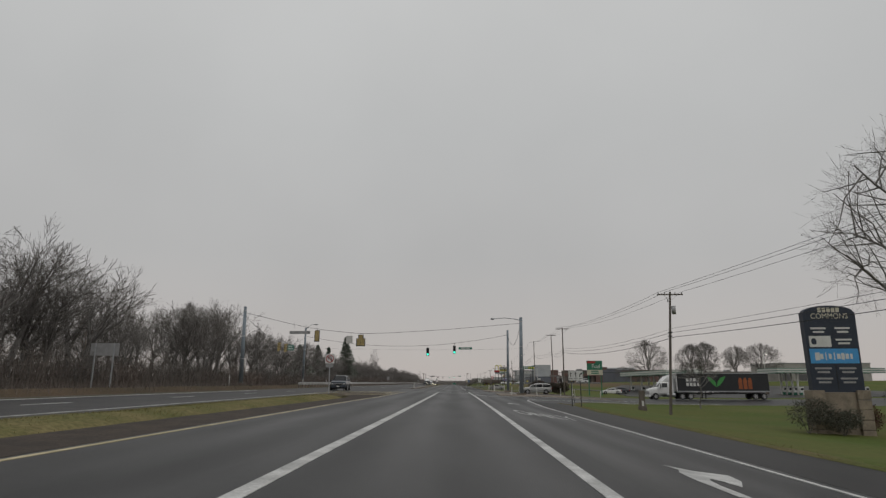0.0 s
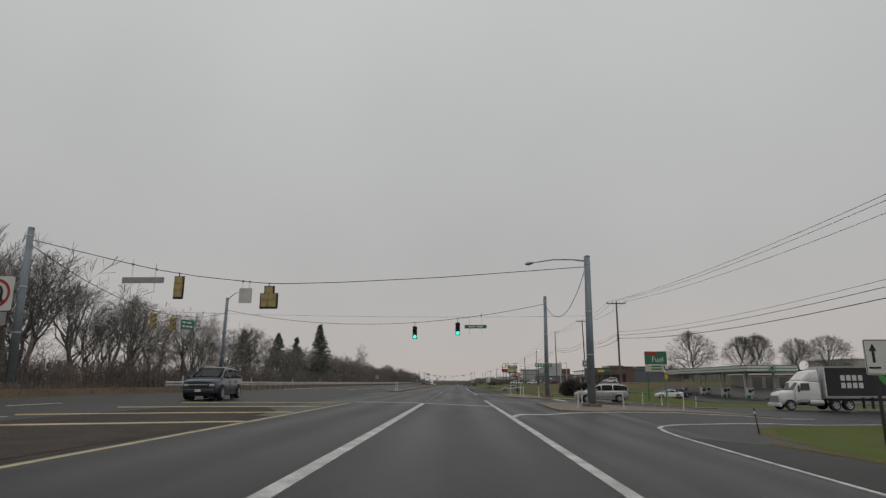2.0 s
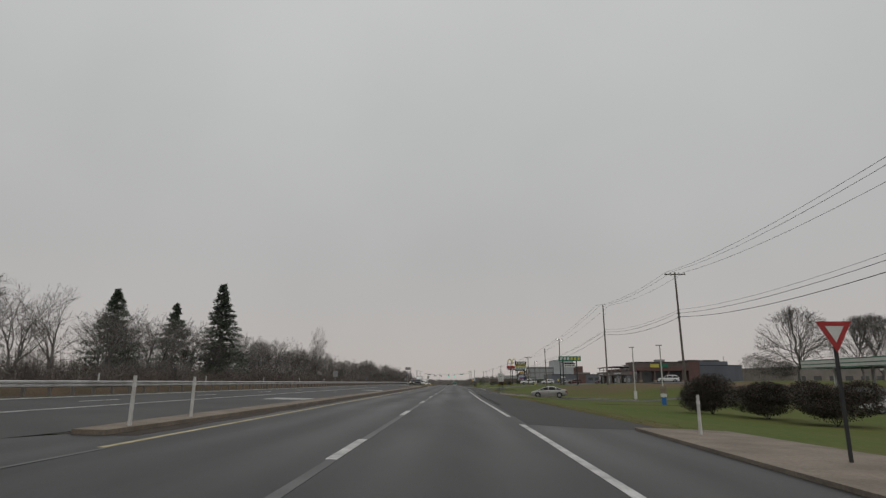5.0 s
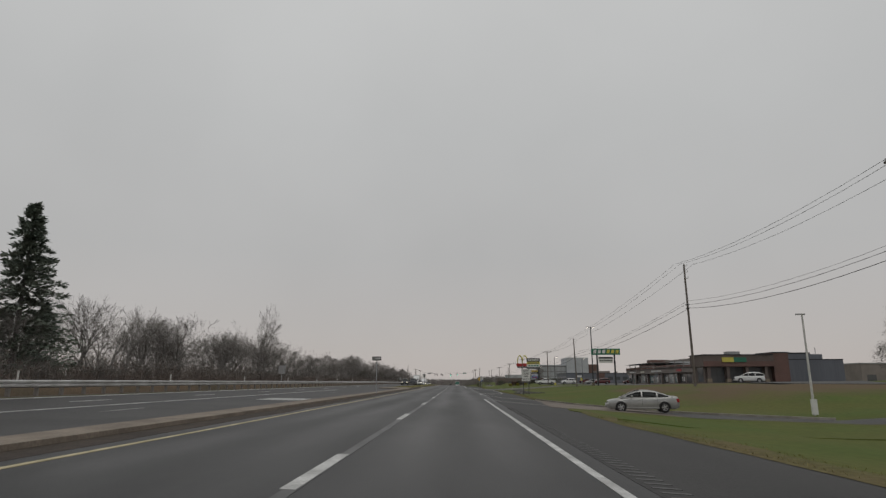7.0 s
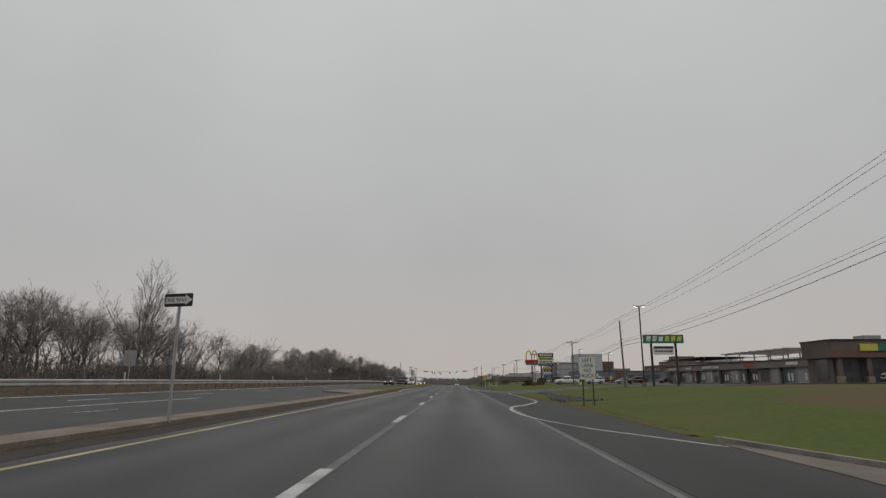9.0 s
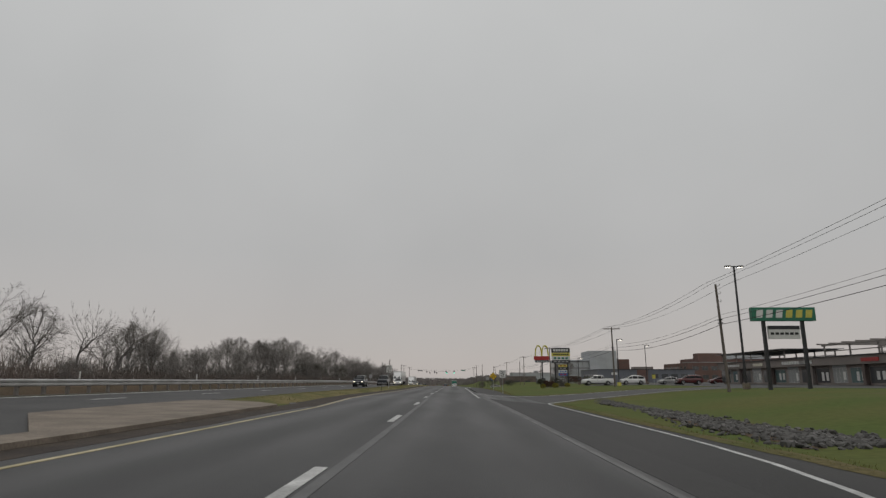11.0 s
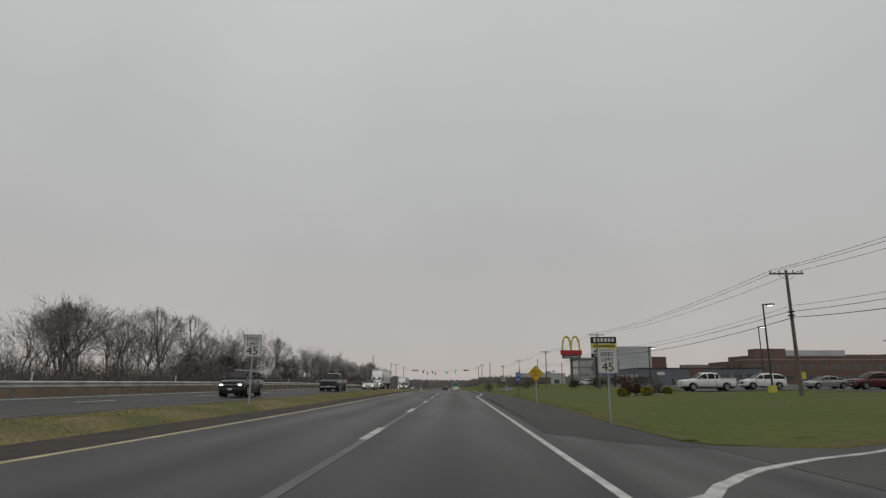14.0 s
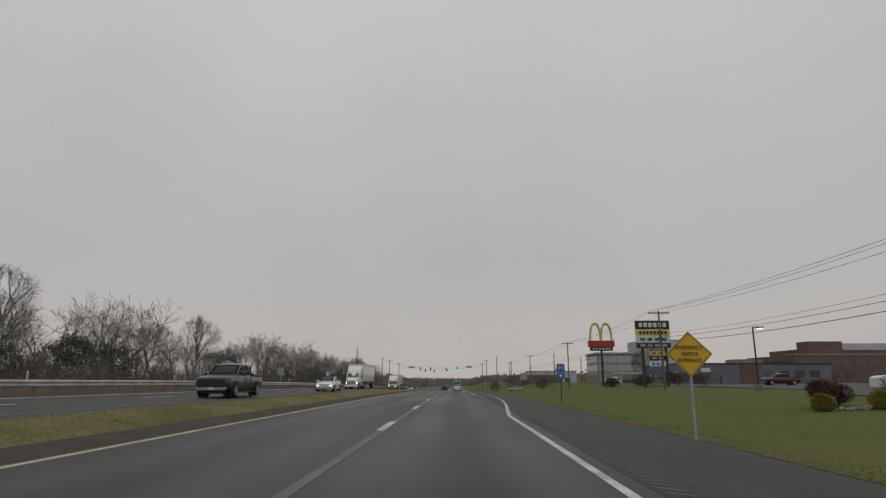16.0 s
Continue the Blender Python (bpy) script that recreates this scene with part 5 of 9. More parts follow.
def no_u_turn(x, y, top, size=0.9):
    z = lie(x, y) + 0.1
    ob = thing("no_u_turn_sign", x, y, z, 0, "white square no-U-turn sign with a red ring on a steel post", "road sign")
    t = top - z
    sign_post(ob, 0, -0.2, t, STEEL, 0.04)
    plate(rounded(size, size, 0.06, 0, t - size / 2), 0.008, "sign_board", SIGN_WHITE, ob)
    plate(rounded(size * 0.8, 0.3, 0.03, 0, t - size - 0.18), 0.008, "lower_board", SIGN_GREY, ob)
    bm = bmesh.new()
    zc = t - size / 2
    ring(bm, 0, zc, size * 0.42, size * 0.34, -0.013)
    part("ring", bm, SIGN_RED, ob, "red ring")
    plate([(-0.28 * size, zc + 0.22 * size), (-0.22 * size, zc + 0.28 * size), (0.28 * size, zc - 0.22 * size), (0.22 * size, zc - 0.28 * size)], 0.016, "bar", SIGN_RED, ob, "red bar")
    bm = bmesh.new()
    tube(bm, [(0.13, -0.014, zc - 0.2), (0.13, -0.014, zc + 0.06), (0.09, -0.014, zc + 0.14), (0, -0.014, zc + 0.17), (-0.09, -0.014, zc + 0.14), (-0.13, -0.014, zc + 0.06), (-0.13, -0.014, zc - 0.05)], 0.03, 6)
    part("arrow", bm, SIGN_BLACK, ob, "black bent arrow")


no_u_turn(-10.4, 50.7, 3.4, 0.78)


def lane_arrows_sign(x, y):
    z = lie(x, y)
    ob = thing("lane_use_sign", x, y, z, -3, "wide white lane-use sign with black arrows on two dark posts", "road sign")
    t = 2.06 - z
    for dx in (-0.38, 0.38):
        sign_post(ob, dx, -0.2, t, DARK_STEEL, 0.035)
    bordered_board(ob, 1.24, 0.84, t - 0.42, SIGN_WHITE, SIGN_BLACK)
    for dx in (-0.41, 0.0):
        plate([(dx - 0.03, t - 0.55), (dx + 0.03, t - 0.55), (dx + 0.03, t - 0.28), (dx + 0.09, t - 0.28), (dx, t - 0.10), (dx - 0.09, t - 0.28), (dx - 0.03, t - 0.28)], 0.014, "arrow", SIGN_BLACK, ob)
    plate([(0.32, t - 0.55), (0.38, t - 0.55), (0.38, t - 0.37), (0.46, t - 0.29), (0.46, t - 0.37), (0.57, t - 0.25), (0.46, t - 0.13), (0.46, t - 0.21), (0.36, t - 0.28), (0.32, t - 0.34)], 0.014, "arrow", SIGN_BLACK, ob)
    for dx in (-0.41, 0.0, 0.42):
        plate(rounded(0.27, 0.04, 0.01, dx, t - 0.67), 0.014, "legend_bar", SIGN_BLACK, ob)


lane_arrows_sign(10.4, 52.3)


def keep_right_sign(x, y):
    z = lie(x, y)
    ob = thing("keep_right_sign", x, y, z, -6, "white black-arrow sign over a yellow diamond on a thin post", "road sign")
    t = 2.45 - z
    sign_post(ob, 0, -0.2, t, STEEL, 0.03)
    plate(rounded(0.38, 0.62, 0.04, 0, t - 0.31), 0.006, "sign_board", SIGN_WHITE, ob)
    plate([(-0.14, t - 0.1), (-0.06, t - 0.1), (-0.06, t - 0.3), (0.08, t - 0.42), (0.04, t - 0.48), (0.18, t - 0.52), (0.17, t - 0.38), (0.12, t - 0.41), (-0.14, t - 0.28)], 0.012, "arrow", SIGN_BLACK, ob)
    zc = t - 0.95
    plate([(0, zc - 0.32), (0.16, zc), (0, zc + 0.32), (-0.16, zc)], 0.006, "diamond", SIGN_YELLOW, ob, "yellow marker diamond")


keep_right_sign(16.65, 86.5)


def board_back(x, y, top):
    z = lie(x, y)
    ob = thing("road_sign", x, y, z, 6, "wide bare grey sign back on two posts before the brush", "road sign")
    t = top - z
    for dx in (-0.62, 0.62):
        sign_post(ob, dx, -0.3, t - 0.05, STEEL, 0.045, -0.04)
    plate(rounded(1.9, 0.85, 0.05, 0, t - 0.45), 0.012, "sign_board", SIGN_GREY, ob)


board_back(-24.2, 41.5, 3.75)


def delineator(x, y, h=0.9, lean=0.0, group="white posts", mat=POSTWHITE):
    z = lie(x, y) + 0.1
    ob = thing("delineator_post", x, y, z - 0.1, 0, "slim white plastic marker post", "marker post", group)
    bm = bmesh.new()
    k = 0.6 if mat is DARK_STEEL else 1.0
    tube(bm, [(0, 0, 0), (lean * 0.5, 0, h * 0.5), (lean, 0, h + 0.1)], [0.05 * k, 0.045 * k, 0.04 * k], 8)
    part("post", bm, mat, ob)
    bm = bmesh.new()
    tube(bm, [(lean * 0.85, 0, h * 0.86), (lean * 0.95, 0, h * 0.95)], 0.05, 8)
    part("reflector", bm, SIGN_WHITE, ob)


for x, y, l in ((6.8, 72.4, 0.04), (10.2, 75.5, -0.04), (15.3, 79.6, 0.05), (8.42, 79.25, 0.02), (6.5, 97.8, 0), (6.8, 103.4, 0.02), (8.1, 98.6, 0), (6.3, 110, 0), (15.5, 89.4, 0.03), (18.2, 92.7, -0.04), (23.4, 98.5, 0.05)):
    delineator(x, y, 0.95, l)
delineator(12.4, 63.4, 0.95, -0.12, mat=DARK_STEEL)
delineator(-23.5, 63.5, 1.0, 0.0)
for x, y in ((-7.0, 107.2), (-7.1, 110.5)):
    delineator(x, y, 1.05, 0.02)


def edge_post():
    x, y = -6.9, 261.2
    z = lie(x, y) + 0.1
    ob = thing("marker_post", x, y, z, 0, "thin dark steel post with an edge-on marker in the median", "marker post")
    bm = bmesh.new()
    tube(bm, [(0, 0, -0.15), (0.06, 0, 2.8 - z)], 0.022, 8)
    part("post", bm, DARK_STEEL, ob)
    bm = bmesh.new()
    box(bm, 0.03, -0.06, 2.1 - z, 0.045, 0.06, 2.8 - z)
    part("marker_plate", bm, SIGN_GREY, ob)


edge_post()


def small_board(x, y, top, w, h, name, label, mat, post=STEEL, turn=0):
    z = lie(x, y)
    ob = thing(name, x, y, z, turn, label, "road sign")
    sign_post(ob, 0, -0.2, top - z, post)
    plate(rounded(w, h, 0.03, 0, top - z - h / 2), 0.01, "sign_board", mat, ob)
    return ob


small_board(-22.6, 209.6, 3.1, 0.9, 1.05, "road_sign", "bare grey back of a sign behind the guardrail", SIGN_GREY)
small_board(-20.9, 356, 2.6, 0.8, 0.9, "road_sign", "bare grey back of a sign behind the guardrail", SIGN_GREY)


def yield_sign(x, y, top, w):
    z = lie(x, y)
    ob = thing("yield_sign", x, y, z, 0, "white triangular give-way sign with red border on a dark post", "road sign")
    t = top - z
    sign_post(ob, 0, -0.2, t - 0.05, DARK_STEEL)
    h = w * 0.87
    plate([(-w / 2, t), (0, t - h), (w / 2, t)], 0.006, "sign_board", SIGN_RED, ob)
    k = 0.52
    plate([(-w / 2 * k, t - h * 0.15), (0, t - h * 0.15 - h * k), (w / 2 * k, t - h * 0.15)], 0.012, "sign_face", SIGN_WHITE, ob, "white centre of the sign")


yield_sign(6.6, 104.5, 2.07, 0.62)
small_board(38.5, 321, 2.2, 0.6, 0.75, "notice_board", "yellow and white notice board beside parked cars", PRINT_YELLOW)
small_board(9.0, 366, 2.1, 0.9, 0.9, "road_sign", "grey route sign on a dark post", SIGN_GREY, DARK_STEEL)


# ---- guardrail ----
def guardrail(y0, y1, x):
    ob = thing("guardrail", x, y0, 0, 0, "long weathered steel guardrail on timber posts", "guardrail")
    prof = ((0, 0.42), (-0.07, 0.46), (-0.07, 0.52), (0, 0.57), (0, 0.60), (-0.07, 0.65), (-0.07, 0.71), (0, 0.75))
    ys = steps(y0, y1, 4.0)
    verts, faces = [], []
    for y in ys:
        z = lie(x, y)
        verts += [(-px, y - y0, z + pz) for px, pz in prof]
    w = len(prof)
    for i in range(len(ys) - 1):
        for k in range(w - 1):
            faces.append((i * w + k, i * w + k + 1, (i + 1) * w + k + 1, (i + 1) * w + k))
    me = bpy.data.meshes.new("rail")
    me.from_pydata(verts, [], faces)
    rail = link_mesh("rail", me, RAIL_M, ob, "corrugated steel rail")
    mod = rail.modifiers.new("sheet", "SOLIDIFY")
    mod.thickness = 0.012
    pm = None
    for i, y in enumerate(steps(y0 + 1, min(y1, 420), 1.9)):
        if pm is None:
            bm = bmesh.new()
            box(bm, -0.18, -0.08, -0.3, -0.02, 0.08, 0.72, 0.01)
            first = part("rail_post", bm, GREY_POST, ob)
            pm = first.data
        else:
            first = new("rail_post", pm)
            first.parent = ob
        first.location = (0, y - y0, lie(x, y))
    for y in steps(y0 + 3, 420, 15.2):
        bm = bmesh.new()
        z = lie(x, y)
        box(bm, -0.14, y - y0 - 0.02, z + 0.6, -0.06, y - y0 + 0.02, z + 1.18, 0.008)
        part("reflector_post", bm, POSTWHITE, ob, "white reflector post")


guardrail(80, 760, -20.5)


# ---- trees and brush ----
def grow(rng, height, spread, levels, crown_from=0.25, twist=0.35, stems=1):
    """Bare tree: list of (points, radii, level)."""
    out = []
    kids_at = (9, 6, 5, 4)

    def limb(p, d, length, r, lev):
        n = (5, 4, 3, 2, 1)[lev]
        pts, rad = [p.copy()], [r]
        q, dd = p.copy(), d.copy()
        for i in range(n):
            dd = (dd + Vector((rng.uniform(-1, 1), rng.uniform(-1, 1), rng.uniform(-0.4, 0.6))) * twist * (0.35 if lev == 0 else 0.7)).normalized()
            q = q + dd * (length / n)
            pts.append(q.copy())
            rad.append(r * (1 - 0.75 * (i + 1) / n))
        out.append((pts, rad, lev))
        if lev >= levels:
            return
        kids = kids_at[lev]
        low = crown_from if lev == 0 else 0.18
        for k in range(kids):
            f = low + (1 - low) * (k + rng.random()) / kids
            i = min(int(f * n), n - 1)
            at = pts[i].lerp(pts[i + 1], f * n - i)
            base = (pts[i + 1] - pts[i]).normalized()
            a = rng.uniform(0, math.tau) if lev else k * 2.4 + rng.uniform(-.5, .5)
            side = Vector((math.cos(a), math.sin(a), rng.uniform(-.3, .3)))
            side = (side - base * side.dot(base)).normalized()
            turn_ = rng.uniform(0.55, 1.05) * spread
            nd = (base * math.cos(turn_) + side * math.sin(turn_) + Vector((0, 0, 0.12))).normalized()
            limb(at, nd, length * (0.66 - 0.30 * f if lev == 0 else 0.60 - 0.2 * f) * rng.uniform(0.75, 1.25), max(0.004, rad[i] * (0.58, 0.55, 0.6, 0.6)[lev]), lev + 1)

    for s in range(stems):
        a = rng.uniform(0, math.tau)
        lean = 0.0 if stems == 1 else rng.uniform(0.15, 0.45)
        limb(Vector((0.3 * math.cos(a) * (stems > 1), 0.3 * math.sin(a) * (stems > 1), -0.2)), Vector((lean * math.cos(a), lean * math.sin(a), 1)).normalized(), height * (0.86 if stems == 1 else rng.uniform(0.6, 0.9)), height * (0.018 if stems == 1 else 0.010), 0)
    return out


def grow_round(rng, height, width, low=0.22, dense=1.0):
    """Bare tree whose limbs fan out to fill a rounded crown."""
    out = []
    mid, up = height * (0.5 + low * 0.4), height * (0.5 - low * 0.4)

    def shell(a, e, k):
        return Vector((math.cos(a) * math.cos(e) * width * k, math.sin(a) * math.cos(e) * width * k, mid + math.sin(e) * up * k))

    def run(p, q, r, n, lev, sag):
        side = Vector((rng.uniform(-1, 1), rng.uniform(-1, 1), rng.uniform(-.3, 1))) * (q - p).length * sag
        pts = []
        for i in range(n + 1):
            f = i / n
            w = Vector((rng.uniform(-1, 1), rng.uniform(-1, 1), rng.uniform(-1, 1))) * (q - p).length * 0.05 * (0 < i < n)
            pts.append(p.lerp(q, f) + side * 4 * f * (1 - f) * 0.5 + w)
        out.append((pts, [r * (1 - 0.72 * i / n) for i in range(n + 1)], lev))
        return pts

    top = Vector((rng.uniform(-.3, .3), rng.uniform(-.3, .3), height * rng.uniform(0.62, 0.75)))
    trunk = run(Vector((0, 0, -0.2)), top, height * 0.020, 6, 0, 0.05)
    for k in range(round(10 * dense)):
        a, e = k * 2.4 + rng.uniform(-.4, .4), rng.uniform(-0.25, 1.35)
        f = low + (0.9 - low) * (0.15 + 0.85 * rng.random()) * (0.5 + 0.5 * max(0, e))
        i = min(int(f * 6), 5)
        base = trunk[i].lerp(trunk[i + 1], f * 6 - i)
        limb = run(base, shell(a, e, rng.uniform(0.72, 0.98)), height * 0.0085, 5, 1, 0.12)
        for m in range(round(9 * dense)):
            j = 1 + min(3, int(rng.random() * 4))
            a2, e2 = a + rng.gauss(0, 0.42), max(-0.5, min(1.5, e + rng.gauss(0, 0.36)))
            b = run(limb[j].lerp(limb[j + 1], rng.random()), shell(a2, e2, rng.uniform(0.78, 1.05)), height * 0.0035, 3, 2, 0.12)
            for n_ in range(6):
                j2 = rng.randrange(1, 3)
                at = b[j2].lerp(b[j2 + 1], rng.random())
                a3, e3 = a2 + rng.gauss(0, 0.22), max(-0.6, min(1.5, e2 + rng.gauss(0, 0.2)))
                c = run(at, at.lerp(shell(a3, e3, rng.uniform(0.9, 1.1)), rng.uniform(0.5, 1.0)), 0.012, 2, 3, 0.1)
                for _ in range(3):
                    d = (c[2] - c[0]).normalized() + Vector((rng.uniform(-1, 1), rng.uniform(-1, 1), rng.uniform(-.5, .9))) * 0.8
                    at = c[1].lerp(c[2], rng.random())
                    run(at, at + d.normalized() * height * rng.uniform(0.03, 0.075), 0.008, 1, 4, 0.0)
    return out


def grow_fork(rng, height, stems=1, spread=1.0, bare=0.3):
    """Wild bare tree: winding stems that fork again and again into an open crown."""
    out = []
    part_of = (bare + 0.08, 0.30, 0.24, 0.17, 0.085)

    def limb(p, d, r, lev):
        length = height * part_of[lev] * rng.uniform(0.75, 1.25)
        n = (5, 5, 4, 3, 1)[lev]
        swing = Vector((rng.uniform(-1, 1), rng.uniform(-1, 1), 0)) * (0.10, 0.17, 0.20, 0.2, 0)[lev]
        pts, rad, q, dd = [p.copy()], [r], p.copy(), d.copy()
        for i in range(n):
            if i == n // 2:
                swing = -swing * rng.uniform(0.3, 1.1)
            dd = (dd + swing + Vector((rng.uniform(-1, 1), rng.uniform(-1, 1), rng.uniform(-0.5, 0.7))) * 0.13 + Vector((0, 0, 0.05))).normalized()
            q = q + dd * (length / n)
            pts.append(q.copy())
            rad.append(r * (1 - 0.40 * (i + 1) / n))
        out.append((pts, rad, lev))
        if lev == 4:
            return

        def child(at, base, lo, hi, k):
            a = rng.uniform(0, math.tau)
            side = Vector((math.cos(a), math.sin(a), rng.uniform(-0.2, 0.3)))
            side = (side - base * side.dot(base)).normalized()
            w = rng.uniform(lo, hi) * spread
            limb(at, (base * math.cos(w) + side * math.sin(w)).normalized(), k, lev + 1)

        for _ in range((rng.choice((2, 3)), 2, 2, 3)[lev]):
            child(pts[-1], dd, 0.2, 0.62, rad[-1] * (0.78, 0.72, 0.66, 0.6)[lev])
        for _ in range((1, 2, 3, 3)[lev]):
            f = rng.uniform(0.3, 0.95)
            i = min(int(f * n), n - 1)
            child(pts[i].lerp(pts[i + 1], f * n - i), (pts[i + 1] - pts[i]).normalized(), 0.5, 1.1, rad[i] * 0.5)

    for k in range(stems):
        a = k * math.tau / stems + rng.uniform(-0.5, 0.5)
        lean = rng.uniform(0.02, 0.14) if stems == 1 else rng.uniform(0.18, 0.42)
        off = 0.0 if stems == 1 else 0.25
        limb(Vector((off * math.cos(a), off * math.sin(a), -0.2)), Vector((lean * math.cos(a), lean * math.sin(a), 1)).normalized(), height * (0.022 if stems == 1 else 0.0175), 0)
    top = max(p.z for pts, _, _ in out for p in pts)
    for pts, _, _ in out:
        for p in pts:
            p.z *= height / top if p.z > 0 else 1
    return out


def strip_mesh(name, runs, fat=1.0):
    """Limbs as tubes, twigs as narrow ribbons."""
    verts, faces = [], []
    for pts, rad, lev in runs:
        start = len(verts)
        sides = (7, 5, 3, 2, 2)[lev]
        for i, p in enumerate(pts):
            d = (pts[min(i + 1, len(pts) - 1)] - pts[max(i - 1, 0)]).normalized()
            u = d.cross(Vector((0, 0, 1)) if abs(d.z) < 0.9 else Vector((1, 0, 0))).normalized()
            v = d.cross(u)
            turn_ = start * 0.7
            for k in range(sides):
                a = k * math.tau / sides + turn_
                verts.append(p + max(rad[i], fat * (0.007 if lev > 2 else 0.012)) * (math.cos(a) * u + math.sin(a) * v))
        for i in range(len(pts) - 1):
            for k in range(sides if sides > 2 else 1):
                a, b = start + i * sides, start + (i + 1) * sides
                faces.append((a + k, a + (k + 1) % sides, b + (k + 1) % sides, b + k))
    me = bpy.data.meshes.new(name)
    me.from_pydata(verts, [], faces)
    return me


def bare_tree(seed, height, spread=0.8, levels=4, crown_from=0.25, stems=1, bark=BARK, label="", category="tree", group="", name="bare_tree", twist=0.35, fat=1.0, round_crown=False, fork=False):
    rng = random.Random(seed)
    runs = grow_round(rng, height, height * spread, crown_from, 1.45 if height > 12 else 1.0) if round_crown else grow_fork(rng, height, stems, spread, crown_from) if fork else grow(rng, height, spread, levels, crown_from, twist, stems)
    ob = thing(name, 0, 0, 0, 0, label, category, group)
    link_mesh("trunk", strip_mesh("trunk", [r for r in runs if r[2] <= 1]), bark, ob)
    link_mesh("crown", strip_mesh("crown", [r for r in runs if r[2] > 1], fat), TWIG, ob)
    return ob


def set_tree(ob, x, y, turn, size=1.0, sink=0.0, tall=1.0):
    ob.matrix_basis = pose(x, y, lie(x, y) - sink, 0, 0, turn) @ Matrix.Diagonal((size, size, size * tall, 1))


FOREST = "bare wood beside the road"
WOOD_LABEL = "bare grey-brown deciduous tree at the edge of the wood"
forest_kinds = [bare_tree(11 + k, 10.0, (0.9, 0.95, 0.8, 0.9, 1.05, 0.7, 0.85, 0.85)[k], 4, (0.36, 0.30, 0.44, 0.28, 0.34, 0.42, 0.30, 0.34)[k], (1, 2, 1, 3, 1, 1, 3, 2)[k], BARK, WOOD_LABEL, "tree", FOREST, fat=1.5, fork=True) for k in range(8)]
forest_kinds += [bare_tree(21 + k, 10.0, (0.36, 0.42)[k], 4, (0.2, 0.15)[k], 1, BARK, WOOD_LABEL, "tree", FOREST, fat=1.2, round_crown=True) for k in range(2)]
thicket_kinds = [bare_tree(31 + k, 10.0, 0.75, 3, 0.1, 6, BARK, "many-stemmed bare shrub in the roadside thicket", "shrub", "roadside thicket", "bare_shrub", 0.5) for k in range(3)]
rng = random.Random(5)


def wood_height(y):
    return lerp_table(((-30, 15), (20, 12.3), (44, 11.4), (58, 8.8), (70, 9.8), (79, 11.4), (95, 11.5), (99, 9.2), (113, 9.8), (122, 9.0), (135, 8.8), (165, 8.4), (177, 10.2), (183, 8.8), (188, 7.2), (194, 7.8), (201, 8.2), (214, 8.3), (222, 8.0), (228, 7.6), (236, 7.6), (248, 6.7), (262, 6.3), (280, 6.2), (293, 7.0), (302, 7.6), (314, 8.2), (340, 8.4), (370, 8.4), (420, 9), (520, 9.5), (900, 10)), y)


used = set()
spots = []
y = -12.0
while y < 520:
    near = y < 340
    spots.append((rng.uniform(-33, -28.5), y + rng.uniform(-1, 1)))
    if rng.random() < (0.9 if y < 70 else 0.8 if y < 125 else 0.55):
        spots.append((rng.uniform(-41, -34), y + rng.uniform(-2, 2)))
    if rng.random() < (0.6 if y < 125 else 0.3):
        spots.append((rng.uniform(-56, -43), y + rng.uniform(-2, 2)))
    if y < 64 or (194 < y < 222 and rng.random() < 0.5):
        spots.append((rng.uniform(-35, -28.5), y + rng.uniform(0, 2)))
        if y > 64 or rng.random() < 0.4:
            spots.append((rng.uniform(-48, -36), y + rng.uniform(0, 2)))
    y += rng.uniform(2.6, 4.6) if near else rng.uniform(5, 9)
for i, (x, y) in enumerate(spots):
    h = wood_height(y) * (rng.choice((0.72, 0.82, 0.9, 1.0)) if y < 64 or 74 < y < 97 or 194 < y < 222 or 290 < y < 420 else rng.choice((0.6, 0.72, 0.8, 0.88, 0.94, 1.0)))
    src = forest_kinds[rng.choice((0, 1, 2, 3, 4, 5, 6, 7, 3, 9) if y < 200 else (1, 3, 4, 6, 7, 6, 3, 8, 9, 1))]
    if id(src) not in used:
        used.add(id(src))
        ob = src
    else:
        ob = copy_thing(src, Matrix.Identity(4))
    wide = rng.uniform(0.85, 1.15)
    ob.matrix_basis = pose(x, y, lie(x, y) - 0.1, 0, 0, rng.uniform(0, 360)) @ Matrix.Diagonal((h / 10 * wide, h / 10 * wide, h / 10, 1))

spots, y, used = [], -12.0, set()
while y < 420:
    spots.append((rng.uniform(-31, -25.5), y))
    if rng.random() < 0.35:
        spots.append((rng.uniform(-39, -31), y + 1))
    y += rng.uniform(2.2, 4.4) if y < 330 else rng.uniform(5, 9)
for x, y in spots:
    src = thicket_kinds[rng.randrange(3)]
    ob = src if id(src) not in used else copy_thing(src, Matrix.Identity(4))
    used.add(id(src))
    h = lerp_table(((-20, 3.8), (60, 3.2), (110, 2.8), (200, 2.8), (250, 2.5), (420, 3.0)), y) * rng.uniform(0.6, 1.15)
    ob.matrix_basis = pose(x, y, lie(x, y) - 0.05, 0, 0, rng.uniform(0, 360)) @ Matrix.Diagonal((h / 8, h / 8, h / 10, 1))

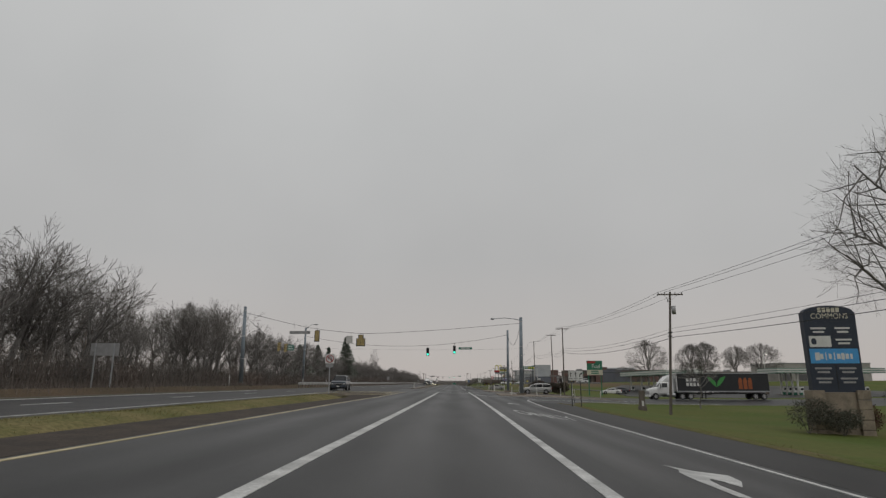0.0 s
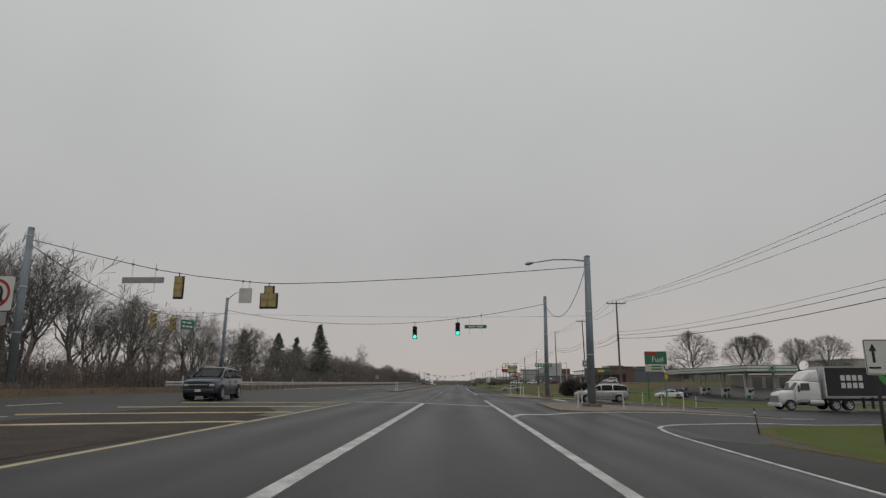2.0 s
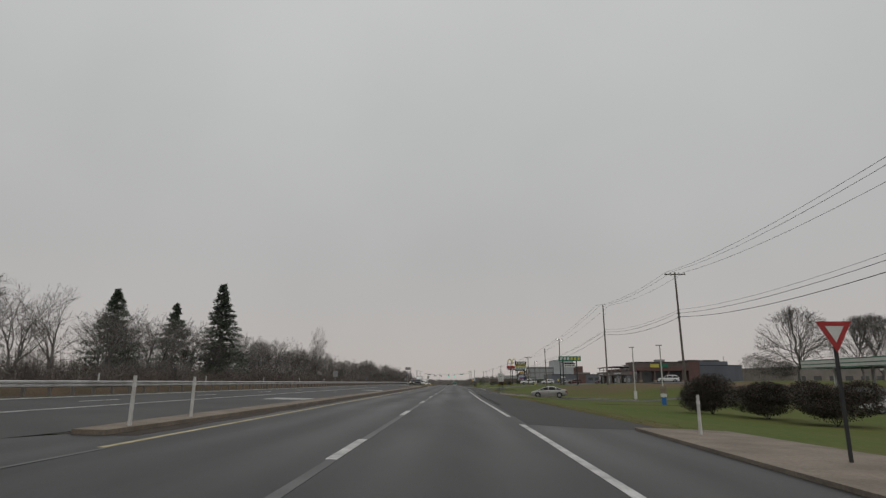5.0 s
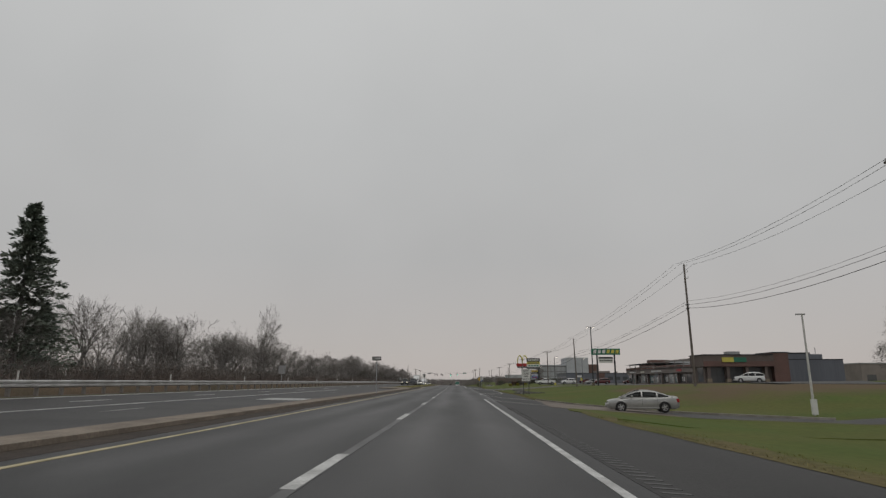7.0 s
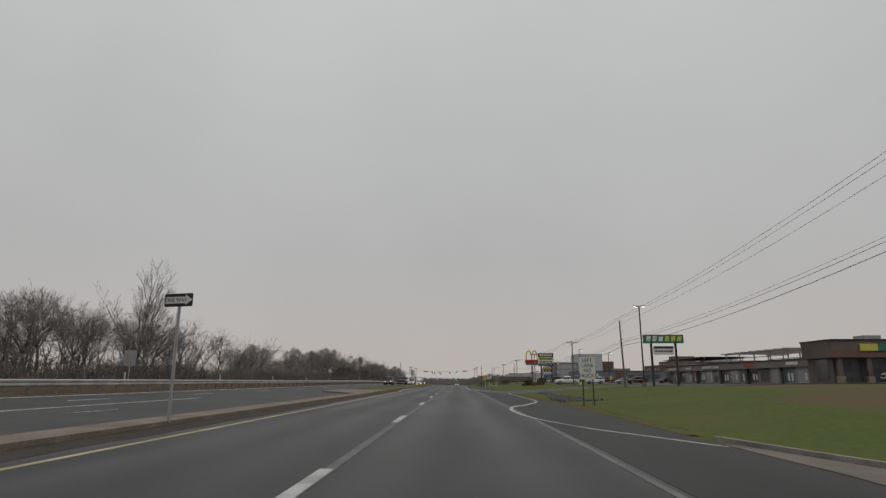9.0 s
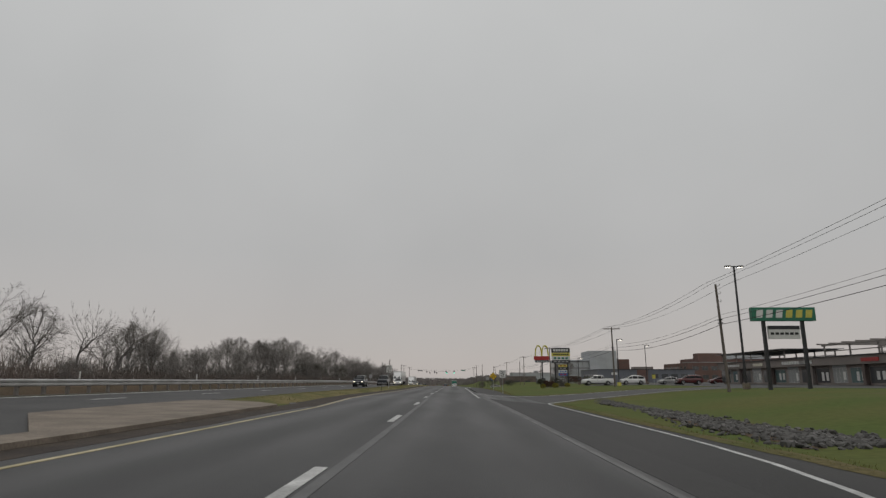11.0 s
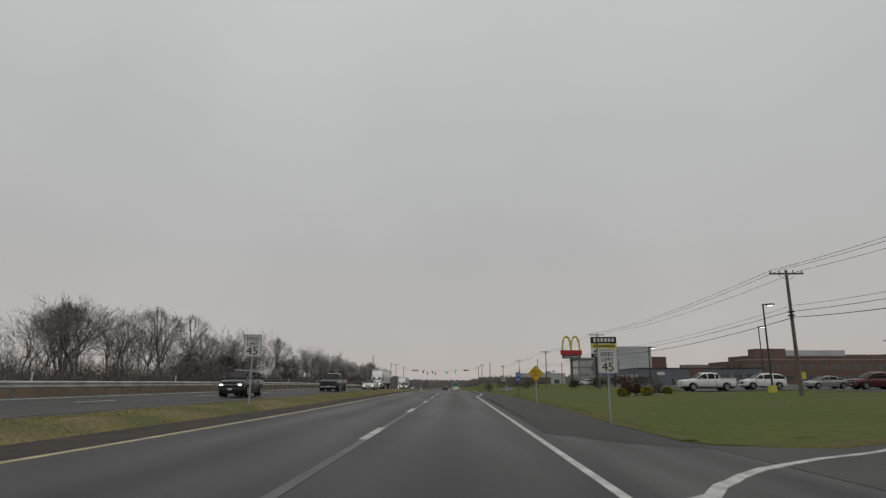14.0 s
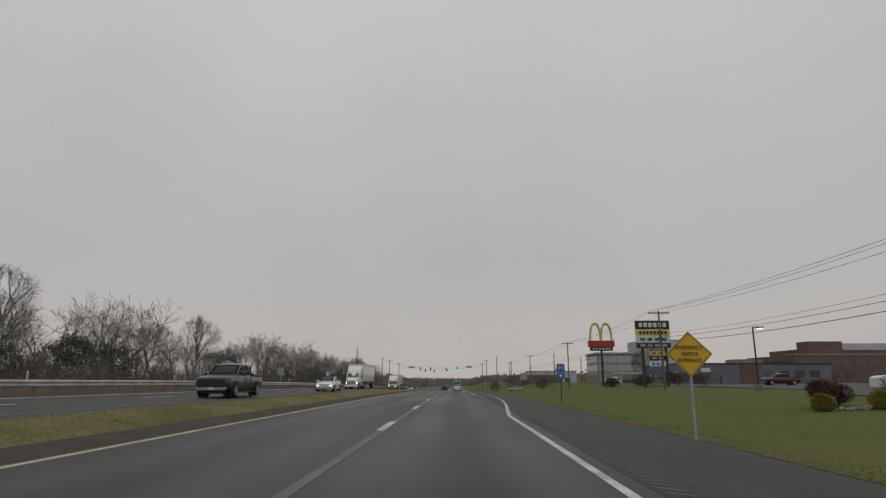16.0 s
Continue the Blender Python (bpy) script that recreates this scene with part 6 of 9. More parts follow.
# single trees that stand out
for seed, x, y, h, spread, stems, bark, label in (
    (41, -35.5, 57.0, 7.5, 0.5, 1, PALE_BARK, "pale dead leaning trunk at the edge of the wood"),
    (42, 39.6, 46.0, 24.5, 1.1, 1, BARK, "large bare shade tree with a wide spreading crown"),
    (43, 68.5, 216.0, 14.3, 0.52, 1, BARK, "large bare shade tree with a rounded crown"),
    (44, 88.0, 226.5, 13.4, 0.46, 1, BARK, "large bare shade tree with a rounded crown"),
    (45, 95.5, 232.0, 14.4, 0.38, 1, BARK, "tall bare shade tree with a narrow crown"),
    (46, 102.5, 223.0, 12.5, 0.40, 1, BARK, "large bare shade tree with a rounded crown"),
    (52, 111.0, 221.0, 13.2, 0.55, 1, BARK, "wide low bare shade tree with a rounded crown"),
    (48, 28.2, 71.0, 5.3, 1.1, 1, BARK, "small bare umbrella-shaped ornamental tree on the lawn"),
    (49, 34.4, 392.0, 6.8, 0.9, 2, BARK, "bare tree beside the sign pylon"),
    (50, -31.5, 227.0, 9.8, 0.6, 1, BARK, "tall slim bare tree standing over the brush"),
    (51, 18.7, 311.6, 1.5, 1.2, 3, BARK, "bare ornamental shrub in the planting bed"),
):
    full = seed in (42, 43, 44, 45, 46, 48, 49, 52)
    shade = seed in (43, 44, 45, 46, 52)
    t = bare_tree(seed, h, 0.42 if seed == 42 else 0.52 if full and not shade else spread, 4, 0.10 if shade else 0.62 if seed == 48 else 0.2 if full else 0.28 if stems == 1 else 0.12, stems, bark, label, fat=1.7 if shade else 2.4 if seed == 49 else 1.0, round_crown=full)
    set_tree(t, x, y, seed * 40)


def clump_mesh(rng, shape, count, size, flat=0.5):
    """Many small leaf blades: shape(rng) gives each one's place and outward way."""
    verts, faces = [], []
    for _ in range(count):
        p, out = shape(rng)
        u = Vector((rng.uniform(-1, 1), rng.uniform(-1, 1), rng.uniform(-flat, flat))).normalized()
        v = (out + Vector((rng.uniform(-.6, .6), rng.uniform(-.6, .6), rng.uniform(-.6, .6)))).normalized()
        s = size * rng.uniform(0.6, 1.4)
        n = len(verts)
        verts += [p - u * s * 0.4, p + u * s * 0.4, p + v * s * 1.2]
        faces.append((n, n + 1, n + 2))
    me = bpy.data.meshes.new("crown")
    me.from_pydata(verts, [], faces)
    return me


def conifer(seed, h, w, label):
    rg = random.Random(seed)
    ob = thing("conifer", 0, 0, 0, 0, label, "tree", "evergreens at the wood's edge")
    bm = bmesh.new()
    tube(bm, [(0, 0, -0.2), (0, 0, h * 0.95)], [h * 0.02, 0.02], 8)
    part("trunk", bm, BARK, ob)
    tiers = []
    k = 0.0
    while k < 1.0:
        for _ in range(9):
            tiers.append((k + rg.uniform(-.02, .02), rg.uniform(0, math.tau), rg.uniform(0.5, 1.35)))
        k += 0.036

    def shape(r):
        f, a, l = r.choice(tiers)
        reach = w * 1.3 * max(0.0, 1 - f) ** 1.0 * l * min(1.0, 0.8 + 1.2 * f) + 0.08
        t = r.random() ** 0.65
        p = Vector((math.cos(a) * reach * t, math.sin(a) * reach * t, h * (0.04 + 0.96 * f) - 0.16 * reach * t + r.uniform(-.15, .15)))
        p += Vector((r.uniform(-.24, .24), r.uniform(-.24, .24), r.uniform(-.12, .12))) * (h / 10) * (1 - 0.6 * f)
        return p, Vector((math.cos(a), math.sin(a), 0.1))

    link_mesh("crown", clump_mesh(rg, shape, 15000, 0.24 * h / 12), CONIFER_M, ob)
    return ob


SPRUCE = "dark green spruce with drooping ragged tiers"
for seed, x, y, h, w in ((1, -31.0, 173.0, 13.2, 3.3), (2, -35.0, 155.0, 9.8, 3.2), (3, -34.0, 133.0, 8.6, 3.6), (4, -35.0, 168.5, 10.0, 3.0), (5, -33.0, 178.5, 6.5, 2.4)):
    set_tree(conifer(seed, h, w, SPRUCE), x, y, seed * 70)


def shrub(x, y, r, h, mat, label, seed, group="", count=2600, leaf=0.09, sink=0.0, ball=False):
    rg = random.Random(seed)
    ob = thing("shrub", x, y, lie(x, y) - sink, 0, label, "shrub", group)
    bumps = [(rg.uniform(-.5, .5) * r, rg.uniform(-.5, .5) * r, rg.uniform(0.35, 0.75) * h, rg.uniform(0.45, 0.7)) for _ in range(7)] + [(0, 0, 0.5 * h, 0.85)]
    if ball:
        bumps = [(0, 0, 0.5 * h, 1.0), (0.06 * r, -0.05 * r, 0.47 * h, 0.98)]

    def shape(r_):
        bx, by, bz, k = r_.choice(bumps)
        d = Vector((r_.gauss(0, 1), r_.gauss(0, 1), r_.gauss(0, 1))).normalized()
        t = r_.uniform(0.55, 1.0)
        p = Vector((bx + d.x * r * k * t, by + d.y * r * k * t, max(0.03, bz + d.z * h * 0.5 * k * t)))
        return p, d

    bm = bmesh.new()
    for k in range(6):
        a = k * 1.05
        tube(bm, [(0, 0, -0.1), (0.4 * r * math.cos(a), 0.4 * r * math.sin(a), 0.6 * h)], [0.03, 0.01], 5)
    part("stem", bm, BARK, ob)
    link_mesh("crown", clump_mesh(rg, shape, count, leaf), mat, ob)
    return ob


for i, (x, y, r, h) in enumerate(((19.3, 140.5, 2.5, 2.9), (20.6, 135.0, 2.4, 2.6), (22.0, 130.0, 2.4, 2.6))):
    shrub(x, y, r, h, TWIG_SHRUB, "wide dark brown twiggy shrub on the lawn", 60 + i, "dark shrubs", 42000, 0.075)
BED = "clipped round golden shrub in the planting bed"
for i, (x, y, r, h) in enumerate(((15.6, 310.5, 0.50, 0.76), (17.7, 309.9, 0.56, 0.84), (20.0, 311.0, 0.49, 0.72))):
    shrub(x, y, r, h, GOLD_SHRUB, BED, 70 + i, "planting bed shrubs", 9000, 0.04, 0.0, True)
for i, (x, y, r, h) in enumerate(((16.7, 312.3, 0.75, 1.25), (17.6, 312.8, 0.7, 1.2))):
    shrub(x, y, r, h, RED_SHRUB, "dark russet twiggy shrub in the planting bed", 80 + i, "planting bed shrubs", 5500, 0.06)
for i, (x, y, r, h) in enumerate(((-29.0, 320.0, 2.6, 3.6), (-29.5, 329.0, 2.4, 4.0), (-30.0, 336.0, 2.6, 4.2), (-29.6, 360.0, 2.7, 5.4), (-30.5, 392.0, 3.0, 4.6), (-30.0, 408.0, 2.8, 4.2), (-31.0, 440.0, 3.2, 5.0), (-30.0, 470.0, 3.2, 4.8), (60.0, 214.0, 4.5, 6.0), (66.0, 218.0, 3.6, 4.6))):
    shrub(x, y, r, h, EVERGREEN_M, "dense dark evergreen bush at the edge of the wood", 120 + i, "evergreen bushes", 7000, 0.13)
for i, (x, y, r, h) in enumerate(((22.6, 40.0, 1.7, 2.4), (24.2, 39.0, 1.2, 1.6), (27.6, 41.8, 1.2, 1.9), (31.0, 42.4, 1.8, 3.4))):
    shrub(x, y, r, h, RED_SHRUB if i in (2,) else SHRUB_M, "russet twiggy shrub round the sign base" if i == 2 else "dark twiggy shrub round the sign base", 90 + i, "sign bed shrubs", 4000, 0.08)
for i, (x, y, r, h) in enumerate(((38.0, 44.0, 2.2, 5.0), (31.0, 385, 2.5, 2.2), (36.0, 384, 3, 2.4), (41, 386, 3, 2.2), (26.0, 386, 1.5, 1.8), (22, 440, 3, 2.6), (17, 474, 3.4, 5.6), (13.5, 500, 2.4, 4.0))):
    shrub(x, y, r, h, SHRUB_M if i != 2 else RED_SHRUB, "dense dark evergreen shrub" if i != 2 else "russet twiggy shrub by the sign pylon", 100 + i, "roadside shrubs", 4500, 0.12)


def brush():
    """Thicket of thin upright stems along the wood's foot."""
    rg = random.Random(9)
    verts, faces = [], []

    def stem(x, y, h, w, lean):
        z = lie(x, y) - 0.1
        n = len(verts)
        a = rg.uniform(0, math.pi)
        dx, dy = w * math.cos(a), w * math.sin(a)
        lx, ly = rg.uniform(-lean, lean), rg.uniform(-lean, lean)
        verts.extend([(x - dx, y - dy, z), (x + dx, y + dy, z), (x + lx * 0.5 + dx * .7, y + ly * 0.5 + dy * .7, z + h * .55), (x + lx * 0.5 - dx * .7, y + ly * 0.5 - dy * .7, z + h * .55), (x + lx, y + ly, z + h)])
        faces.extend([(n, n + 1, n + 2, n + 3), (n + 3, n + 2, n + 4)])

    for _ in range(26000):
        y = rg.uniform(-15, 330) if rg.random() < 0.85 else rg.uniform(330, 520)
        x = -25.2 - abs(rg.gauss(0, 3.6))
        tall = lerp_table(((-15, 3.4), (60, 3.4), (75, 2.4), (110, 2.0), (200, 2.2), (240, 1.7), (520, 1.9)), y)
        stem(x, y, tall * rg.uniform(0.35, 1.0) * (0.75 + 0.5 * abs(noise.noise((x * 0.2, y * 0.12, 0)))), rg.uniform(0.012, 0.035), 0.5)
    for _ in range(15000):
        y = rg.uniform(-15, 520)
        x = rg.uniform(-60, -30)
        stem(x, y, rg.uniform(1.5, 4.2), rg.uniform(0.02, 0.05), 0.9)
    for _ in range(120000):
        y = rg.uniform(-15, 340) if rg.random() < 0.8 else rg.uniform(340, 520)
        x = -25.0 - abs(rg.gauss(0, 4.0)) if rg.random() < 0.6 else rg.uniform(-62, -32)
        top = lerp_table(((-15, 3.2), (50, 3.0), (75, 2.2), (110, 1.9), (200, 2.2), (240, 1.6), (520, 2.0)), y) * (0.55 + 0.9 * abs(noise.noise((x * 0.15, y * 0.10, 2)))) + (0.12 * (-x - 30) if x < -30 else 0)
        z = lie(x, y) + max(0.02, top) * rg.random() ** 1.3
        n = len(verts)
        d = Vector((rg.gauss(0, 1), rg.gauss(0, 1), rg.gauss(0.5, 1))).normalized() * rg.uniform(0.25, 0.75)
        e = Vector((rg.gauss(0, 1), rg.gauss(0, 1), rg.gauss(0, 1))).normalized() * rg.uniform(0.01, 0.045)
        p = Vector((x, y, z))
        verts.extend([p - e, p + e, p + d])
        faces.append((n, n + 1, n + 2))
    for _ in range(9000):
        y = rg.uniform(-15, 79)
        x = rg.uniform(-25.4, -21.0)
        stem(x, y, rg.uniform(0.12, 0.5) * (1.6 if x < -23 else 1.0), rg.uniform(0.008, 0.02), 0.25)
    me = bpy.data.meshes.new("brush")
    me.from_pydata(verts, [], faces)
    tagged(link_mesh("brush", me, BRUSH_M), "dense reddish-brown winter thicket along the foot of the wood", "brush", "", "stuff")


brush()


def grass_tufts():
    rg = random.Random(21)
    verts, faces = [], []

    def blade(x, y, z, h):
        a = rg.uniform(0, math.tau)
        n = len(verts)
        w = 0.008 + 0.006 * rg.random()
        lx, ly = rg.uniform(-.6, .6) * h, rg.uniform(-.6, .6) * h
        verts.extend([(x - w * math.cos(a), y - w * math.sin(a), z), (x + w * math.cos(a), y + w * math.sin(a), z), (x + lx, y + ly, z + h)])
        faces.append((n, n + 1, n + 2))

    for _ in range(26000):
        y = rg.uniform(2, 44) if rg.random() < 0.40 else rg.uniform(231, 330)
        x = rg.uniform(-10.8, -7.0)
        hump = lerp_table(((-11.3, -0.03), (-10.8, 0.03), (-9.5, 0.15), (-8.2, 0.22), (-7.4, 0.11), (-6.9, -0.03)), x)
        blade(x + bow(y) + narrow(y) * (x + 11.8) / 4.9, y, lie(x, y) + hump - 0.02, rg.uniform(0.03, 0.075) * (1 + 1.2 * max(0, noise.noise((x * .6, y * .4, 7)))))
    for _ in range(22000):
        y = rg.choice((rg.uniform(4, 57), rg.uniform(112, 157), rg.uniform(188, 246), rg.uniform(272, 330)))
        x = right_edge(y) + abs(rg.gauss(0, 0.5))
        blade(x, y, lie(x, y) + 0.02, rg.uniform(0.02, 0.07))
    me = bpy.data.meshes.new("dry_grass")
    me.from_pydata(verts, [], faces)
    tagged(link_mesh("dry_grass", me, TUFT_M), "tufts of pale dry grass on median and verge", "grass", "", "stuff")


grass_tufts()


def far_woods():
    """Low tree line on the horizon, distance haze mixed into its colour."""
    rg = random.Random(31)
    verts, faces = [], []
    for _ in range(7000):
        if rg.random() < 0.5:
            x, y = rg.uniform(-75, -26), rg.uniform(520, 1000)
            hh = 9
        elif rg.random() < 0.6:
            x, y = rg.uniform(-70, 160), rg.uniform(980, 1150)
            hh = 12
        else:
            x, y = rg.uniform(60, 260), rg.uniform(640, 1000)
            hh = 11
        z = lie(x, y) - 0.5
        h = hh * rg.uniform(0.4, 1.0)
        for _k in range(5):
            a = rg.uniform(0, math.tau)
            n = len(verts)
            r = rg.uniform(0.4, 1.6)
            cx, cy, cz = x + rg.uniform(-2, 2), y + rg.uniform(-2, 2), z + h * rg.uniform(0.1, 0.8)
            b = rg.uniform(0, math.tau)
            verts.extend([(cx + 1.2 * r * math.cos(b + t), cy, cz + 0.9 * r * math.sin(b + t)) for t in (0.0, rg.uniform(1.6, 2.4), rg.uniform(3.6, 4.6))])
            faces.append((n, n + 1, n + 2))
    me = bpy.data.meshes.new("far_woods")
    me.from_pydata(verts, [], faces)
    tagged(link_mesh("far_woods", me, FAR_WOODS), "distant grey-brown winter woods along the horizon, paled by haze in their colour", "woods", "", "stuff")


far_woods()


def channel(t):
    """Middle of the stony channel, from its low end to the driveway."""
    return 9.9 + 1.6 * math.sin(1.65 * t + 0.3) + 24 * max(0, t - 0.72) ** 2, 219 + 38.5 * t


centre = [channel(k / 24) for k in range(25)]
patch("ditch_bed", [(x - 1.35 + 0.023 * (y - 219) - 0.12 * math.sin(1.9 * y), y) for x, y in centre] + [(x + 1.4 - 0.023 * (y - 219) + 0.2 * math.sin(y * 1.3), y) for x, y in centre[::-1]], 0.012, DIRT_M, "bare brown earth under the loose rocks", "ditch", cell=1.0)


def stones(name, places, mat, label):
    """Loose rough stones in one mesh: places give x, y, size, three stretches and how deep each lies."""
    rg = random.Random(77)
    bm = bmesh.new()
    bmesh.ops.create_icosphere(bm, subdivisions=1, radius=1.0)
    ball = [v.co.copy() for v in bm.verts]
    tris = [[v.index for v in f.verts] for f in bm.faces]
    bm.free()
    verts, faces = [], []
    for x, y, s, stretch, up in places:
        m = Euler((rg.uniform(-0.5, 0.5), rg.uniform(-0.5, 0.5), rg.uniform(0, 6))).to_matrix()
        at, n = Vector((x, y, lie(x, y) + up)), len(verts)
        for v in ball:
            q = Vector((v.x * stretch[0], v.y * stretch[1], v.z * stretch[2])) * s
            q += Vector((rg.uniform(-1, 1), rg.uniform(-1, 1), rg.uniform(-1, 1))) * s * 0.2
            verts.append(at + m @ q)
        faces += [[n + k for k in t] for t in tris]
    me = bpy.data.meshes.new(name)
    me.from_pydata(verts, [], faces)
    tagged(link_mesh(name, me, mat), label, "rocks", "", "stuff")


rng = random.Random(77)
places = []
for _ in range(3800):
    t = rng.random()
    x, y = channel(t)
    s = (0.045 + 0.10 * rng.random() ** 1.6) * (1.25 - 0.7 * t)
    places.append((x + rng.gauss(0, 0.74 - 0.5 * t), y + rng.gauss(0, 0.4), s, (rng.uniform(.8, 1.4), rng.uniform(.7, 1.1), rng.uniform(.4, .75)), 0.008 + s * 0.2))
stones("riprap", places, ROCK_M, "channel of loose grey rocks across the lawn")
places = []
for _ in range(150):
    s = rng.uniform(0.06, 0.15)
    places.append((18.2 + rng.gauss(0, 0.8), 310.6 + rng.gauss(0, 0.4), s, (1.2, 0.9, 0.6), s * 0.3))
stones("bed_stones", places, PALE_ROCK, "pale tan stones round the planting bed")


# ---- vehicles ----
def ring_loft(bm, stations):
    """Rings of equal length joined along the way, closed at both ends."""
    rings = [[bm.verts.new(p) for p in ring_] for ring_ in stations]
    n = len(rings[0])
    for a, b in zip(rings, rings[1:]):
        for k in range(n):
            bm.faces.new((a[k], a[(k + 1) % n], b[(k + 1) % n], b[k]))
    bm.faces.new(rings[0][::-1])
    bm.faces.new(rings[-1])
    bmesh.ops.recalc_face_normals(bm, faces=bm.faces[:])
    return bm


def hull_ring(y, w, z0, z1):
    h = z1 - z0
    half = [(0.0, z0), (0.86 * w, z0), (0.97 * w, z0 + 0.14 * h), (w, z0 + 0.42 * h), (0.985 * w, z0 + 0.70 * h), (0.95 * w, z0 + 0.90 * h), (0.86 * w, z1 - 0.015 * h), (0.5 * w, z1), (0.0, z1 + 0.02 * h)]
    return [(x, y, z) for x, z in half] + [(-x, y, z) for x, z in half[-2:0:-1]]


def smooth_table(table, v, col):
    """A smooth curve through one column of a table."""
    if v <= table[0][0]:
        return table[0][col]
    if v >= table[-1][0]:
        return table[-1][col]
    for i in range(len(table) - 1):
        a, b = table[i], table[i + 1]
        if v <= b[0]:
            p, q = table[max(i - 1, 0)], table[min(i + 2, len(table) - 1)]
            h = b[0] - a[0]
            k = (v - a[0]) / h
            ma = (b[col] - p[col]) / max(0.3, b[0] - p[0]) * h
            mb = (q[col] - a[col]) / max(0.3, q[0] - a[0]) * h
            return (2 * k ** 3 - 3 * k * k + 1) * a[col] + (k ** 3 - 2 * k * k + k) * ma + (3 * k * k - 2 * k ** 3) * b[col] + (k ** 3 - k * k) * mb


def car_body(st, axles, r):
    """Lower body skin: flanks, bonnet and boot in one, its lower edge rising over the wheels."""
    front, back = st[-1][0], st[0][0]
    ys = set(back + (front - back) * k / 44 for k in range(45))
    gap = r * 1.13
    for ay in axles:
        ys |= {ay + gap * math.cos(math.pi * k / 18) for k in range(19)}
    ys = sorted(y for y in ys if back <= y <= front)
    bm = bmesh.new()
    rings = []
    for y in ys:
        w, z0, z1 = (smooth_table(st, y, c) for c in (1, 2, 3))
        low = z0
        for ay in axles:
            if abs(y - ay) < gap:
                low = max(low, r + math.sqrt(gap * gap - (y - ay) ** 2))
        h = z1 - z0
        half = [(0.93, 0.0), (0.965, 0.10), (0.99, 0.24), (1.0, 0.42), (0.992, 0.58), (0.985, 0.70), (0.96, 0.84), (0.925, 0.93), (0.85, 0.985), (0.5, 1.0), (0.0, 1.02)]
        pts = []
        for k, (f, g) in enumerate(half):
            z = z0 + g * h
            pts.append((f * w, max(z, low + 0.004 * k) if k < 8 else z))
        rings.append([bm.verts.new((x, y, z)) for x, z in pts] + [bm.verts.new((-x, y, z)) for x, z in pts[-2::-1]])
    for a, b in zip(rings, rings[1:]):
        for k in range(len(a) - 1):
            bm.faces.new((a[k], a[k + 1], b[k + 1], b[k]))
    bm.faces.new(rings[0])
    bm.faces.new(rings[-1][::-1])
    bmesh.ops.recalc_face_normals(bm, faces=bm.faces[:])
    for f in bm.faces:
        f.smooth = len(f.verts) == 4
    return bm


def wheel(ob, x, y, r, wide, rim_mat=RIM_M):
    s = 1 if x > 0 else -1
    hub = thing("wheel", x, y, r)
    hub.parent = ob
    bm = bmesh.new()
    prof = [(0.62 * r, -wide / 2), (0.93 * r, -wide / 2), (r, -wide * 0.32), (r, wide * 0.32), (0.93 * r, wide / 2), (0.62 * r, wide / 2)]
    n = 24
    rings = [[bm.verts.new((px, pr * math.cos(k * math.tau / n), pr * math.sin(k * math.tau / n))) for pr, px in prof] for k in range(n)]
    for k in range(n):
        a, b = rings[k], rings[(k + 1) % n]
        for i in range(len(prof)):
            j = (i + 1) % len(prof)
            bm.faces.new((a[i], a[j], b[j], b[i]))
    bmesh.ops.recalc_face_normals(bm, faces=bm.faces[:])
    part("tyre", bm, RUBBER, hub, "black tyre")
    bm = bmesh.new()
    o = s * wide * 0.5
    for k in range(5):
        a = k * math.tau / 5
        d, e = Vector((0, math.cos(a), math.sin(a))), Vector((0, -math.sin(a), math.cos(a)))
        c = Vector((o, 0, 0))
        q = [c + d * 0.1 * r + e * 0.11 * r, c + d * 0.1 * r - e * 0.11 * r, c + d * 0.64 * r - e * 0.16 * r, c + d * 0.64 * r + e * 0.16 * r]
        v = [bm.verts.new(p) for p in q] + [bm.verts.new(p - Vector((s * 0.05, 0, 0))) for p in q]
        bm.faces.new(v[:4])
        for i in range(4):
            bm.faces.new((v[i], v[(i + 1) % 4], v[4 + (i + 1) % 4], v[4 + i]))
    tube(bm, [(o - s * 0.06, 0, 0), (o, 0, 0), (o + s * 0.01, 0, 0)], [0.2 * r, 0.2 * r, 0.12 * r], 12)
    nn = 24
    for k in range(nn):
        t0, t1 = k * math.tau / nn, (k + 1) * math.tau / nn
        q = [bm.verts.new((xx, rr * math.cos(t), rr * math.sin(t))) for t in (t0, t1) for xx, rr in ((o + s * 0.01, 0.66 * r), (o - s * 0.02, 0.58 * r))]
        bm.faces.new((q[0], q[1], q[3], q[2]))
    bmesh.ops.recalc_face_normals(bm, faces=bm.faces[:])
    part("rim", bm, rim_mat, hub, "spoked metal rim")
    bm = bmesh.new()
    tube(bm, [(o - s * 0.1, 0, 0), (o - s * 0.07, 0, 0)], 0.62 * r, 20)
    part("brake_disc", bm, BLACK, hub)


def quad_part(name, pts, mat, ob, label="", thick=0.012):
    bm = bmesh.new()
    v = [Vector(p) for p in pts]
    nrm = (v[1] - v[0]).cross(v[2] - v[0]).normalized()
    a = [bm.verts.new(p) for p in v]
    b = [bm.verts.new(p - nrm * thick) for p in v]
    bm.faces.new(a)
    bm.faces.new(b[::-1])
    for i in range(len(a)):
        bm.faces.new((a[i], b[i], b[(i + 1) % len(a)], a[(i + 1) % len(a)]))
    bmesh.ops.recalc_face_normals(bm, faces=bm.faces[:])
    return part(name, bm, mat, ob, label)


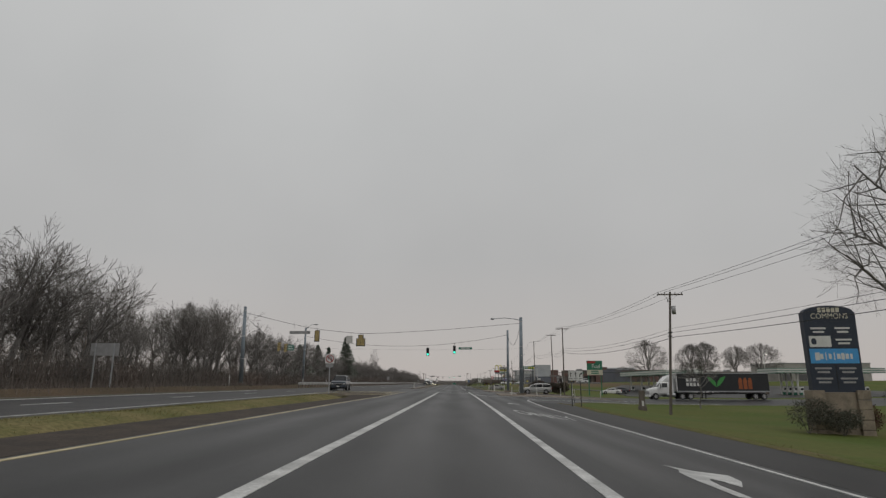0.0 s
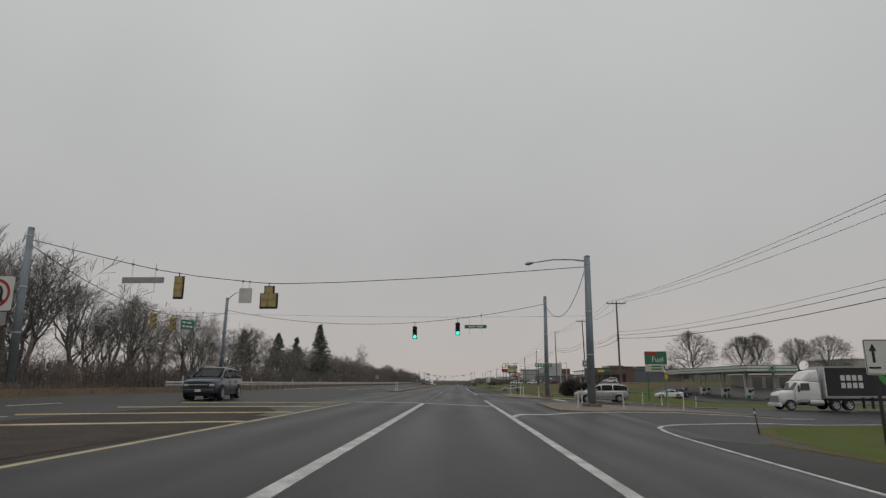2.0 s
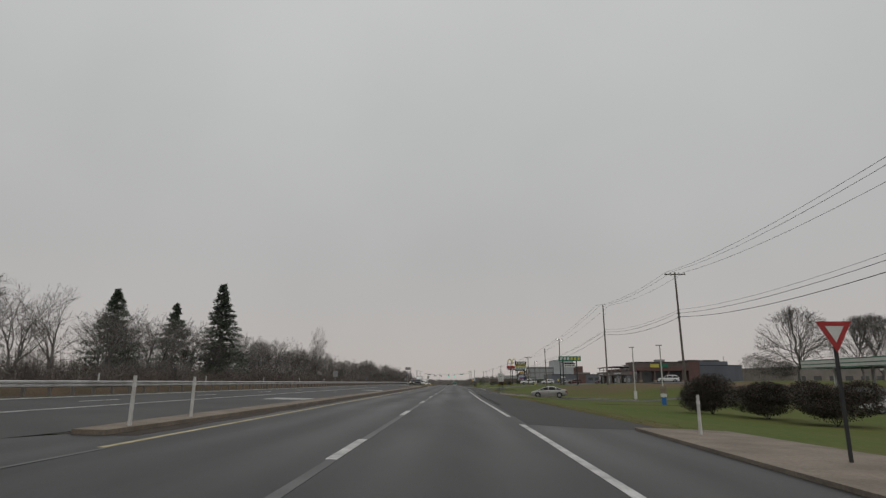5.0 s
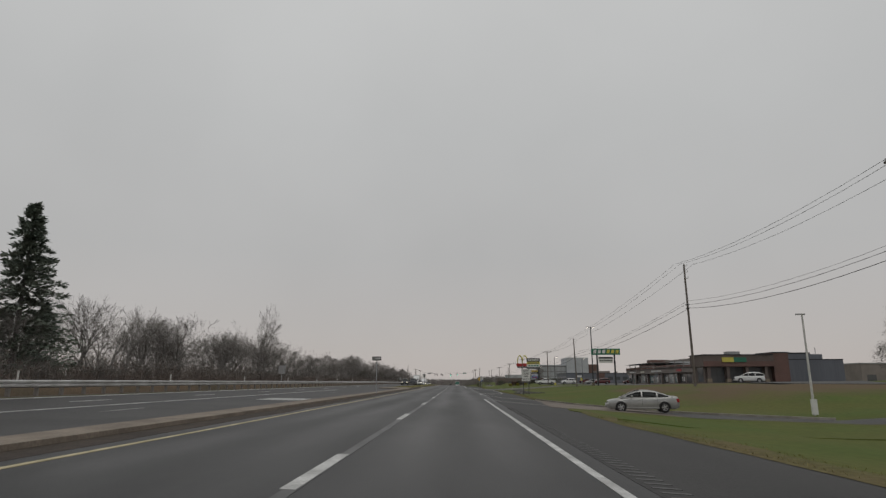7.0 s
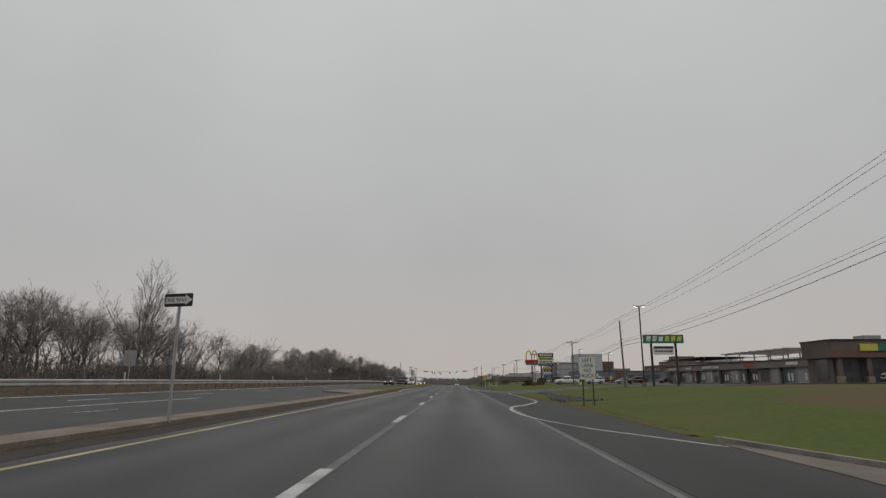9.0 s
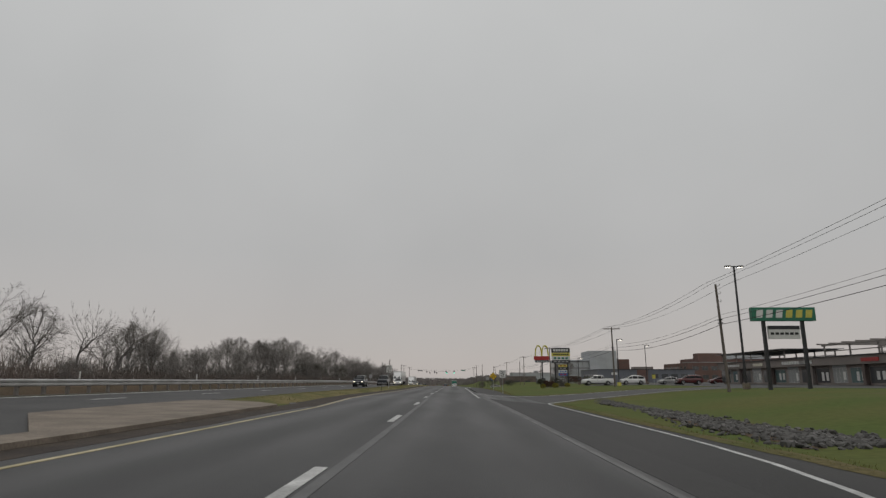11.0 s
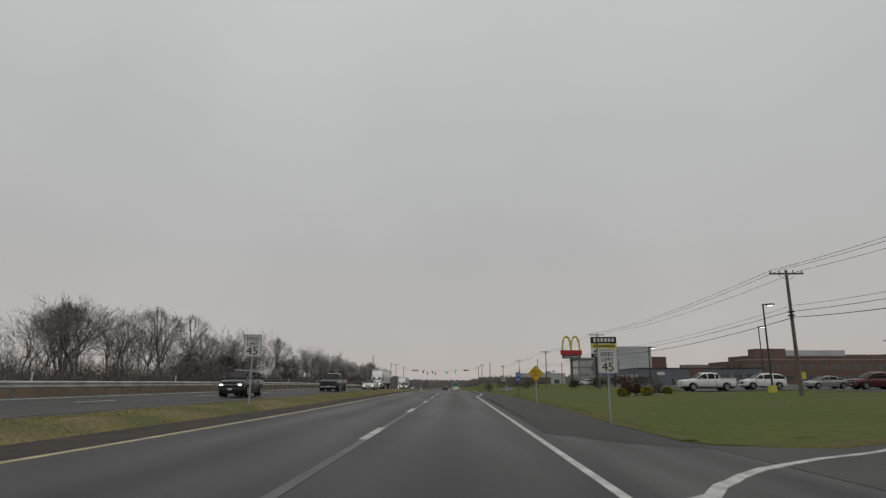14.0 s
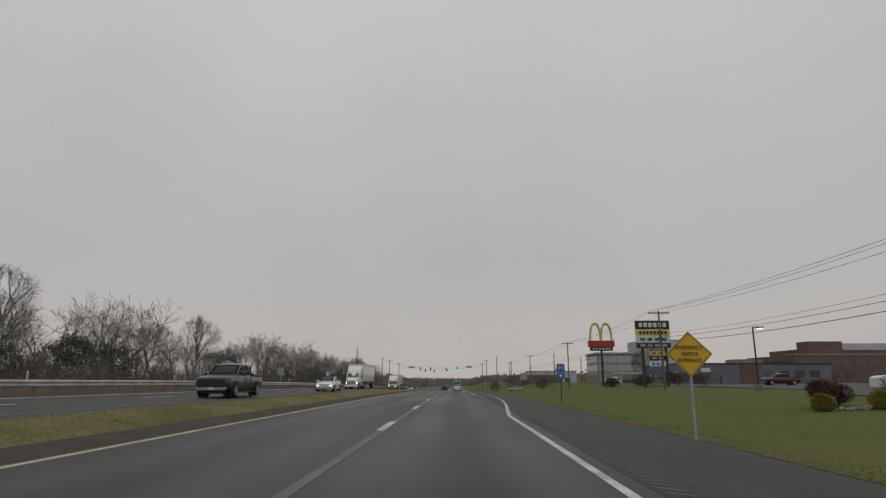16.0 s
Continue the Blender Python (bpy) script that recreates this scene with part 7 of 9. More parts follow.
def car(x, y, turn, paint, label, kind="sedan", lights=True, z=None, category="car", group="cars"):
    """A road car built along +y, which is its front."""
    z = lie(x, y) + 0.045 if z is None else z
    ob = thing({"sedan": "sedan", "suv": "suv", "van": "estate_car", "pickup": "pickup_truck"}[kind], x, y, z, turn, label, category, group)
    if kind == "sedan":
        L, W, r = 4.8, 0.90, 0.33
        st = [(-2.42, 0.62, 0.42, 0.82), (-2.36, 0.76, 0.30, 0.97), (-2.15, 0.84, 0.25, 1.04), (-1.7, 0.89, 0.22, 1.04), (-1.0, 0.90, 0.20, 0.98), (0.4, 0.90, 0.20, 0.94), (1.0, 0.90, 0.20, 0.93), (1.6, 0.89, 0.21, 0.88), (2.05, 0.84, 0.22, 0.80), (2.30, 0.72, 0.24, 0.70), (2.40, 0.55, 0.30, 0.58)]
        belt, roof = (-1.75, 1.05, 0.95, 0.83), (-0.95, 0.10, 1.43, 0.60)
        axles = (-1.42, 1.42)
        split = (0.50, 0.02, -0.98)
        line = ((-2.0, 1.02), (-1.72, 1.10), (-1.35, 1.24), (-0.95, 1.36), (-0.5, 1.43), (-0.05, 1.445), (0.3, 1.41), (0.7, 1.27), (1.1, 1.09), (1.45, 0.93))
    elif kind == "van":
        L, W, r = 4.47, 0.88, 0.34
        st = [(-2.22, 0.74, 0.45, 0.95), (-2.18, 0.84, 0.30, 1.06), (-1.6, 0.88, 0.25, 1.08), (0.2, 0.88, 0.24, 1.06), (0.95, 0.88, 0.25, 1.06), (1.5, 0.86, 0.26, 1.02), (1.95, 0.81, 0.28, 0.95), (2.15, 0.70, 0.30, 0.84), (2.23, 0.56, 0.38, 0.68)]
        belt, roof = (-2.1, 0.95, 1.04, 0.82), (-1.85, 0.25, 1.62, 0.66)
        axles = (-1.35, 1.40)
        split = (0.35, 0.12, -0.85)
        line = ((-2.2, 1.10), (-2.1, 1.36), (-1.9, 1.56), (-1.4, 1.63), (-0.6, 1.66), (0.1, 1.63), (0.45, 1.55), (0.8, 1.32), (1.15, 1.06))
    elif kind == "suv":
        L, W, r = 4.75, 0.94, 0.37
        st = [(-2.36, 0.78, 0.5, 1.0), (-2.3, 0.88, 0.34, 1.10), (-1.7, 0.94, 0.28, 1.12), (0.2, 0.94, 0.27, 1.10), (1.0, 0.94, 0.28, 1.10), (1.6, 0.93, 0.30, 1.07), (2.1, 0.88, 0.32, 1.00), (2.3, 0.78, 0.34, 0.90), (2.38, 0.62, 0.42, 0.74)]
        belt, roof = (-2.2, 1.25, 1.08, 0.86), (-1.75, 0.25, 1.68, 0.66)
        axles = (-1.42, 1.42)
        split = (0.5, 0.15, -0.9)
        line = ((-2.33, 1.12), (-2.2, 1.38), (-1.95, 1.58), (-1.5, 1.68), (-0.6, 1.72), (0.1, 1.70), (0.45, 1.62), (0.95, 1.34), (1.45, 1.09))
    else:
        L, W, r = 5.85, 0.99, 0.40
        st = [(-2.92, 0.86, 0.55, 1.20), (-2.86, 0.96, 0.46, 1.22), (-1.6, 0.98, 0.42, 1.22), (-0.9, 0.98, 0.40, 1.22), (0.4, 0.98, 0.40, 1.20), (1.35, 0.98, 0.42, 1.20), (2.1, 0.97, 0.42, 1.18), (2.75, 0.93, 0.44, 1.10), (2.92, 0.80, 0.50, 0.98)]
        belt, roof = (-1.05, 1.35, 1.20, 0.88), (-0.85, 0.65, 1.88, 0.70)
        axles = (-1.75, 1.90)
        split = (0.75, 0.22, -0.62)
        line = ((-1.16, 1.21), (-1.08, 1.60), (-0.95, 1.82), (-0.4, 1.90), (0.3, 1.90), (0.62, 1.84), (1.0, 1.58), (1.5, 1.19))
    part("body", car_body(st, axles, r), paint, ob)
    bm = bmesh.new()
    box(bm, -W * 0.66, st[0][0] + 0.25, 0.2, W * 0.66, st[-1][0] - 0.25, 0.62)
    part("underbody", bm, BLACK, ob, "dark underbody")
    y0, y1, zb, wb = belt
    r0, r1, zr, wr = roof

    def roofline(yy):
        return lerp_table(line, yy)

    def side_x(zz):
        return wb - (wb - wr) * max(0.0, min(1.0, (zz - zb) / (zr - zb)))

    def shoulder(yy):
        return zb + (roofline(yy) - zb) * 0.86

    ys = sorted(set([line[0][0] + (line[-1][0] - line[0][0]) * k / 22 for k in range(23)]))
    rings = []
    for yy in ys:
        t, zs = max(roofline(yy), zb + 0.01), max(shoulder(yy), zb + 0.006)
        xs = side_x(zs)
        half = [(wb, zb - 0.12), (wb, zb), ((wb + xs) / 2 + 0.008, (zb + zs) / 2), (xs, zs), (xs - 0.05, zs + (t - zs) * 0.62), (xs * 0.72, t - 0.004), (0.0, t + 0.012)]
        rings.append([(-x_, yy, z_) for x_, z_ in half] + [(x_, yy, z_) for x_, z_ in half[-2::-1]])
    bm = bmesh.new()
    ring_loft(bm, rings)
    for f in bm.faces:
        f.smooth = True
    part("roof", bm, paint, ob)

    def pane(name, rows, tag):
        bm_ = bmesh.new()
        grid = [[bm_.verts.new(p) for p in row] for row in rows]
        for a_, b_ in zip(grid, grid[1:]):
            for k in range(len(a_) - 1):
                f = bm_.faces.new((a_[k], a_[k + 1], b_[k + 1], b_[k]))
                f.smooth = True
        bmesh.ops.solidify(bm_, geom=bm_.faces[:], thickness=0.006)
        part(name, bm_, CAR_GLASS, ob, tag)

    for name, a, b, tag in (("windscreen", r1 + 0.06, line[-1][0] - 0.10, "dark windscreen"), ("rear_window", line[0][0] + 0.08, r0 - 0.04, "dark rear window")):
        rows = []
        for k in range(7):
            yy = a + (b - a) * k / 6
            t, zs = roofline(yy), max(shoulder(yy), zb + 0.006)
            xs = side_x(zs) - 0.06
            rows.append([(-xs, yy, zs + (t - zs) * 0.62 + 0.02), (-xs * 0.72, yy, t + 0.014), (0, yy, t + 0.028), (xs * 0.72, yy, t + 0.014), (xs, yy, zs + (t - zs) * 0.62 + 0.02)])
        pane(name, rows, tag)
    for s in (-1, 1):
        cuts = [(max(y0, line[0][0]) - y0) / (y1 - y0), (split[2] - y0) / (y1 - y0), (split[1] - y0) / (y1 - y0), (line[-1][0] - y0) / (y1 - y0)]
        spans = [y0 + (y1 - y0) * k for k in cuts]
        for n_, (a, b) in enumerate(zip(spans, spans[1:])):
            a, b = a + 0.05, b - 0.05
            rows = []
            for k in range(9):
                yy = a + (b - a) * k / 8
                hi = shoulder(yy) - 0.035
                lo = zb + 0.035
                if hi - lo < 0.05:
                    continue
                rows.append([(s * (side_x(lo) + 0.014), yy, lo), (s * (side_x((lo + hi) / 2) + 0.020), yy, (lo + hi) / 2), (s * (side_x(hi) + 0.012), yy, hi)])
            if len(rows) > 1:
                pane("side_window", rows, "dark side window")
        bm = bmesh.new()
        box(bm, s * (W + 0.02) - 0.1 * (s > 0) * 0, y1 - 0.42, zb - 0.0, s * (W + 0.2), y1 - 0.28, zb + 0.15, 0.03)
        part("mirror", bm, paint, ob)
        for k in cuts[1:3]:
            ym = y0 + (y1 - y0) * k
            bm = bmesh.new()
            box(bm, s * W * 0.975, ym - 0.006, 0.42, s * (W * 1.004), ym + 0.006, zb - 0.06)
            part("door_gap", bm, BLACK, ob)
            bm = bmesh.new()
            box(bm, s * W * 0.98, ym + 0.08, zb - 0.18, s * (W * 1.02), ym + 0.26, zb - 0.14, 0.01)
            part("door_handle", bm, paint, ob)
        bm = bmesh.new()
        box(bm, s * (W * 0.93), axles[0] + r, 0.24, s * (W * 1.0), axles[1] - r, 0.33, 0.02)
        part("sill", bm, BLACK if kind in ("suv", "pickup") else paint, ob)
        for ay in axles:
            bm = bmesh.new()
            tube(bm, [(s * (W * 0.62), ay, r), (s * (W * 0.70), ay, r)], r * 1.16, 24)
            part("wheel_arch", bm, BLACK, ob, "dark wheel well")
            wheel(ob, s * (W - 0.065), ay, r, 0.22)
        fy = L / 2
        bm = bmesh.new()
        hz = st[-2][3] - 0.16
        box(bm, s * W * 0.56, fy - 0.36, hz - 0.045, s * W * 0.84, fy - 0.09, hz + 0.075, 0.04)
        part("headlight", bm, HEADLAMP if lights else HEADLAMP_OFF, ob, "lit headlight" if lights else "clear headlight")
        bm = bmesh.new()
        tz = st[1][3] - 0.2
        box(bm, s * W * 0.62, -fy + 0.0, tz - 0.12, s * W * 0.90, -fy + 0.22, tz + 0.12, 0.03)
        part("tail_light", bm, TAIL_RED, ob, "red tail light")
    bm = bmesh.new()
    box(bm, -W * 0.45, L / 2 - 0.16, 0.46, W * 0.45, L / 2 - 0.03, st[-2][3] - 0.10, 0.03)
    part("grille", bm, BLACK, ob, "dark grille")
    if kind in ("suv", "van"):
        bm = bmesh.new()
        box(bm, -W * 0.5, L / 2 - 0.10, st[-2][3] - 0.16, W * 0.5, L / 2 - 0.01, st[-2][3] - 0.11, 0.012)
        part("grille_bar", bm, RIM_M, ob, "chrome grille bar")
    if kind == "pickup":
        for zz in (0.66, 0.78, 0.90):
            bm = bmesh.new()
            box(bm, -W * 0.44, L / 2 - 0.06, zz, W * 0.44, L / 2 - 0.01, zz + 0.05, 0.01)
            part("grille_bar", bm, RIM_M, ob, "chrome grille bar")
    for yy, nm in ((L / 2 - 0.12, "front_bumper"), (-L / 2 - 0.0, "rear_bumper")):
        bm = bmesh.new()
        box(bm, -W * 0.84, yy, 0.36, W * 0.84, yy + 0.12, 0.56, 0.05)
        part(nm, bm, RIM_M if kind == "pickup" else paint, ob)
    bm = bmesh.new()
    box(bm, -0.15, L / 2 + 0.0, 0.42, 0.15, L / 2 + 0.015, 0.54)
    part("plate", bm, SIGN_WHITE, ob, "blank number plate")
    if kind == "pickup":
        bm = bmesh.new()
        box(bm, -0.84, -2.86, 1.0, 0.84, -1.12, 1.245)
        part("bed_floor", bm, BLACK, ob, "dark open bed")
        for s in (-1, 1):
            bm = bmesh.new()
            box(bm, s * 0.82, -2.88, 1.18, s * 0.96, -1.1, 1.30, 0.02)
            part("bed_rail", bm, paint, ob)
        bm = bmesh.new()
        box(bm, -0.9, -2.92, 1.18, 0.9, -2.84, 1.30, 0.02)
        part("tailgate_top", bm, paint, ob)
    if kind in ("suv", "van"):
        for s in (-1, 1):
            bm = bmesh.new()
            tube(bm, [(s * wr * 0.84, yy, roofline(yy) + up) for yy, up in ((r0 + 0.1, -0.01), (r0 + 0.2, 0.05), (r0 + 0.8, 0.06), (r1 - 0.4, 0.06), (r1 - 0.2, -0.01))], 0.02, 6)
            part("roof_rail", bm, STEEL, ob)
    return ob


def lorry(x, y, turn, label, tractor_paint=WHITE_CAR, side=TRAILER_DARK, printed=False, lights=False, length=14.5, name="articulated_lorry", z=None, group="lorries"):
    """Tractor and box trailer, front along +y."""
    z = lie(x, y) + 0.045 if z is None else z
    ob = thing(name, x, y, z, turn, label, "lorry", group)
    bm = bmesh.new()
    ring_loft(bm, [hull_ring(-1.3, 1.22, 0.75, 2.7), hull_ring(0.35, 1.22, 0.75, 2.72), hull_ring(0.6, 1.2, 0.75, 2.6), hull_ring(0.95, 1.12, 0.7, 2.0)])
    part("cab", bm, tractor_paint, ob, "white tractor cab")
    bm = bmesh.new()
    ring_loft(bm, [hull_ring(-1.3, 1.2, 2.5, 3.75), hull_ring(-0.6, 1.18, 2.5, 3.6), hull_ring(0.3, 1.0, 2.5, 2.85)])
    part("roof_fairing", bm, tractor_paint, ob)
    bm = bmesh.new()
    ring_loft(bm, [hull_ring(0.6, 1.05, 0.6, 1.95), hull_ring(1.6, 0.98, 0.55, 1.8), hull_ring(2.3, 0.86, 0.5, 1.6), hull_ring(2.5, 0.7, 0.5, 1.35)])
    for f in bm.faces:
        f.smooth = True
    part("bonnet", bm, tractor_paint, ob)
    quad_part("windscreen", [(-0.95, 1.0, 1.92), (0.95, 1.0, 1.92), (0.95, 0.62, 2.55), (-0.95, 0.62, 2.55)], CAR_GLASS, ob, "dark windscreen")
    for s in (-1, 1):
        quad_part("side_window", [(s * 1.225, -0.35, 1.85), (s * 1.225, 0.55, 1.85), (s * 1.20, 0.45, 2.5), (s * 1.20, -0.35, 2.5)], CAR_GLASS, ob, "dark side window", 0.02)
        bm = bmesh.new()
        box(bm, s * 1.25, 0.7, 1.7, s * 1.45, 0.78, 2.3, 0.02)
        part("mirror", bm, BLACK, ob)
        bm = bmesh.new()
        box(bm, s * 0.55, 2.2, 0.85, s * 0.88, 2.46, 1.15, 0.04)
        part("headlight", bm, HEADLAMP if lights else HEADLAMP_OFF, ob)
        wheel(ob, s * 1.02, 1.5, 0.5, 0.28)
        for ay in (-2.6, -3.85, -length + 1.6, -length + 0.3):
            wheel(ob, s * 1.02, ay, 0.5, 0.5)
        bm = bmesh.new()
        tube(bm, [(s * 1.05, -0.2, 0.7), (s * 1.05, -1.5, 0.7)], 0.3, 14)
        part("fuel_tank", bm, STEEL, ob, "steel fuel tank")
        bm = bmesh.new()
        tube(bm, [(s * 0.95, -1.45, 1.0), (s * 0.95, -1.45, 3.9)], 0.07, 10)
        part("exhaust_stack", bm, STEEL, ob)
        bm = bmesh.new()
        box(bm, s * 0.6, -6.5, 0.1, s * 0.72, -6.3, 1.2)
        part("landing_leg", bm, DARK_STEEL, ob)
    bm = bmesh.new()
    box(bm, -0.75, 2.42, 0.75, 0.75, 2.52, 1.35, 0.03)
    part("grille", bm, SIGN_GREY, ob)
    bm = bmesh.new()
    box(bm, -1.1, 2.3, 0.35, 1.1, 2.6, 0.68, 0.06)
    part("bumper", bm, tractor_paint, ob)
    bm = bmesh.new()
    box(bm, -0.45, -length + 0.0, 0.85, 0.45, 0.4, 1.05)
    part("chassis", bm, DARK_STEEL, ob)
    bm = bmesh.new()
    box(bm, -1.28, -length - 0.6, 1.22, 1.28, -1.85, 4.05, 0.03)
    tr = part("trailer_box", bm, side, ob, "box trailer")
    for zz in (1.26, 4.0):
        for s in (-1, 1):
            bm = bmesh.new()
            box(bm, s * 1.27, -length - 0.6, zz - 0.06, s * 1.3, -1.85, zz + 0.06)
            part("trailer_rail", bm, STEEL, ob)
    bm = bmesh.new()
    box(bm, -1.29, -1.9, 1.2, 1.29, -1.8, 4.07, 0.02)
    part("trailer_front", bm, WHITE_CAR, ob, "white trailer front")
    if printed:
        def upright(s, pts, nm, mat, label):
            bm = bmesh.new()
            v = [bm.verts.new((s * 1.292, yy, zz)) for yy, zz in pts]
            bm.faces.new(v)
            bmesh.ops.recalc_face_normals(bm, faces=bm.faces[:])
            part(nm, bm, mat, ob, label)
        s = 1
        for row, z1 in ((0, 3.25), (1, 2.55)):
            for k in range(4):
                upright(1, [(-3.3 - 0.55 * k, z1 - 0.5), (-3.7 - 0.55 * k, z1 - 0.5), (-3.7 - 0.55 * k, z1), (-3.3 - 0.55 * k, z1)], "brand_bar", SIGN_WHITE, "white brand bar")
                upright(-1, [(-3.3 - 0.55 * k, z1 - 0.5), (-3.7 - 0.55 * k, z1 - 0.5), (-3.7 - 0.55 * k, z1), (-3.3 - 0.55 * k, z1)], "brand_bar", SIGN_WHITE, "white brand bar")
        for s in (-1, 1):
            for f in (-1, 1):
                pts = [(-8.0, 1.9), (-8.0 + f * 0.5, 2.2), (-8.0 + f * 1.1, 2.9), (-8.0 + f * 1.5, 3.6), (-8.0 + f * 0.7, 3.3), (-8.0 + f * 0.15, 2.7)]
                upright(s, pts, "printed_leaf", LEAF_GREEN, "printed green leaf")
            for k in range(3):
                upright(s, [(-11.4 - 0.75 * k, 1.6), (-12.0 - 0.75 * k, 1.6), (-12.0 - 0.75 * k, 2.9), (-11.85 - 0.75 * k, 3.3), (-11.55 - 0.75 * k, 3.3), (-11.4 - 0.75 * k, 2.9)], "printed_bottle", PRINT_ORANGE, "printed orange bottle")
    return ob


lorry(33.0, 97.5, 90, "white articulated lorry with a dark printed trailer crossing the side street", printed=True, length=15.5)
car(11.85, 88.4, 90, SILVER, "silver estate car waiting at the side street stop line", "van", False).scale = (0.99, 0.95, 0.88)
car(11.9, 171.5, 80, SILVER, "silver four-door sedan leaving the driveway", "sedan", False).scale = (0.95, 0.93, 0.95)
car(-13.0, 70.0, 183, NAVY, "dark blue suv crossing the junction towards the camera", "suv", False).scale = (0.96, 0.96, 0.97)
car(-13.6, 291.6, 180, DARK_NAVY, "dark blue suv with lit headlights on the opposite carriageway", "suv").scale = (0.87, 0.87, 0.94)
car(-13.4, 320.0, 180, CHARCOAL, "dark crew-cab pickup with lit headlights on the opposite carriageway", "pickup", category="pickup")
car(-13.0, 346.0, 180, WHITE_CAR, "white sedan with lit headlights on the opposite carriageway", "sedan")
lorry(-16.8, 384.0, 180, "white articulated lorry with lit headlights on the opposite carriageway", WHITE_CAR, WHITE_CAR, lights=True)
car(-13.2, 412, 180, SILVER, "silver suv with lit headlights in the far traffic", "suv")
lorry(-17.4, 452.0, 180, "white articulated lorry with lit headlights in the far traffic", WHITE_CAR, WHITE_CAR, lights=True)
car(-13.2, 436, 180, CHARCOAL, "dark car with lit headlights in the far traffic", "sedan")
car(-13.2, 480, 180, CHARCOAL, "dark suv with lit headlights in the far traffic", "suv")
car(-16.8, 500, 180, SILVER, "silver car with lit headlights in the far traffic", "sedan")
car(0.2, 455, 0, WHITE_CAR, "white suv seen from behind in the far traffic", "suv", False)
car(-3.6, 470, 0, CHARCOAL, "dark suv seen from behind in the far traffic", "suv", False)
far_box = lorry(0.3, 520, 0, "white box lorry with a green rear panel seen from behind", WHITE_CAR, WHITE_CAR, length=9)
bm = bmesh.new()
box(bm, -1.2, -9.66, 2.3, 1.2, -9.61, 3.9)
part("rear_panel", bm, SIGN_GREEN, far_box, "green rear panel")
car(-3.7, 540, 0, WHITE_CAR, "white car seen from behind in the far traffic", "sedan", False)
# parked
PARKED = "parked cars"
for x, y, turn, paint, kind, label in (
    (27.4, 320, 92, WHITE_CAR, "pickup", "white crew-cab pickup parked beside the lawn"),
    (34.9, 323, 88, WHITE_CAR, "suv", "white suv parked beside the lawn"),
    (42.6, 324, 92, SILVER, "sedan", "silver sedan parked before the plaza"),
    (44.0, 318, 90, RED_CAR, "suv", "dark red suv parked before the plaza"),
    (57.5, 336, 90, RED_CAR, "sedan", "dark red car parked beside the plaza"),
    (53.5, 386, 90, RED_CAR, "pickup", "dark red pickup parked by the grey building"),
    (49.5, 236, 72, WHITE_CAR, "suv", "white suv parked before the sandwich shop"),
    (42, 450, 90, WHITE_CAR, "suv", "white suv parked by the sign pylon"),
    (18.0, 470, 90, SILVER, "sedan", "silver sedan waiting at a far driveway"),
    (41.0, 152.5, 80, CHARCOAL, "sedan", "dark sedan standing at the fuel pumps"),
    (37.6, 147.5, 84, WHITE_CAR, "sedan", "white sedan standing beside the fuel station"),
    (63.5, 157, 88, WHITE_CAR, "van", "white minivan standing beyond the fuel pumps"),
    (71.0, 160, 90, SILVER, "suv", "silver suv standing at the fuel pumps"),
):
    car(x, y, turn, paint, label, kind, False, None, "pickup" if kind == "pickup" else "car", PARKED)


# ---- buildings and shop signs ----
def wall_box(name, ob, x0, y0, z0, x1, y1, z1, mat, label="", bevel=0.0):
    bm = bmesh.new()
    box(bm, x0, y0, z0, x1, y1, z1, bevel)
    return part(name, bm, mat, ob, label)


def window_at(ob, x0, x1, z0, z1, y, side="y", frame_mat=DARK_STEEL, cols=1, rows=1, name="window", pane_mat=GLASS_M):
    """A framed window standing proud of a wall that faces -y (side y) or -x (side x)."""
    t = 0.06

    def put(nm, a0, a1, b0, b1, d0, d1, mat, parent):
        if side == "y":
            return wall_box(nm, parent, a0, y - d1, b0, a1, y - d0, b1, mat)
        return wall_box(nm, parent, y - d1, a0, b0, y - d0, a1, b1, mat)

    w = put(name, x0, x1, z0, z1, -0.05, 0.01, frame_mat, ob)
    cw, rh = (x1 - x0) / cols, (z1 - z0) / rows
    for i in range(cols):
        for j in range(rows):
            put("pane", x0 + i * cw + t / 2, x0 + (i + 1) * cw - t / 2, z0 + j * rh + t / 2, z0 + (j + 1) * rh - t / 2, 0.011, 0.02, pane_mat, w)
    return w


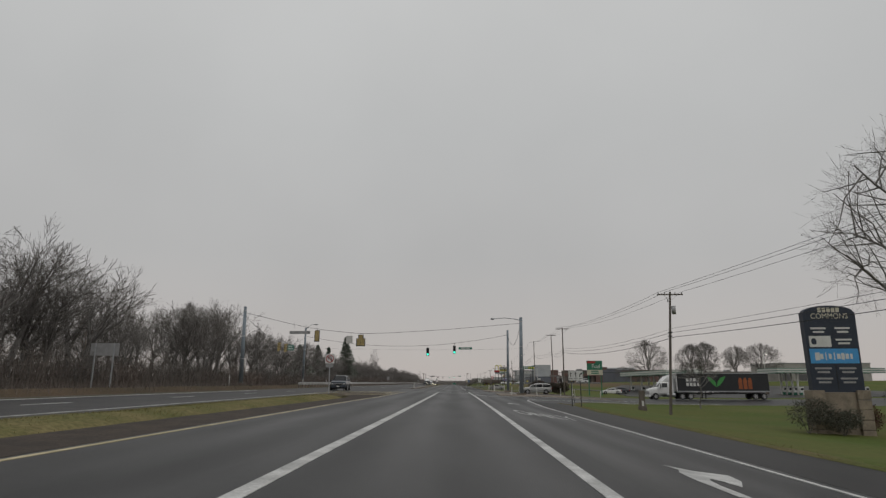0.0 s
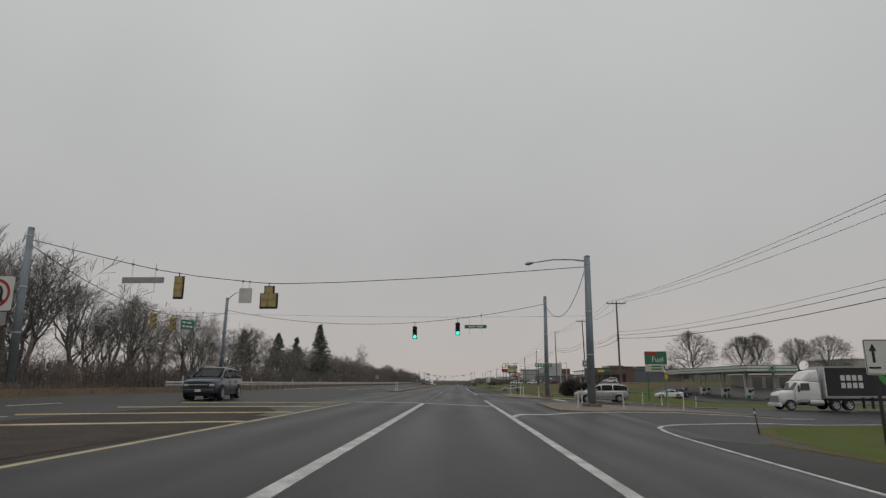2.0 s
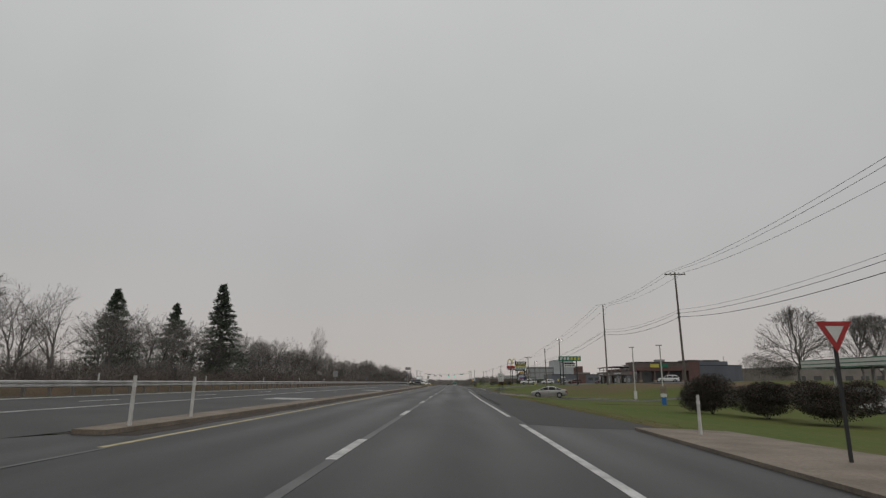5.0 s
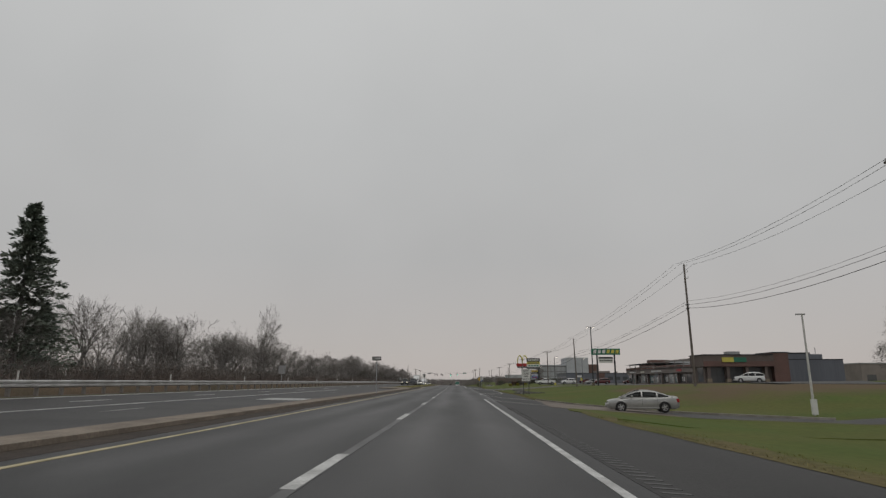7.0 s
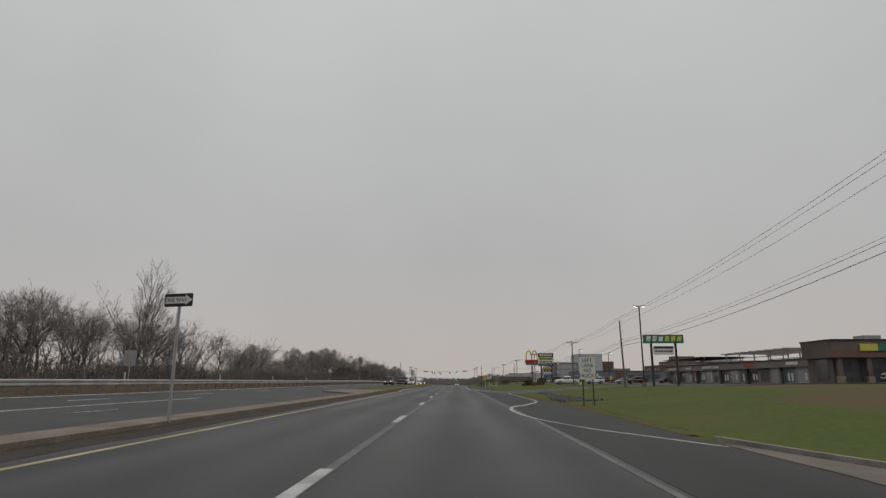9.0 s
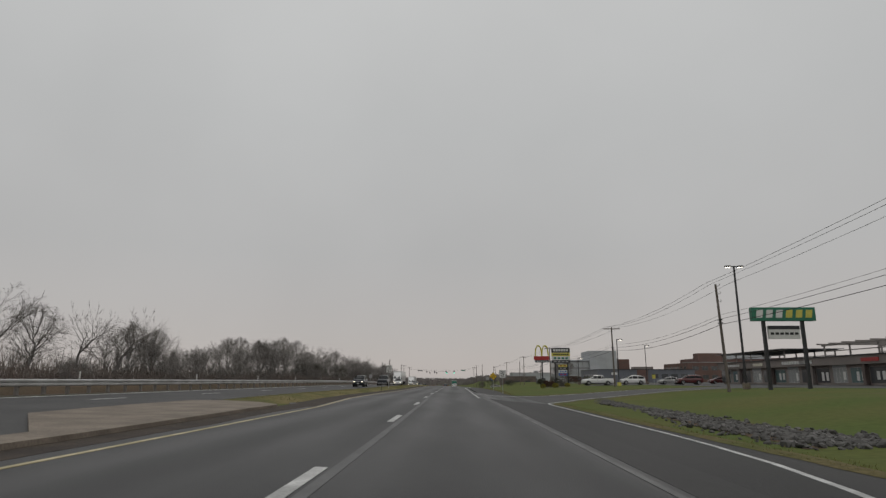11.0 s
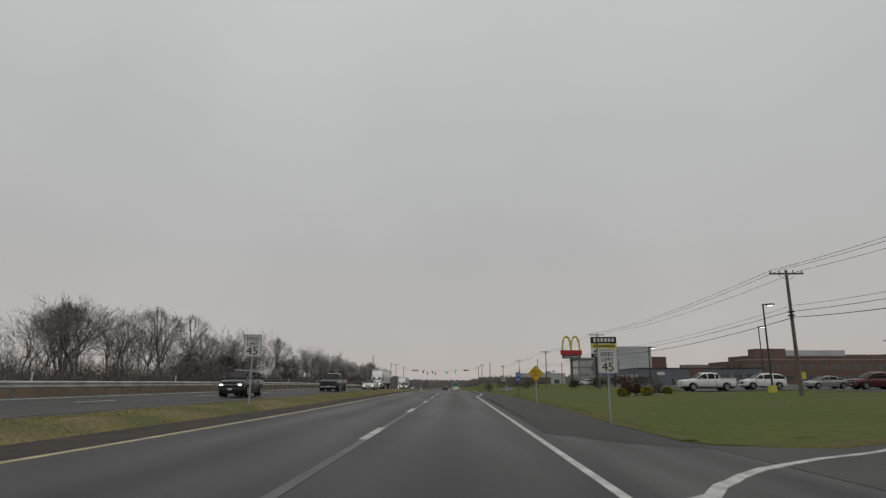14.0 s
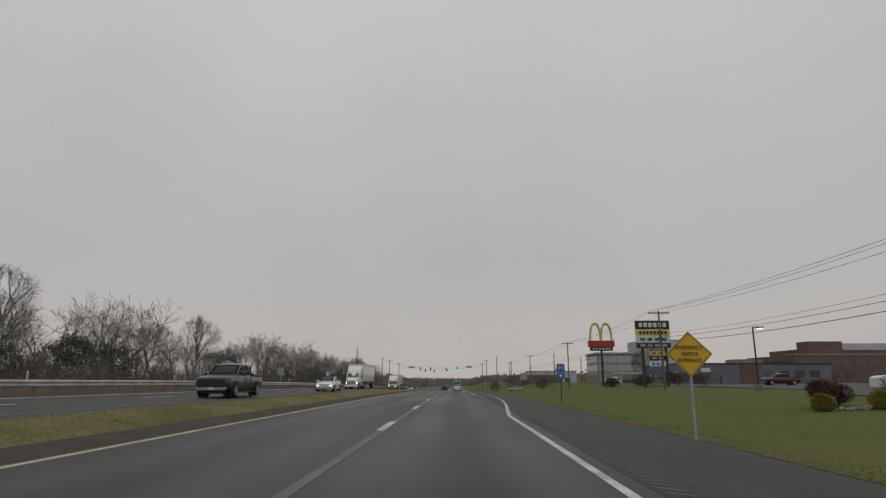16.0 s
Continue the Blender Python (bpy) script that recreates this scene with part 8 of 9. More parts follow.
def sandwich_shop():
    x0, y0 = 43.7, 239.0
    z = 0.65
    ob = thing("shop_building", x0, y0, z, 0, "low brown brick sandwich shop with glazed front and flat roof", "building")
    wall_box("wall", ob, 0, 0.6, -0.6, 11.6, 5.6, 4.9, DARK_BRICK)
    wall_box("fascia", ob, -0.6, -0.5, 3.0, 11.6, 0.6, 4.95, DARK_BRICK, "dark fascia band")
    wall_box("fascia_side", ob, -0.6, 0.6, 3.0, 0.0, 5.6, 4.95, DARK_BRICK)
    wall_box("brick_band", ob, -0.63, -0.53, 3.0, 11.6, -0.5, 3.9, BRICK_M, "red brick band")
    wall_box("roof", ob, -0.7, -0.6, 4.95, 11.5, 5.7, 5.1, DARK_STEEL)
    wall_box("tower", ob, 11.6, -0.4, -0.6, 14.2, 5.6, 5.35, BRICK_M, "red brick tower")
    wall_box("tower_cap", ob, 11.5, -0.5, 5.35, 14.3, 5.7, 5.5, DARK_STEEL)
    for k in range(4):
        wall_box("column", ob, 0.1 + 3.3 * k, -0.3, -0.6, 0.6 + 3.3 * k, 0.1, 3.0, DARK_BRICK, "brick column")
        wall_box("column_base", ob, 0.0 + 3.3 * k, -0.4, -0.6, 0.7 + 3.3 * k, 0.2, 0.9, STONE_M, "pale stone column base")
    for k in range(3):
        window_at(ob, 0.7 + 3.3 * k, 3.3 + 3.3 * k, 0.1, 2.9, 0.6, "y", DARK_STEEL, 2, 2)
    for k in range(1):
        window_at(ob, 1.5 + 2.9 * k, 3.9 + 2.9 * k, 0.4, 2.9, 0.0, "x", DARK_STEEL, 2, 1)
    wall_box("shop_sign", ob, 2.6, -0.68, 3.75, 4.6, -0.54, 4.55, PRINT_YELLOW, "yellow half of a shop sign")
    wall_box("shop_sign", ob, 4.6, -0.68, 3.75, 6.8, -0.54, 4.55, CANOPY_GREEN, "green half of a shop sign")
    wall_box("rooftop_unit", ob, 5, 2, 5.1, 7, 4, 5.7, SIGN_GREY)


sandwich_shop()


def grey_annex():
    ob = thing("annex_building", 58.4, 242.0, 1.0, 0, "blue-grey clad flat building beside the shop", "building")
    wall_box("wall", ob, 0, 0, -0.6, 11, 14, 3.9, GREY_FACADE)
    wall_box("parapet", ob, -0.05, -0.05, 3.9, 11.05, 14.05, 4.05, DARK_STEEL)
    wall_box("rooftop_unit", ob, 1.0, 2, 4.05, 8.6, 7, 5.0, GREY_FACADE, "long grey rooftop unit")
    wall_box("rooftop_unit", ob, 3.0, 3, 5.0, 7, 6, 5.35, DARK_STEEL)
    tube_bm = bmesh.new()
    tube(tube_bm, [(8.6, 4, 4.0), (8.6, 4, 6.3)], 0.06, 8)
    part("flue", tube_bm, STEEL, ob)


grey_annex()


def pergola(ob, x0, y0, z0, wx, wy, h, n, roofed=False):
    """Roof frame on posts: open rafters, or a thin flat roof."""
    for dx in (0.2, wx - 0.2):
        for k in range(5):
            dy = 0.2 + (wy - 0.4) * k / 4
            wall_box("pergola_post", ob, x0 + dx - 0.09, y0 + dy - 0.09, z0, x0 + dx + 0.09, y0 + dy + 0.09, z0 + h, PERGOLA_M)
        wall_box("pergola_beam", ob, x0 + dx - 0.1, y0 - 0.4, z0 + h, x0 + dx + 0.1, y0 + wy + 0.4, z0 + h + 0.24, PERGOLA_M)
        wall_box("pergola_rail", ob, x0 + dx - 0.06, y0, z0 + h * 0.45, x0 + dx + 0.06, y0 + wy, z0 + h * 0.45 + 0.16, PERGOLA_M)
    if roofed:
        wall_box("pergola_roof", ob, x0 - 0.8, y0 - 0.8, z0 + h + 0.24, x0 + wx + 0.8, y0 + wy + 0.8, z0 + h + 0.38, WING_M)
    for k in range(0 if roofed else n):
        yy = y0 + wy * k / (n - 1)
        wall_box("pergola_rafter", ob, x0 - 0.8, yy - 0.08, z0 + h + 0.24, x0 + wx + 0.8, yy + 0.08, z0 + h + 0.48, PERGOLA_M)


def plaza():
    x0, y0, z = 56.0, 262.0, 0.75
    ob = thing("plaza_building", x0, y0, z, 0, "long low taupe shopping plaza with glazed storefronts and roof pergolas", "building")
    ob.scale = (1, 1, 0.82)
    wall_box("wall", ob, 0.3, 0, -0.6, 20, 69.5, 4.4, TAUPE)
    wall_box("fascia", ob, -0.5, -0.4, 3.1, 0.3, 69.7, 4.55, TAUPE, "taupe fascia band")
    wall_box("fascia_end", ob, 0.3, -0.4, 3.1, 20, 0.0, 4.55, TAUPE)
    wall_box("roof", ob, -0.7, -0.6, 4.55, 20.2, 70, 4.7, DARK_STEEL)
    for k in range(17):
        yy = 0.8 + 4.05 * k
        kind = (0, 1, 2, 1, 3, 0, 2, 1, 0, 3, 1, 2, 0, 1, 3, 2, 1)[k]
        w = window_at(ob, yy, yy + 3.2, 0.0, 2.6, 0.3, "x", (DARK_STEEL, SIGN_WHITE, PALE_FACADE, DARK_BRICK)[kind], (3, 4, 2, 3)[kind], 1, "storefront", (GLASS_M, STORE_GLASS, TEAL_GLASS, GLASS_M)[kind])
        for c in range((2, 1, 2, 0)[kind]):
            wall_box("poster", w, 0.262, yy + 0.25 + 1.1 * c, 0.35 + 0.2 * (k % 2), 0.276, yy + 0.85 + 1.1 * c, 1.9, SIGN_WHITE, "white poster in the storefront")
        wall_box("transom", ob, 0.26, yy, 2.62, 0.32, yy + 3.2, 3.05, (TAUPE, PALE_FACADE, TAUPE, DARK_BRICK)[kind], "panel over the storefront")
        if k % 3 == 2:
            wall_box("column", ob, -0.35, yy + 3.3, -0.6, 0.15, yy + 3.9, 3.1, DARK_BRICK if k % 2 else TAUPE)
    for k in range(4):
        wall_box("shop_sign", ob, -0.6, 6 + 15 * k, 3.5, -0.5, 9.5 + 15 * k, 4.1, (SIGN_WHITE, SIGN_RED, SIGN_WHITE, PRINT_CREAM)[k], "small lit shop sign")
    for k in range(9):
        wall_box("sign_letter", ob, -0.6, 38.0 + 0.75 * k, 3.55, -0.5, 38.5 + 0.75 * k, 4.15, SIGN_WHITE, "white block letter bar")
        wall_box("sign_letter", ob, -0.6, 60.0 + 0.7 * k, 3.6, -0.5, 60.45 + 0.7 * k, 4.1, SIGN_WHITE, "white block letter bar")
    for k in range(5):
        window_at(ob, 1.5 + 3.6 * k, 4.4 + 3.6 * k, 0.3, 2.9, 0.0, "y", DARK_STEEL, 2, 1, "storefront")
    pergola(ob, 0.2, 10, 4.7, 9.0, 24, 1.9, 9)
    pergola(ob, 0.2, 45, 4.7, 9.0, 24, 1.8, 7, True)
    for k in range(4):
        wall_box("rooftop_unit", ob, 12, 4 + 15 * k, 4.7, 14.5, 7 + 15 * k, 5.7, SIGN_GREY)
    # glazed corner
    window_at(ob, 66.0, 69.2, 0.0, 3.6, -0.02, "x", SIGN_GREY, 2, 2, "storefront")


plaza()


def clinic():
    x0, y0, z = 50.0, 500.0, 0.3
    ob = thing("clinic_building", x0, y0, z, 0, "tall clinic with a glazed wing and a pale panelled block", "building")
    wall_box("glazed_wing", ob, 0, 0, 0, 16, 18, 10.2, WING_M, "grey glazed wing")
    wall_box("wing_roof", ob, -0.4, -0.4, 10.2, 16, 18, 10.7, PALE_FACADE)
    for j in range(3):
        for k in range(5):
            window_at(ob, 0.6 + 3.1 * k, 3.4 + 3.1 * k, 1.0 + 3.1 * j, 3.3 + 3.1 * j, 0.0, "y", PALE_FACADE, 2, 1, "window", STORE_GLASS)
        for k in range(4):
            window_at(ob, 1.0 + 4.2 * k, 4.4 + 4.2 * k, 1.0 + 3.1 * j, 3.3 + 3.1 * j, 0.0, "x", PALE_FACADE, 2, 1, "window", STORE_GLASS)
    wall_box("pale_block", ob, 16, -2, 0, 29, 18, 15.0, PALE_FACADE, "pale grey panelled block")
    for k in range(1, 5):
        wall_box("panel_joint", ob, 16 + 2.6 * k - 0.03, -2.02, 0, 16 + 2.6 * k + 0.03, -1.99, 15, SIGN_GREY)
    wall_box("brick_wing", ob, 29, 0, 0, 35.5, 18, 11.0, BRICK_M, "red brick wing")
    wall_box("entrance_canopy", ob, 4, -12, 3.0, 20, -2.1, 3.6, PALE_FACADE, "flat pale entrance canopy")
    for dx in (5, 12, 19):
        wall_box("canopy_post", ob, dx - 0.2, -11.8, -0.6, dx + 0.2, -11.4, 3.0, PALE_FACADE)


clinic()


def grey_hall():
    ob = thing("hall_building", 54.0, 432.0, 0.3, 0, "long low grey hall with a brick end and flat roof", "building")
    wall_box("wall", ob, 0, 0, -0.5, 36, 30, 4.8, GREY_FACADE)
    wall_box("brick_pier", ob, 14.5, -0.15, -0.5, 18.5, 0, 4.9, BRICK_M, "red brick pier")
    wall_box("roof", ob, -0.2, -0.2, 4.8, 36.2, 30.2, 5.0, DARK_STEEL)
    wall_box("rooftop_unit", ob, 15, 4, 5.0, 22, 9, 6.0, TAUPE)
    for x in (3.0, 9.0):
        window_at(ob, x, x + 1.0, -0.3, 1.9, 0.0, "y", SIGN_WHITE, 1, 1, "door")
    wall_box("wall_sign", ob, 5.0, -0.06, 2.9, 7.2, -0.01, 3.8, SIGN_WHITE, "small white wall sign")
    for k in range(4):
        window_at(ob, 20 + 3.6 * k, 22.4 + 3.6 * k, 1.6, 3.2, 0.0, "y", DARK_STEEL, 2, 1)
    for k in range(5):
        window_at(ob, 2 + 5 * k, 4.4 + 5 * k, 1.4, 3.2, 0.0, "x", DARK_STEEL, 2, 1)


grey_hall()


def brick_hospital():
    x0, y0 = 101.0, 467.0
    ob = thing("hospital_building", x0, y0, 0.5, 0, "large red brick hospital with rows of windows and roof plant", "building")
    wall_box("wall", ob, 0, 0, -0.5, 75, 30, 8.2, BRICK_M)
    wall_box("wall", ob, 8, 6, 8.2, 75, 30, 10.4, BRICK_M)
    wall_box("plant_screen", ob, 18, 5.8, 9.9, 39, 20, 11.9, PALE_FACADE, "pale metal roof plant screen")
    wall_box("parapet", ob, -0.1, -0.1, 8.2, 75.1, 6, 8.45, SIGN_GREY)
    wall_box("stair_tower", ob, 6.5, 4, 8.2, 17, 10, 12.4, BRICK_M)
    for j in range(2):
        for k in range(18):
            window_at(ob, 2 + 4 * k, 4.6 + 4 * k, 1.2 + 3.7 * j, 3.0 + 3.7 * j, 0.0, "y", SIGN_GREY, 2, 1)
        for k in range(6):
            window_at(ob, 2 + 4.4 * k, 4.4 + 4.4 * k, 1.2 + 3.7 * j, 3.0 + 3.7 * j, 0.0, "x", SIGN_GREY, 2, 1)


brick_hospital()


def plain_store(x, y, w, d, h, mat, label, name="store_building", z=None):
    z = lie(x, y) if z is None else z
    ob = thing(name, x, y, z, 0, label, "building", "far stores")
    wall_box("wall", ob, 0, 0, -0.8, w, d, h, mat)
    wall_box("parapet", ob, -0.15, -0.15, h, w + 0.15, d + 0.15, h + 0.35, SIGN_GREY)
    for k in range(max(1, int(w / 6))):
        window_at(ob, 1.5 + 6 * k, 4.5 + 6 * k, 0.3, 2.6, 0.0, "y", DARK_STEEL, 2, 1)
    wall_box("rooftop_unit", ob, w * 0.6, d * 0.3, h + 0.35, w * 0.6 + 3, d * 0.3 + 3, h + 1.6, SIGN_GREY)


plain_store(119, 226, 34, 20, 6.4, PALE_BEIGE, "long beige flat-roofed store behind the fuel station")
plain_store(28, 560, 20, 18, 5, DARK_BRICK, "low brown roadside store far ahead")
plain_store(40, 620, 26, 20, 6, PALE_FACADE, "low pale roadside store far ahead")
plain_store(-60, 640, 26, 20, 6, TAUPE, "low taupe roadside store far ahead")
plain_store(130, 330, 40, 60, 6, TAUPE, "long taupe store behind the plaza")


def fuel_canopy(x, y, turn, w, d, top, label):
    z = lie(x, y)
    ob = thing("fuel_canopy", x, y, z, turn, label, "canopy", "fuel station canopies")
    t = top - z
    wall_box("canopy_roof", ob, 0.1, 0.1, t - 0.85, w - 0.1, d - 0.1, t - 0.1, CANOPY_M)
    for nm, a in (("fascia", (0, -0.08, w, 0.1)), ("fascia", (0, d - 0.1, w, d + 0.08)), ("fascia", (-0.08, 0.1, 0.1, d - 0.1)), ("fascia", (w - 0.1, 0.1, w + 0.08, d - 0.1))):
        f = wall_box(nm, ob, a[0], a[1], t - 1.15, a[2], a[3], t, CANOPY_M, "off-white fascia")
        for zz in (t - 1.12, t - 0.66, t - 0.14):
            wall_box("stripe", f, a[0] - 0.02, a[1] - 0.02, zz, a[2] + 0.02, a[3] + 0.02, zz + 0.12, CANOPY_GREEN, "green stripe")
    bm = bmesh.new()
    tube(bm, [(w * 0.5, -0.12, t - 0.57), (w * 0.5, -0.16, t - 0.57)], 0.62, 24)
    disc = part("fascia_disc", bm, CANOPY_GREEN, ob, "round green emblem disc")
    bm = bmesh.new()
    ring(bm, w * 0.5, t - 0.57, 0.5, 0.38, -0.165)
    part("emblem_ring", bm, CANOPY_M, disc)
    for cx in (w * 0.2, w * 0.8):
        for cy in (d * 0.12, d * 0.37, d * 0.63, d * 0.88):
            wall_box("column", ob, cx - 0.16, cy - 0.16, -0.4, cx + 0.16, cy + 0.16, t - 0.9, CANOPY_M, "pale steel column", 0.03)
            wall_box("pump_island", ob, cx - 0.6, cy - 2.2, -0.3, cx + 0.6, cy + 2.2, 0.15, CONCRETE)
            p = wall_box("fuel_pump", ob, cx - 0.4, cy - 1.5, 0.15, cx + 0.4, cy - 0.9, 1.95, SIGN_WHITE, "white fuel pump", 0.03)
            wall_box("pump_screen", p, cx - 0.3, cy - 1.52, 1.2, cx + 0.3, cy - 1.49, 1.7, BLACK)
            wall_box("pump_skirt", p, cx - 0.41, cy - 1.51, 0.15, cx + 0.41, cy - 0.89, 0.7, CANOPY_GREEN)
            wall_box("bollard", ob, cx - 0.1, cy - 2.0, 0.1, cx + 0.1, cy - 1.8, 1.1, POSTWHITE)
    for cx in (w * 0.25, w * 0.62):
        wall_box("soffit_light", ob, cx - 0.4, d * 0.5 - 0.4, t - 0.90, cx + 0.4, d * 0.5 + 0.4, t - 0.86, SIGN_WHITE)
    return ob


fuel_canopy(49.2, 142, 0, 8.4, 39, 4.0, "large fuel station canopy with off-white fascia and green stripes")
fuel_canopy(72.6, 138, 0, 24, 9, 4.3, "smaller fuel station canopy with green stripes")


def kiosk():
    ob = thing("kiosk_building", 70, 186, lie(70, 186), 10, "low taupe fuel station kiosk", "building")
    wall_box("wall", ob, 0, 0, -0.5, 12, 7, 3.2, TAUPE)
    wall_box("roof", ob, -0.3, -0.3, 3.2, 12.3, 7.3, 3.5, CANOPY_M)
    for k in range(3):
        window_at(ob, 1 + 3.6 * k, 3.6 + 3.6 * k, 0.2, 2.6, 0.0, "y", DARK_STEEL, 2, 1)


kiosk()


def fuel_sign():
    x, y = 29.7, 128.9
    z = lie(x, y)
    ob = thing("fuel_sign", x, y, z, 0, "green fuel price sign with white lettering on two posts", "shop sign")
    ob.scale = (0.97, 1.0, 1.0)
    t = 5.6 - z
    for dx in (-1.35, 1.35):
        wall_box("post", ob, dx - 0.09, 0.05, -0.3, dx + 0.09, 0.23, t, CANOPY_GREEN)
    wall_box("sign_box", ob, -1.68, -0.12, t - 1.9, 1.68, 0.05, t, CANOPY_GREEN, "green sign box", 0.02)
    wall_box("red_panel", ob, -1.6, -0.14, t - 0.55, 0.2, -0.115, t - 0.1, SIGN_RED)
    wall_box("price_panel", ob, -1.68, -0.12, t - 2.95, 1.68, 0.05, t - 1.92, PRINT_CREAM, "cream price panel", 0.02)
    word(ob, "Fuel", 1.15, 0.25, t - 1.2, SIGN_WHITE, 0.14, 0.95)
    for k in range(2):
        plate(rounded(1.6, 0.22, 0.02, 0, t - 2.2 - 0.4 * k), 0.14, "price_bar", SIGN_GREEN, ob)


fuel_sign()


def plaza_pylon():
    x, y = 24.95, 40.6
    z = lie(x, y)
    ob = thing("pylon_sign", x, y, z, -4, "tall dark tenant sign with arched top on a stone base", "shop sign")
    ob.scale = (0.8, 1.0, 1.0)
    t = 5.95 - z
    w = 2.0
    b = 0.45 - z
    arch = [(-w, b), (w, b), (w + 0.08, t - 0.35)] + [(w * 0.98 * math.cos(a), t - 0.3 + 0.42 * math.sin(a)) for a in [math.pi * k / 12 for k in range(13)]] + [(-w - 0.08, t - 0.35)]
    plate(arch, 0.5, "cabinet", PRINT_NAVY, ob, "dark sign cabinet")
    ad = [(-w * 0.9, t - 0.95), (w * 0.9, t - 0.95), (w * 0.92, t - 0.36)] + [(w * 0.9 * math.cos(a), t - 0.3 + 0.32 * math.sin(a)) for a in [math.pi * k / 12 for k in range(1, 12)]] + [(-w * 0.92, t - 0.36)]
    plate(ad, 0.515, "name_panel", PRINT_NAVY, ob)
    for k in range(5):
        plate(rounded(0.27, 0.30, 0.03, -0.72 + 0.36 * k, t - 0.18), 0.525, "name_bar", PRINT_CREAM, ob, "pale name bar")
    word(ob, "COMMONS", 0.50, 0, t - 0.60, PRINT_CREAM, 0.53, 1.15)
    rows = ((t - 1.5, 0.62, ((-0.95, 1.6, PRINT_NAVY), (0.95, 1.6, PRINT_NAVY))), (t - 2.25, 0.72, ((-0.95, 1.7, SIGN_WHITE), (0.95, 1.7, PRINT_NAVY))), (t - 3.2, 0.95, ((0.0, 3.78, PRINT_BLUE),)), (t - 4.1, 0.55, ((-0.95, 1.75, PRINT_NAVY), (0.95, 1.75, PRINT_NAVY))), (t - 4.75, 0.5, ((-0.95, 1.75, PRINT_NAVY), (0.95, 1.75, PRINT_NAVY))))
    for i, (zz, h, cells) in enumerate(rows):
        for xx, ww, mat in cells:
            plate(rounded(ww, h, 0.03, xx, zz), 0.52, "tenant_panel", mat, ob)
            if mat is PRINT_BLUE:
                for k, (w_, h_) in enumerate(((0.36, 0.50), (0.24, 0.34), (0.08, 0.5), (0.22, 0.34), (0.08, 0.5), (0.26, 0.34), (0.26, 0.42), (0.26, 0.34), (0.18, 0.34))):
                    plate(rounded(w_, h_, 0.04, -1.32 + 0.33 * k, zz - 0.02), 0.53, "tenant_bar", SIGN_WHITE, ob)
            elif mat is SIGN_WHITE:
                plate(rounded(0.42, 0.42, 0.2, xx - 0.5, zz), 0.53, "tenant_mark", PRINT_NAVY, ob)
            else:
                for k in range(2):
                    plate(rounded(ww * (0.75 - 0.2 * k), 0.12, 0.02, xx - 0.05, zz + 0.11 - 0.24 * k), 0.53, "tenant_bar", SIGN_WHITE if i < 2 else SIGN_GREY, ob)
    plate([(-0.02, b + 0.1), (0.02, b + 0.1), (0.02, t - 3.72), (-0.02, t - 3.72)], 0.525, "divider", DARK_STEEL, ob)
    for s in (-1, 1):
        for k in range(5):
            wall_box("stone_block", ob, s * 1.75 - 0.5, -0.72 + 0.02 * (k % 2), -0.3 + 0.62 * k, s * 1.75 + 0.5, 0.3, 0.28 + 0.62 * k, STONE_M, "", 0.03)
    wall_box("base_wall", ob, -1.24, -0.5, -0.3, 1.24, 0.15, b - 0.02, STONE_M)


plaza_pylon()


def sandwich_pylon():
    x, y = 31.7, 261.0
    z = lie(x, y)
    ob = thing("pylon_sign", x, y, z, 0, "green shop sign over a white letter board on two posts", "shop sign")
    t = 7.95 - z
    for dx in (-1.85, 1.85):
        wall_box("post", ob, dx - 0.14, 0.02, -0.4, dx + 0.14, 0.3, t - 0.9, DARK_STEEL)
    wall_box("sign_box", ob, -3.02, -0.25, t - 1.3, 3.02, 0.35, t, CANOPY_GREEN, "green sign box", 0.04)
    for k, mat in enumerate((SIGN_WHITE, SIGN_WHITE, SIGN_WHITE, PRINT_YELLOW, PRINT_YELLOW, PRINT_YELLOW)):
        xx = -2.35 + 0.94 * k
        plate([(xx - 0.34, t - 1.0), (xx + 0.26, t - 1.0), (xx + 0.40, t - 0.25), (xx - 0.2, t - 0.25)], 0.28, "brand_bar", mat, ob, "slanted brand bar")
    wall_box("letter_board", ob, -1.55, -0.05, t - 3.0, 1.45, 0.2, t - 1.75, SIGN_WHITE, "white letter board", 0.03)
    wall_box("board_header", ob, -1.55, -0.07, t - 2.1, 1.45, -0.04, t - 1.75, DARK_STEEL)
    for k in range(6):
        plate(rounded(0.34, 0.22, 0.02, -1.2 + 0.46 * k, t - 2.5), 0.07, "letter_bar", SIGN_BLACK, ob)


sandwich_pylon()


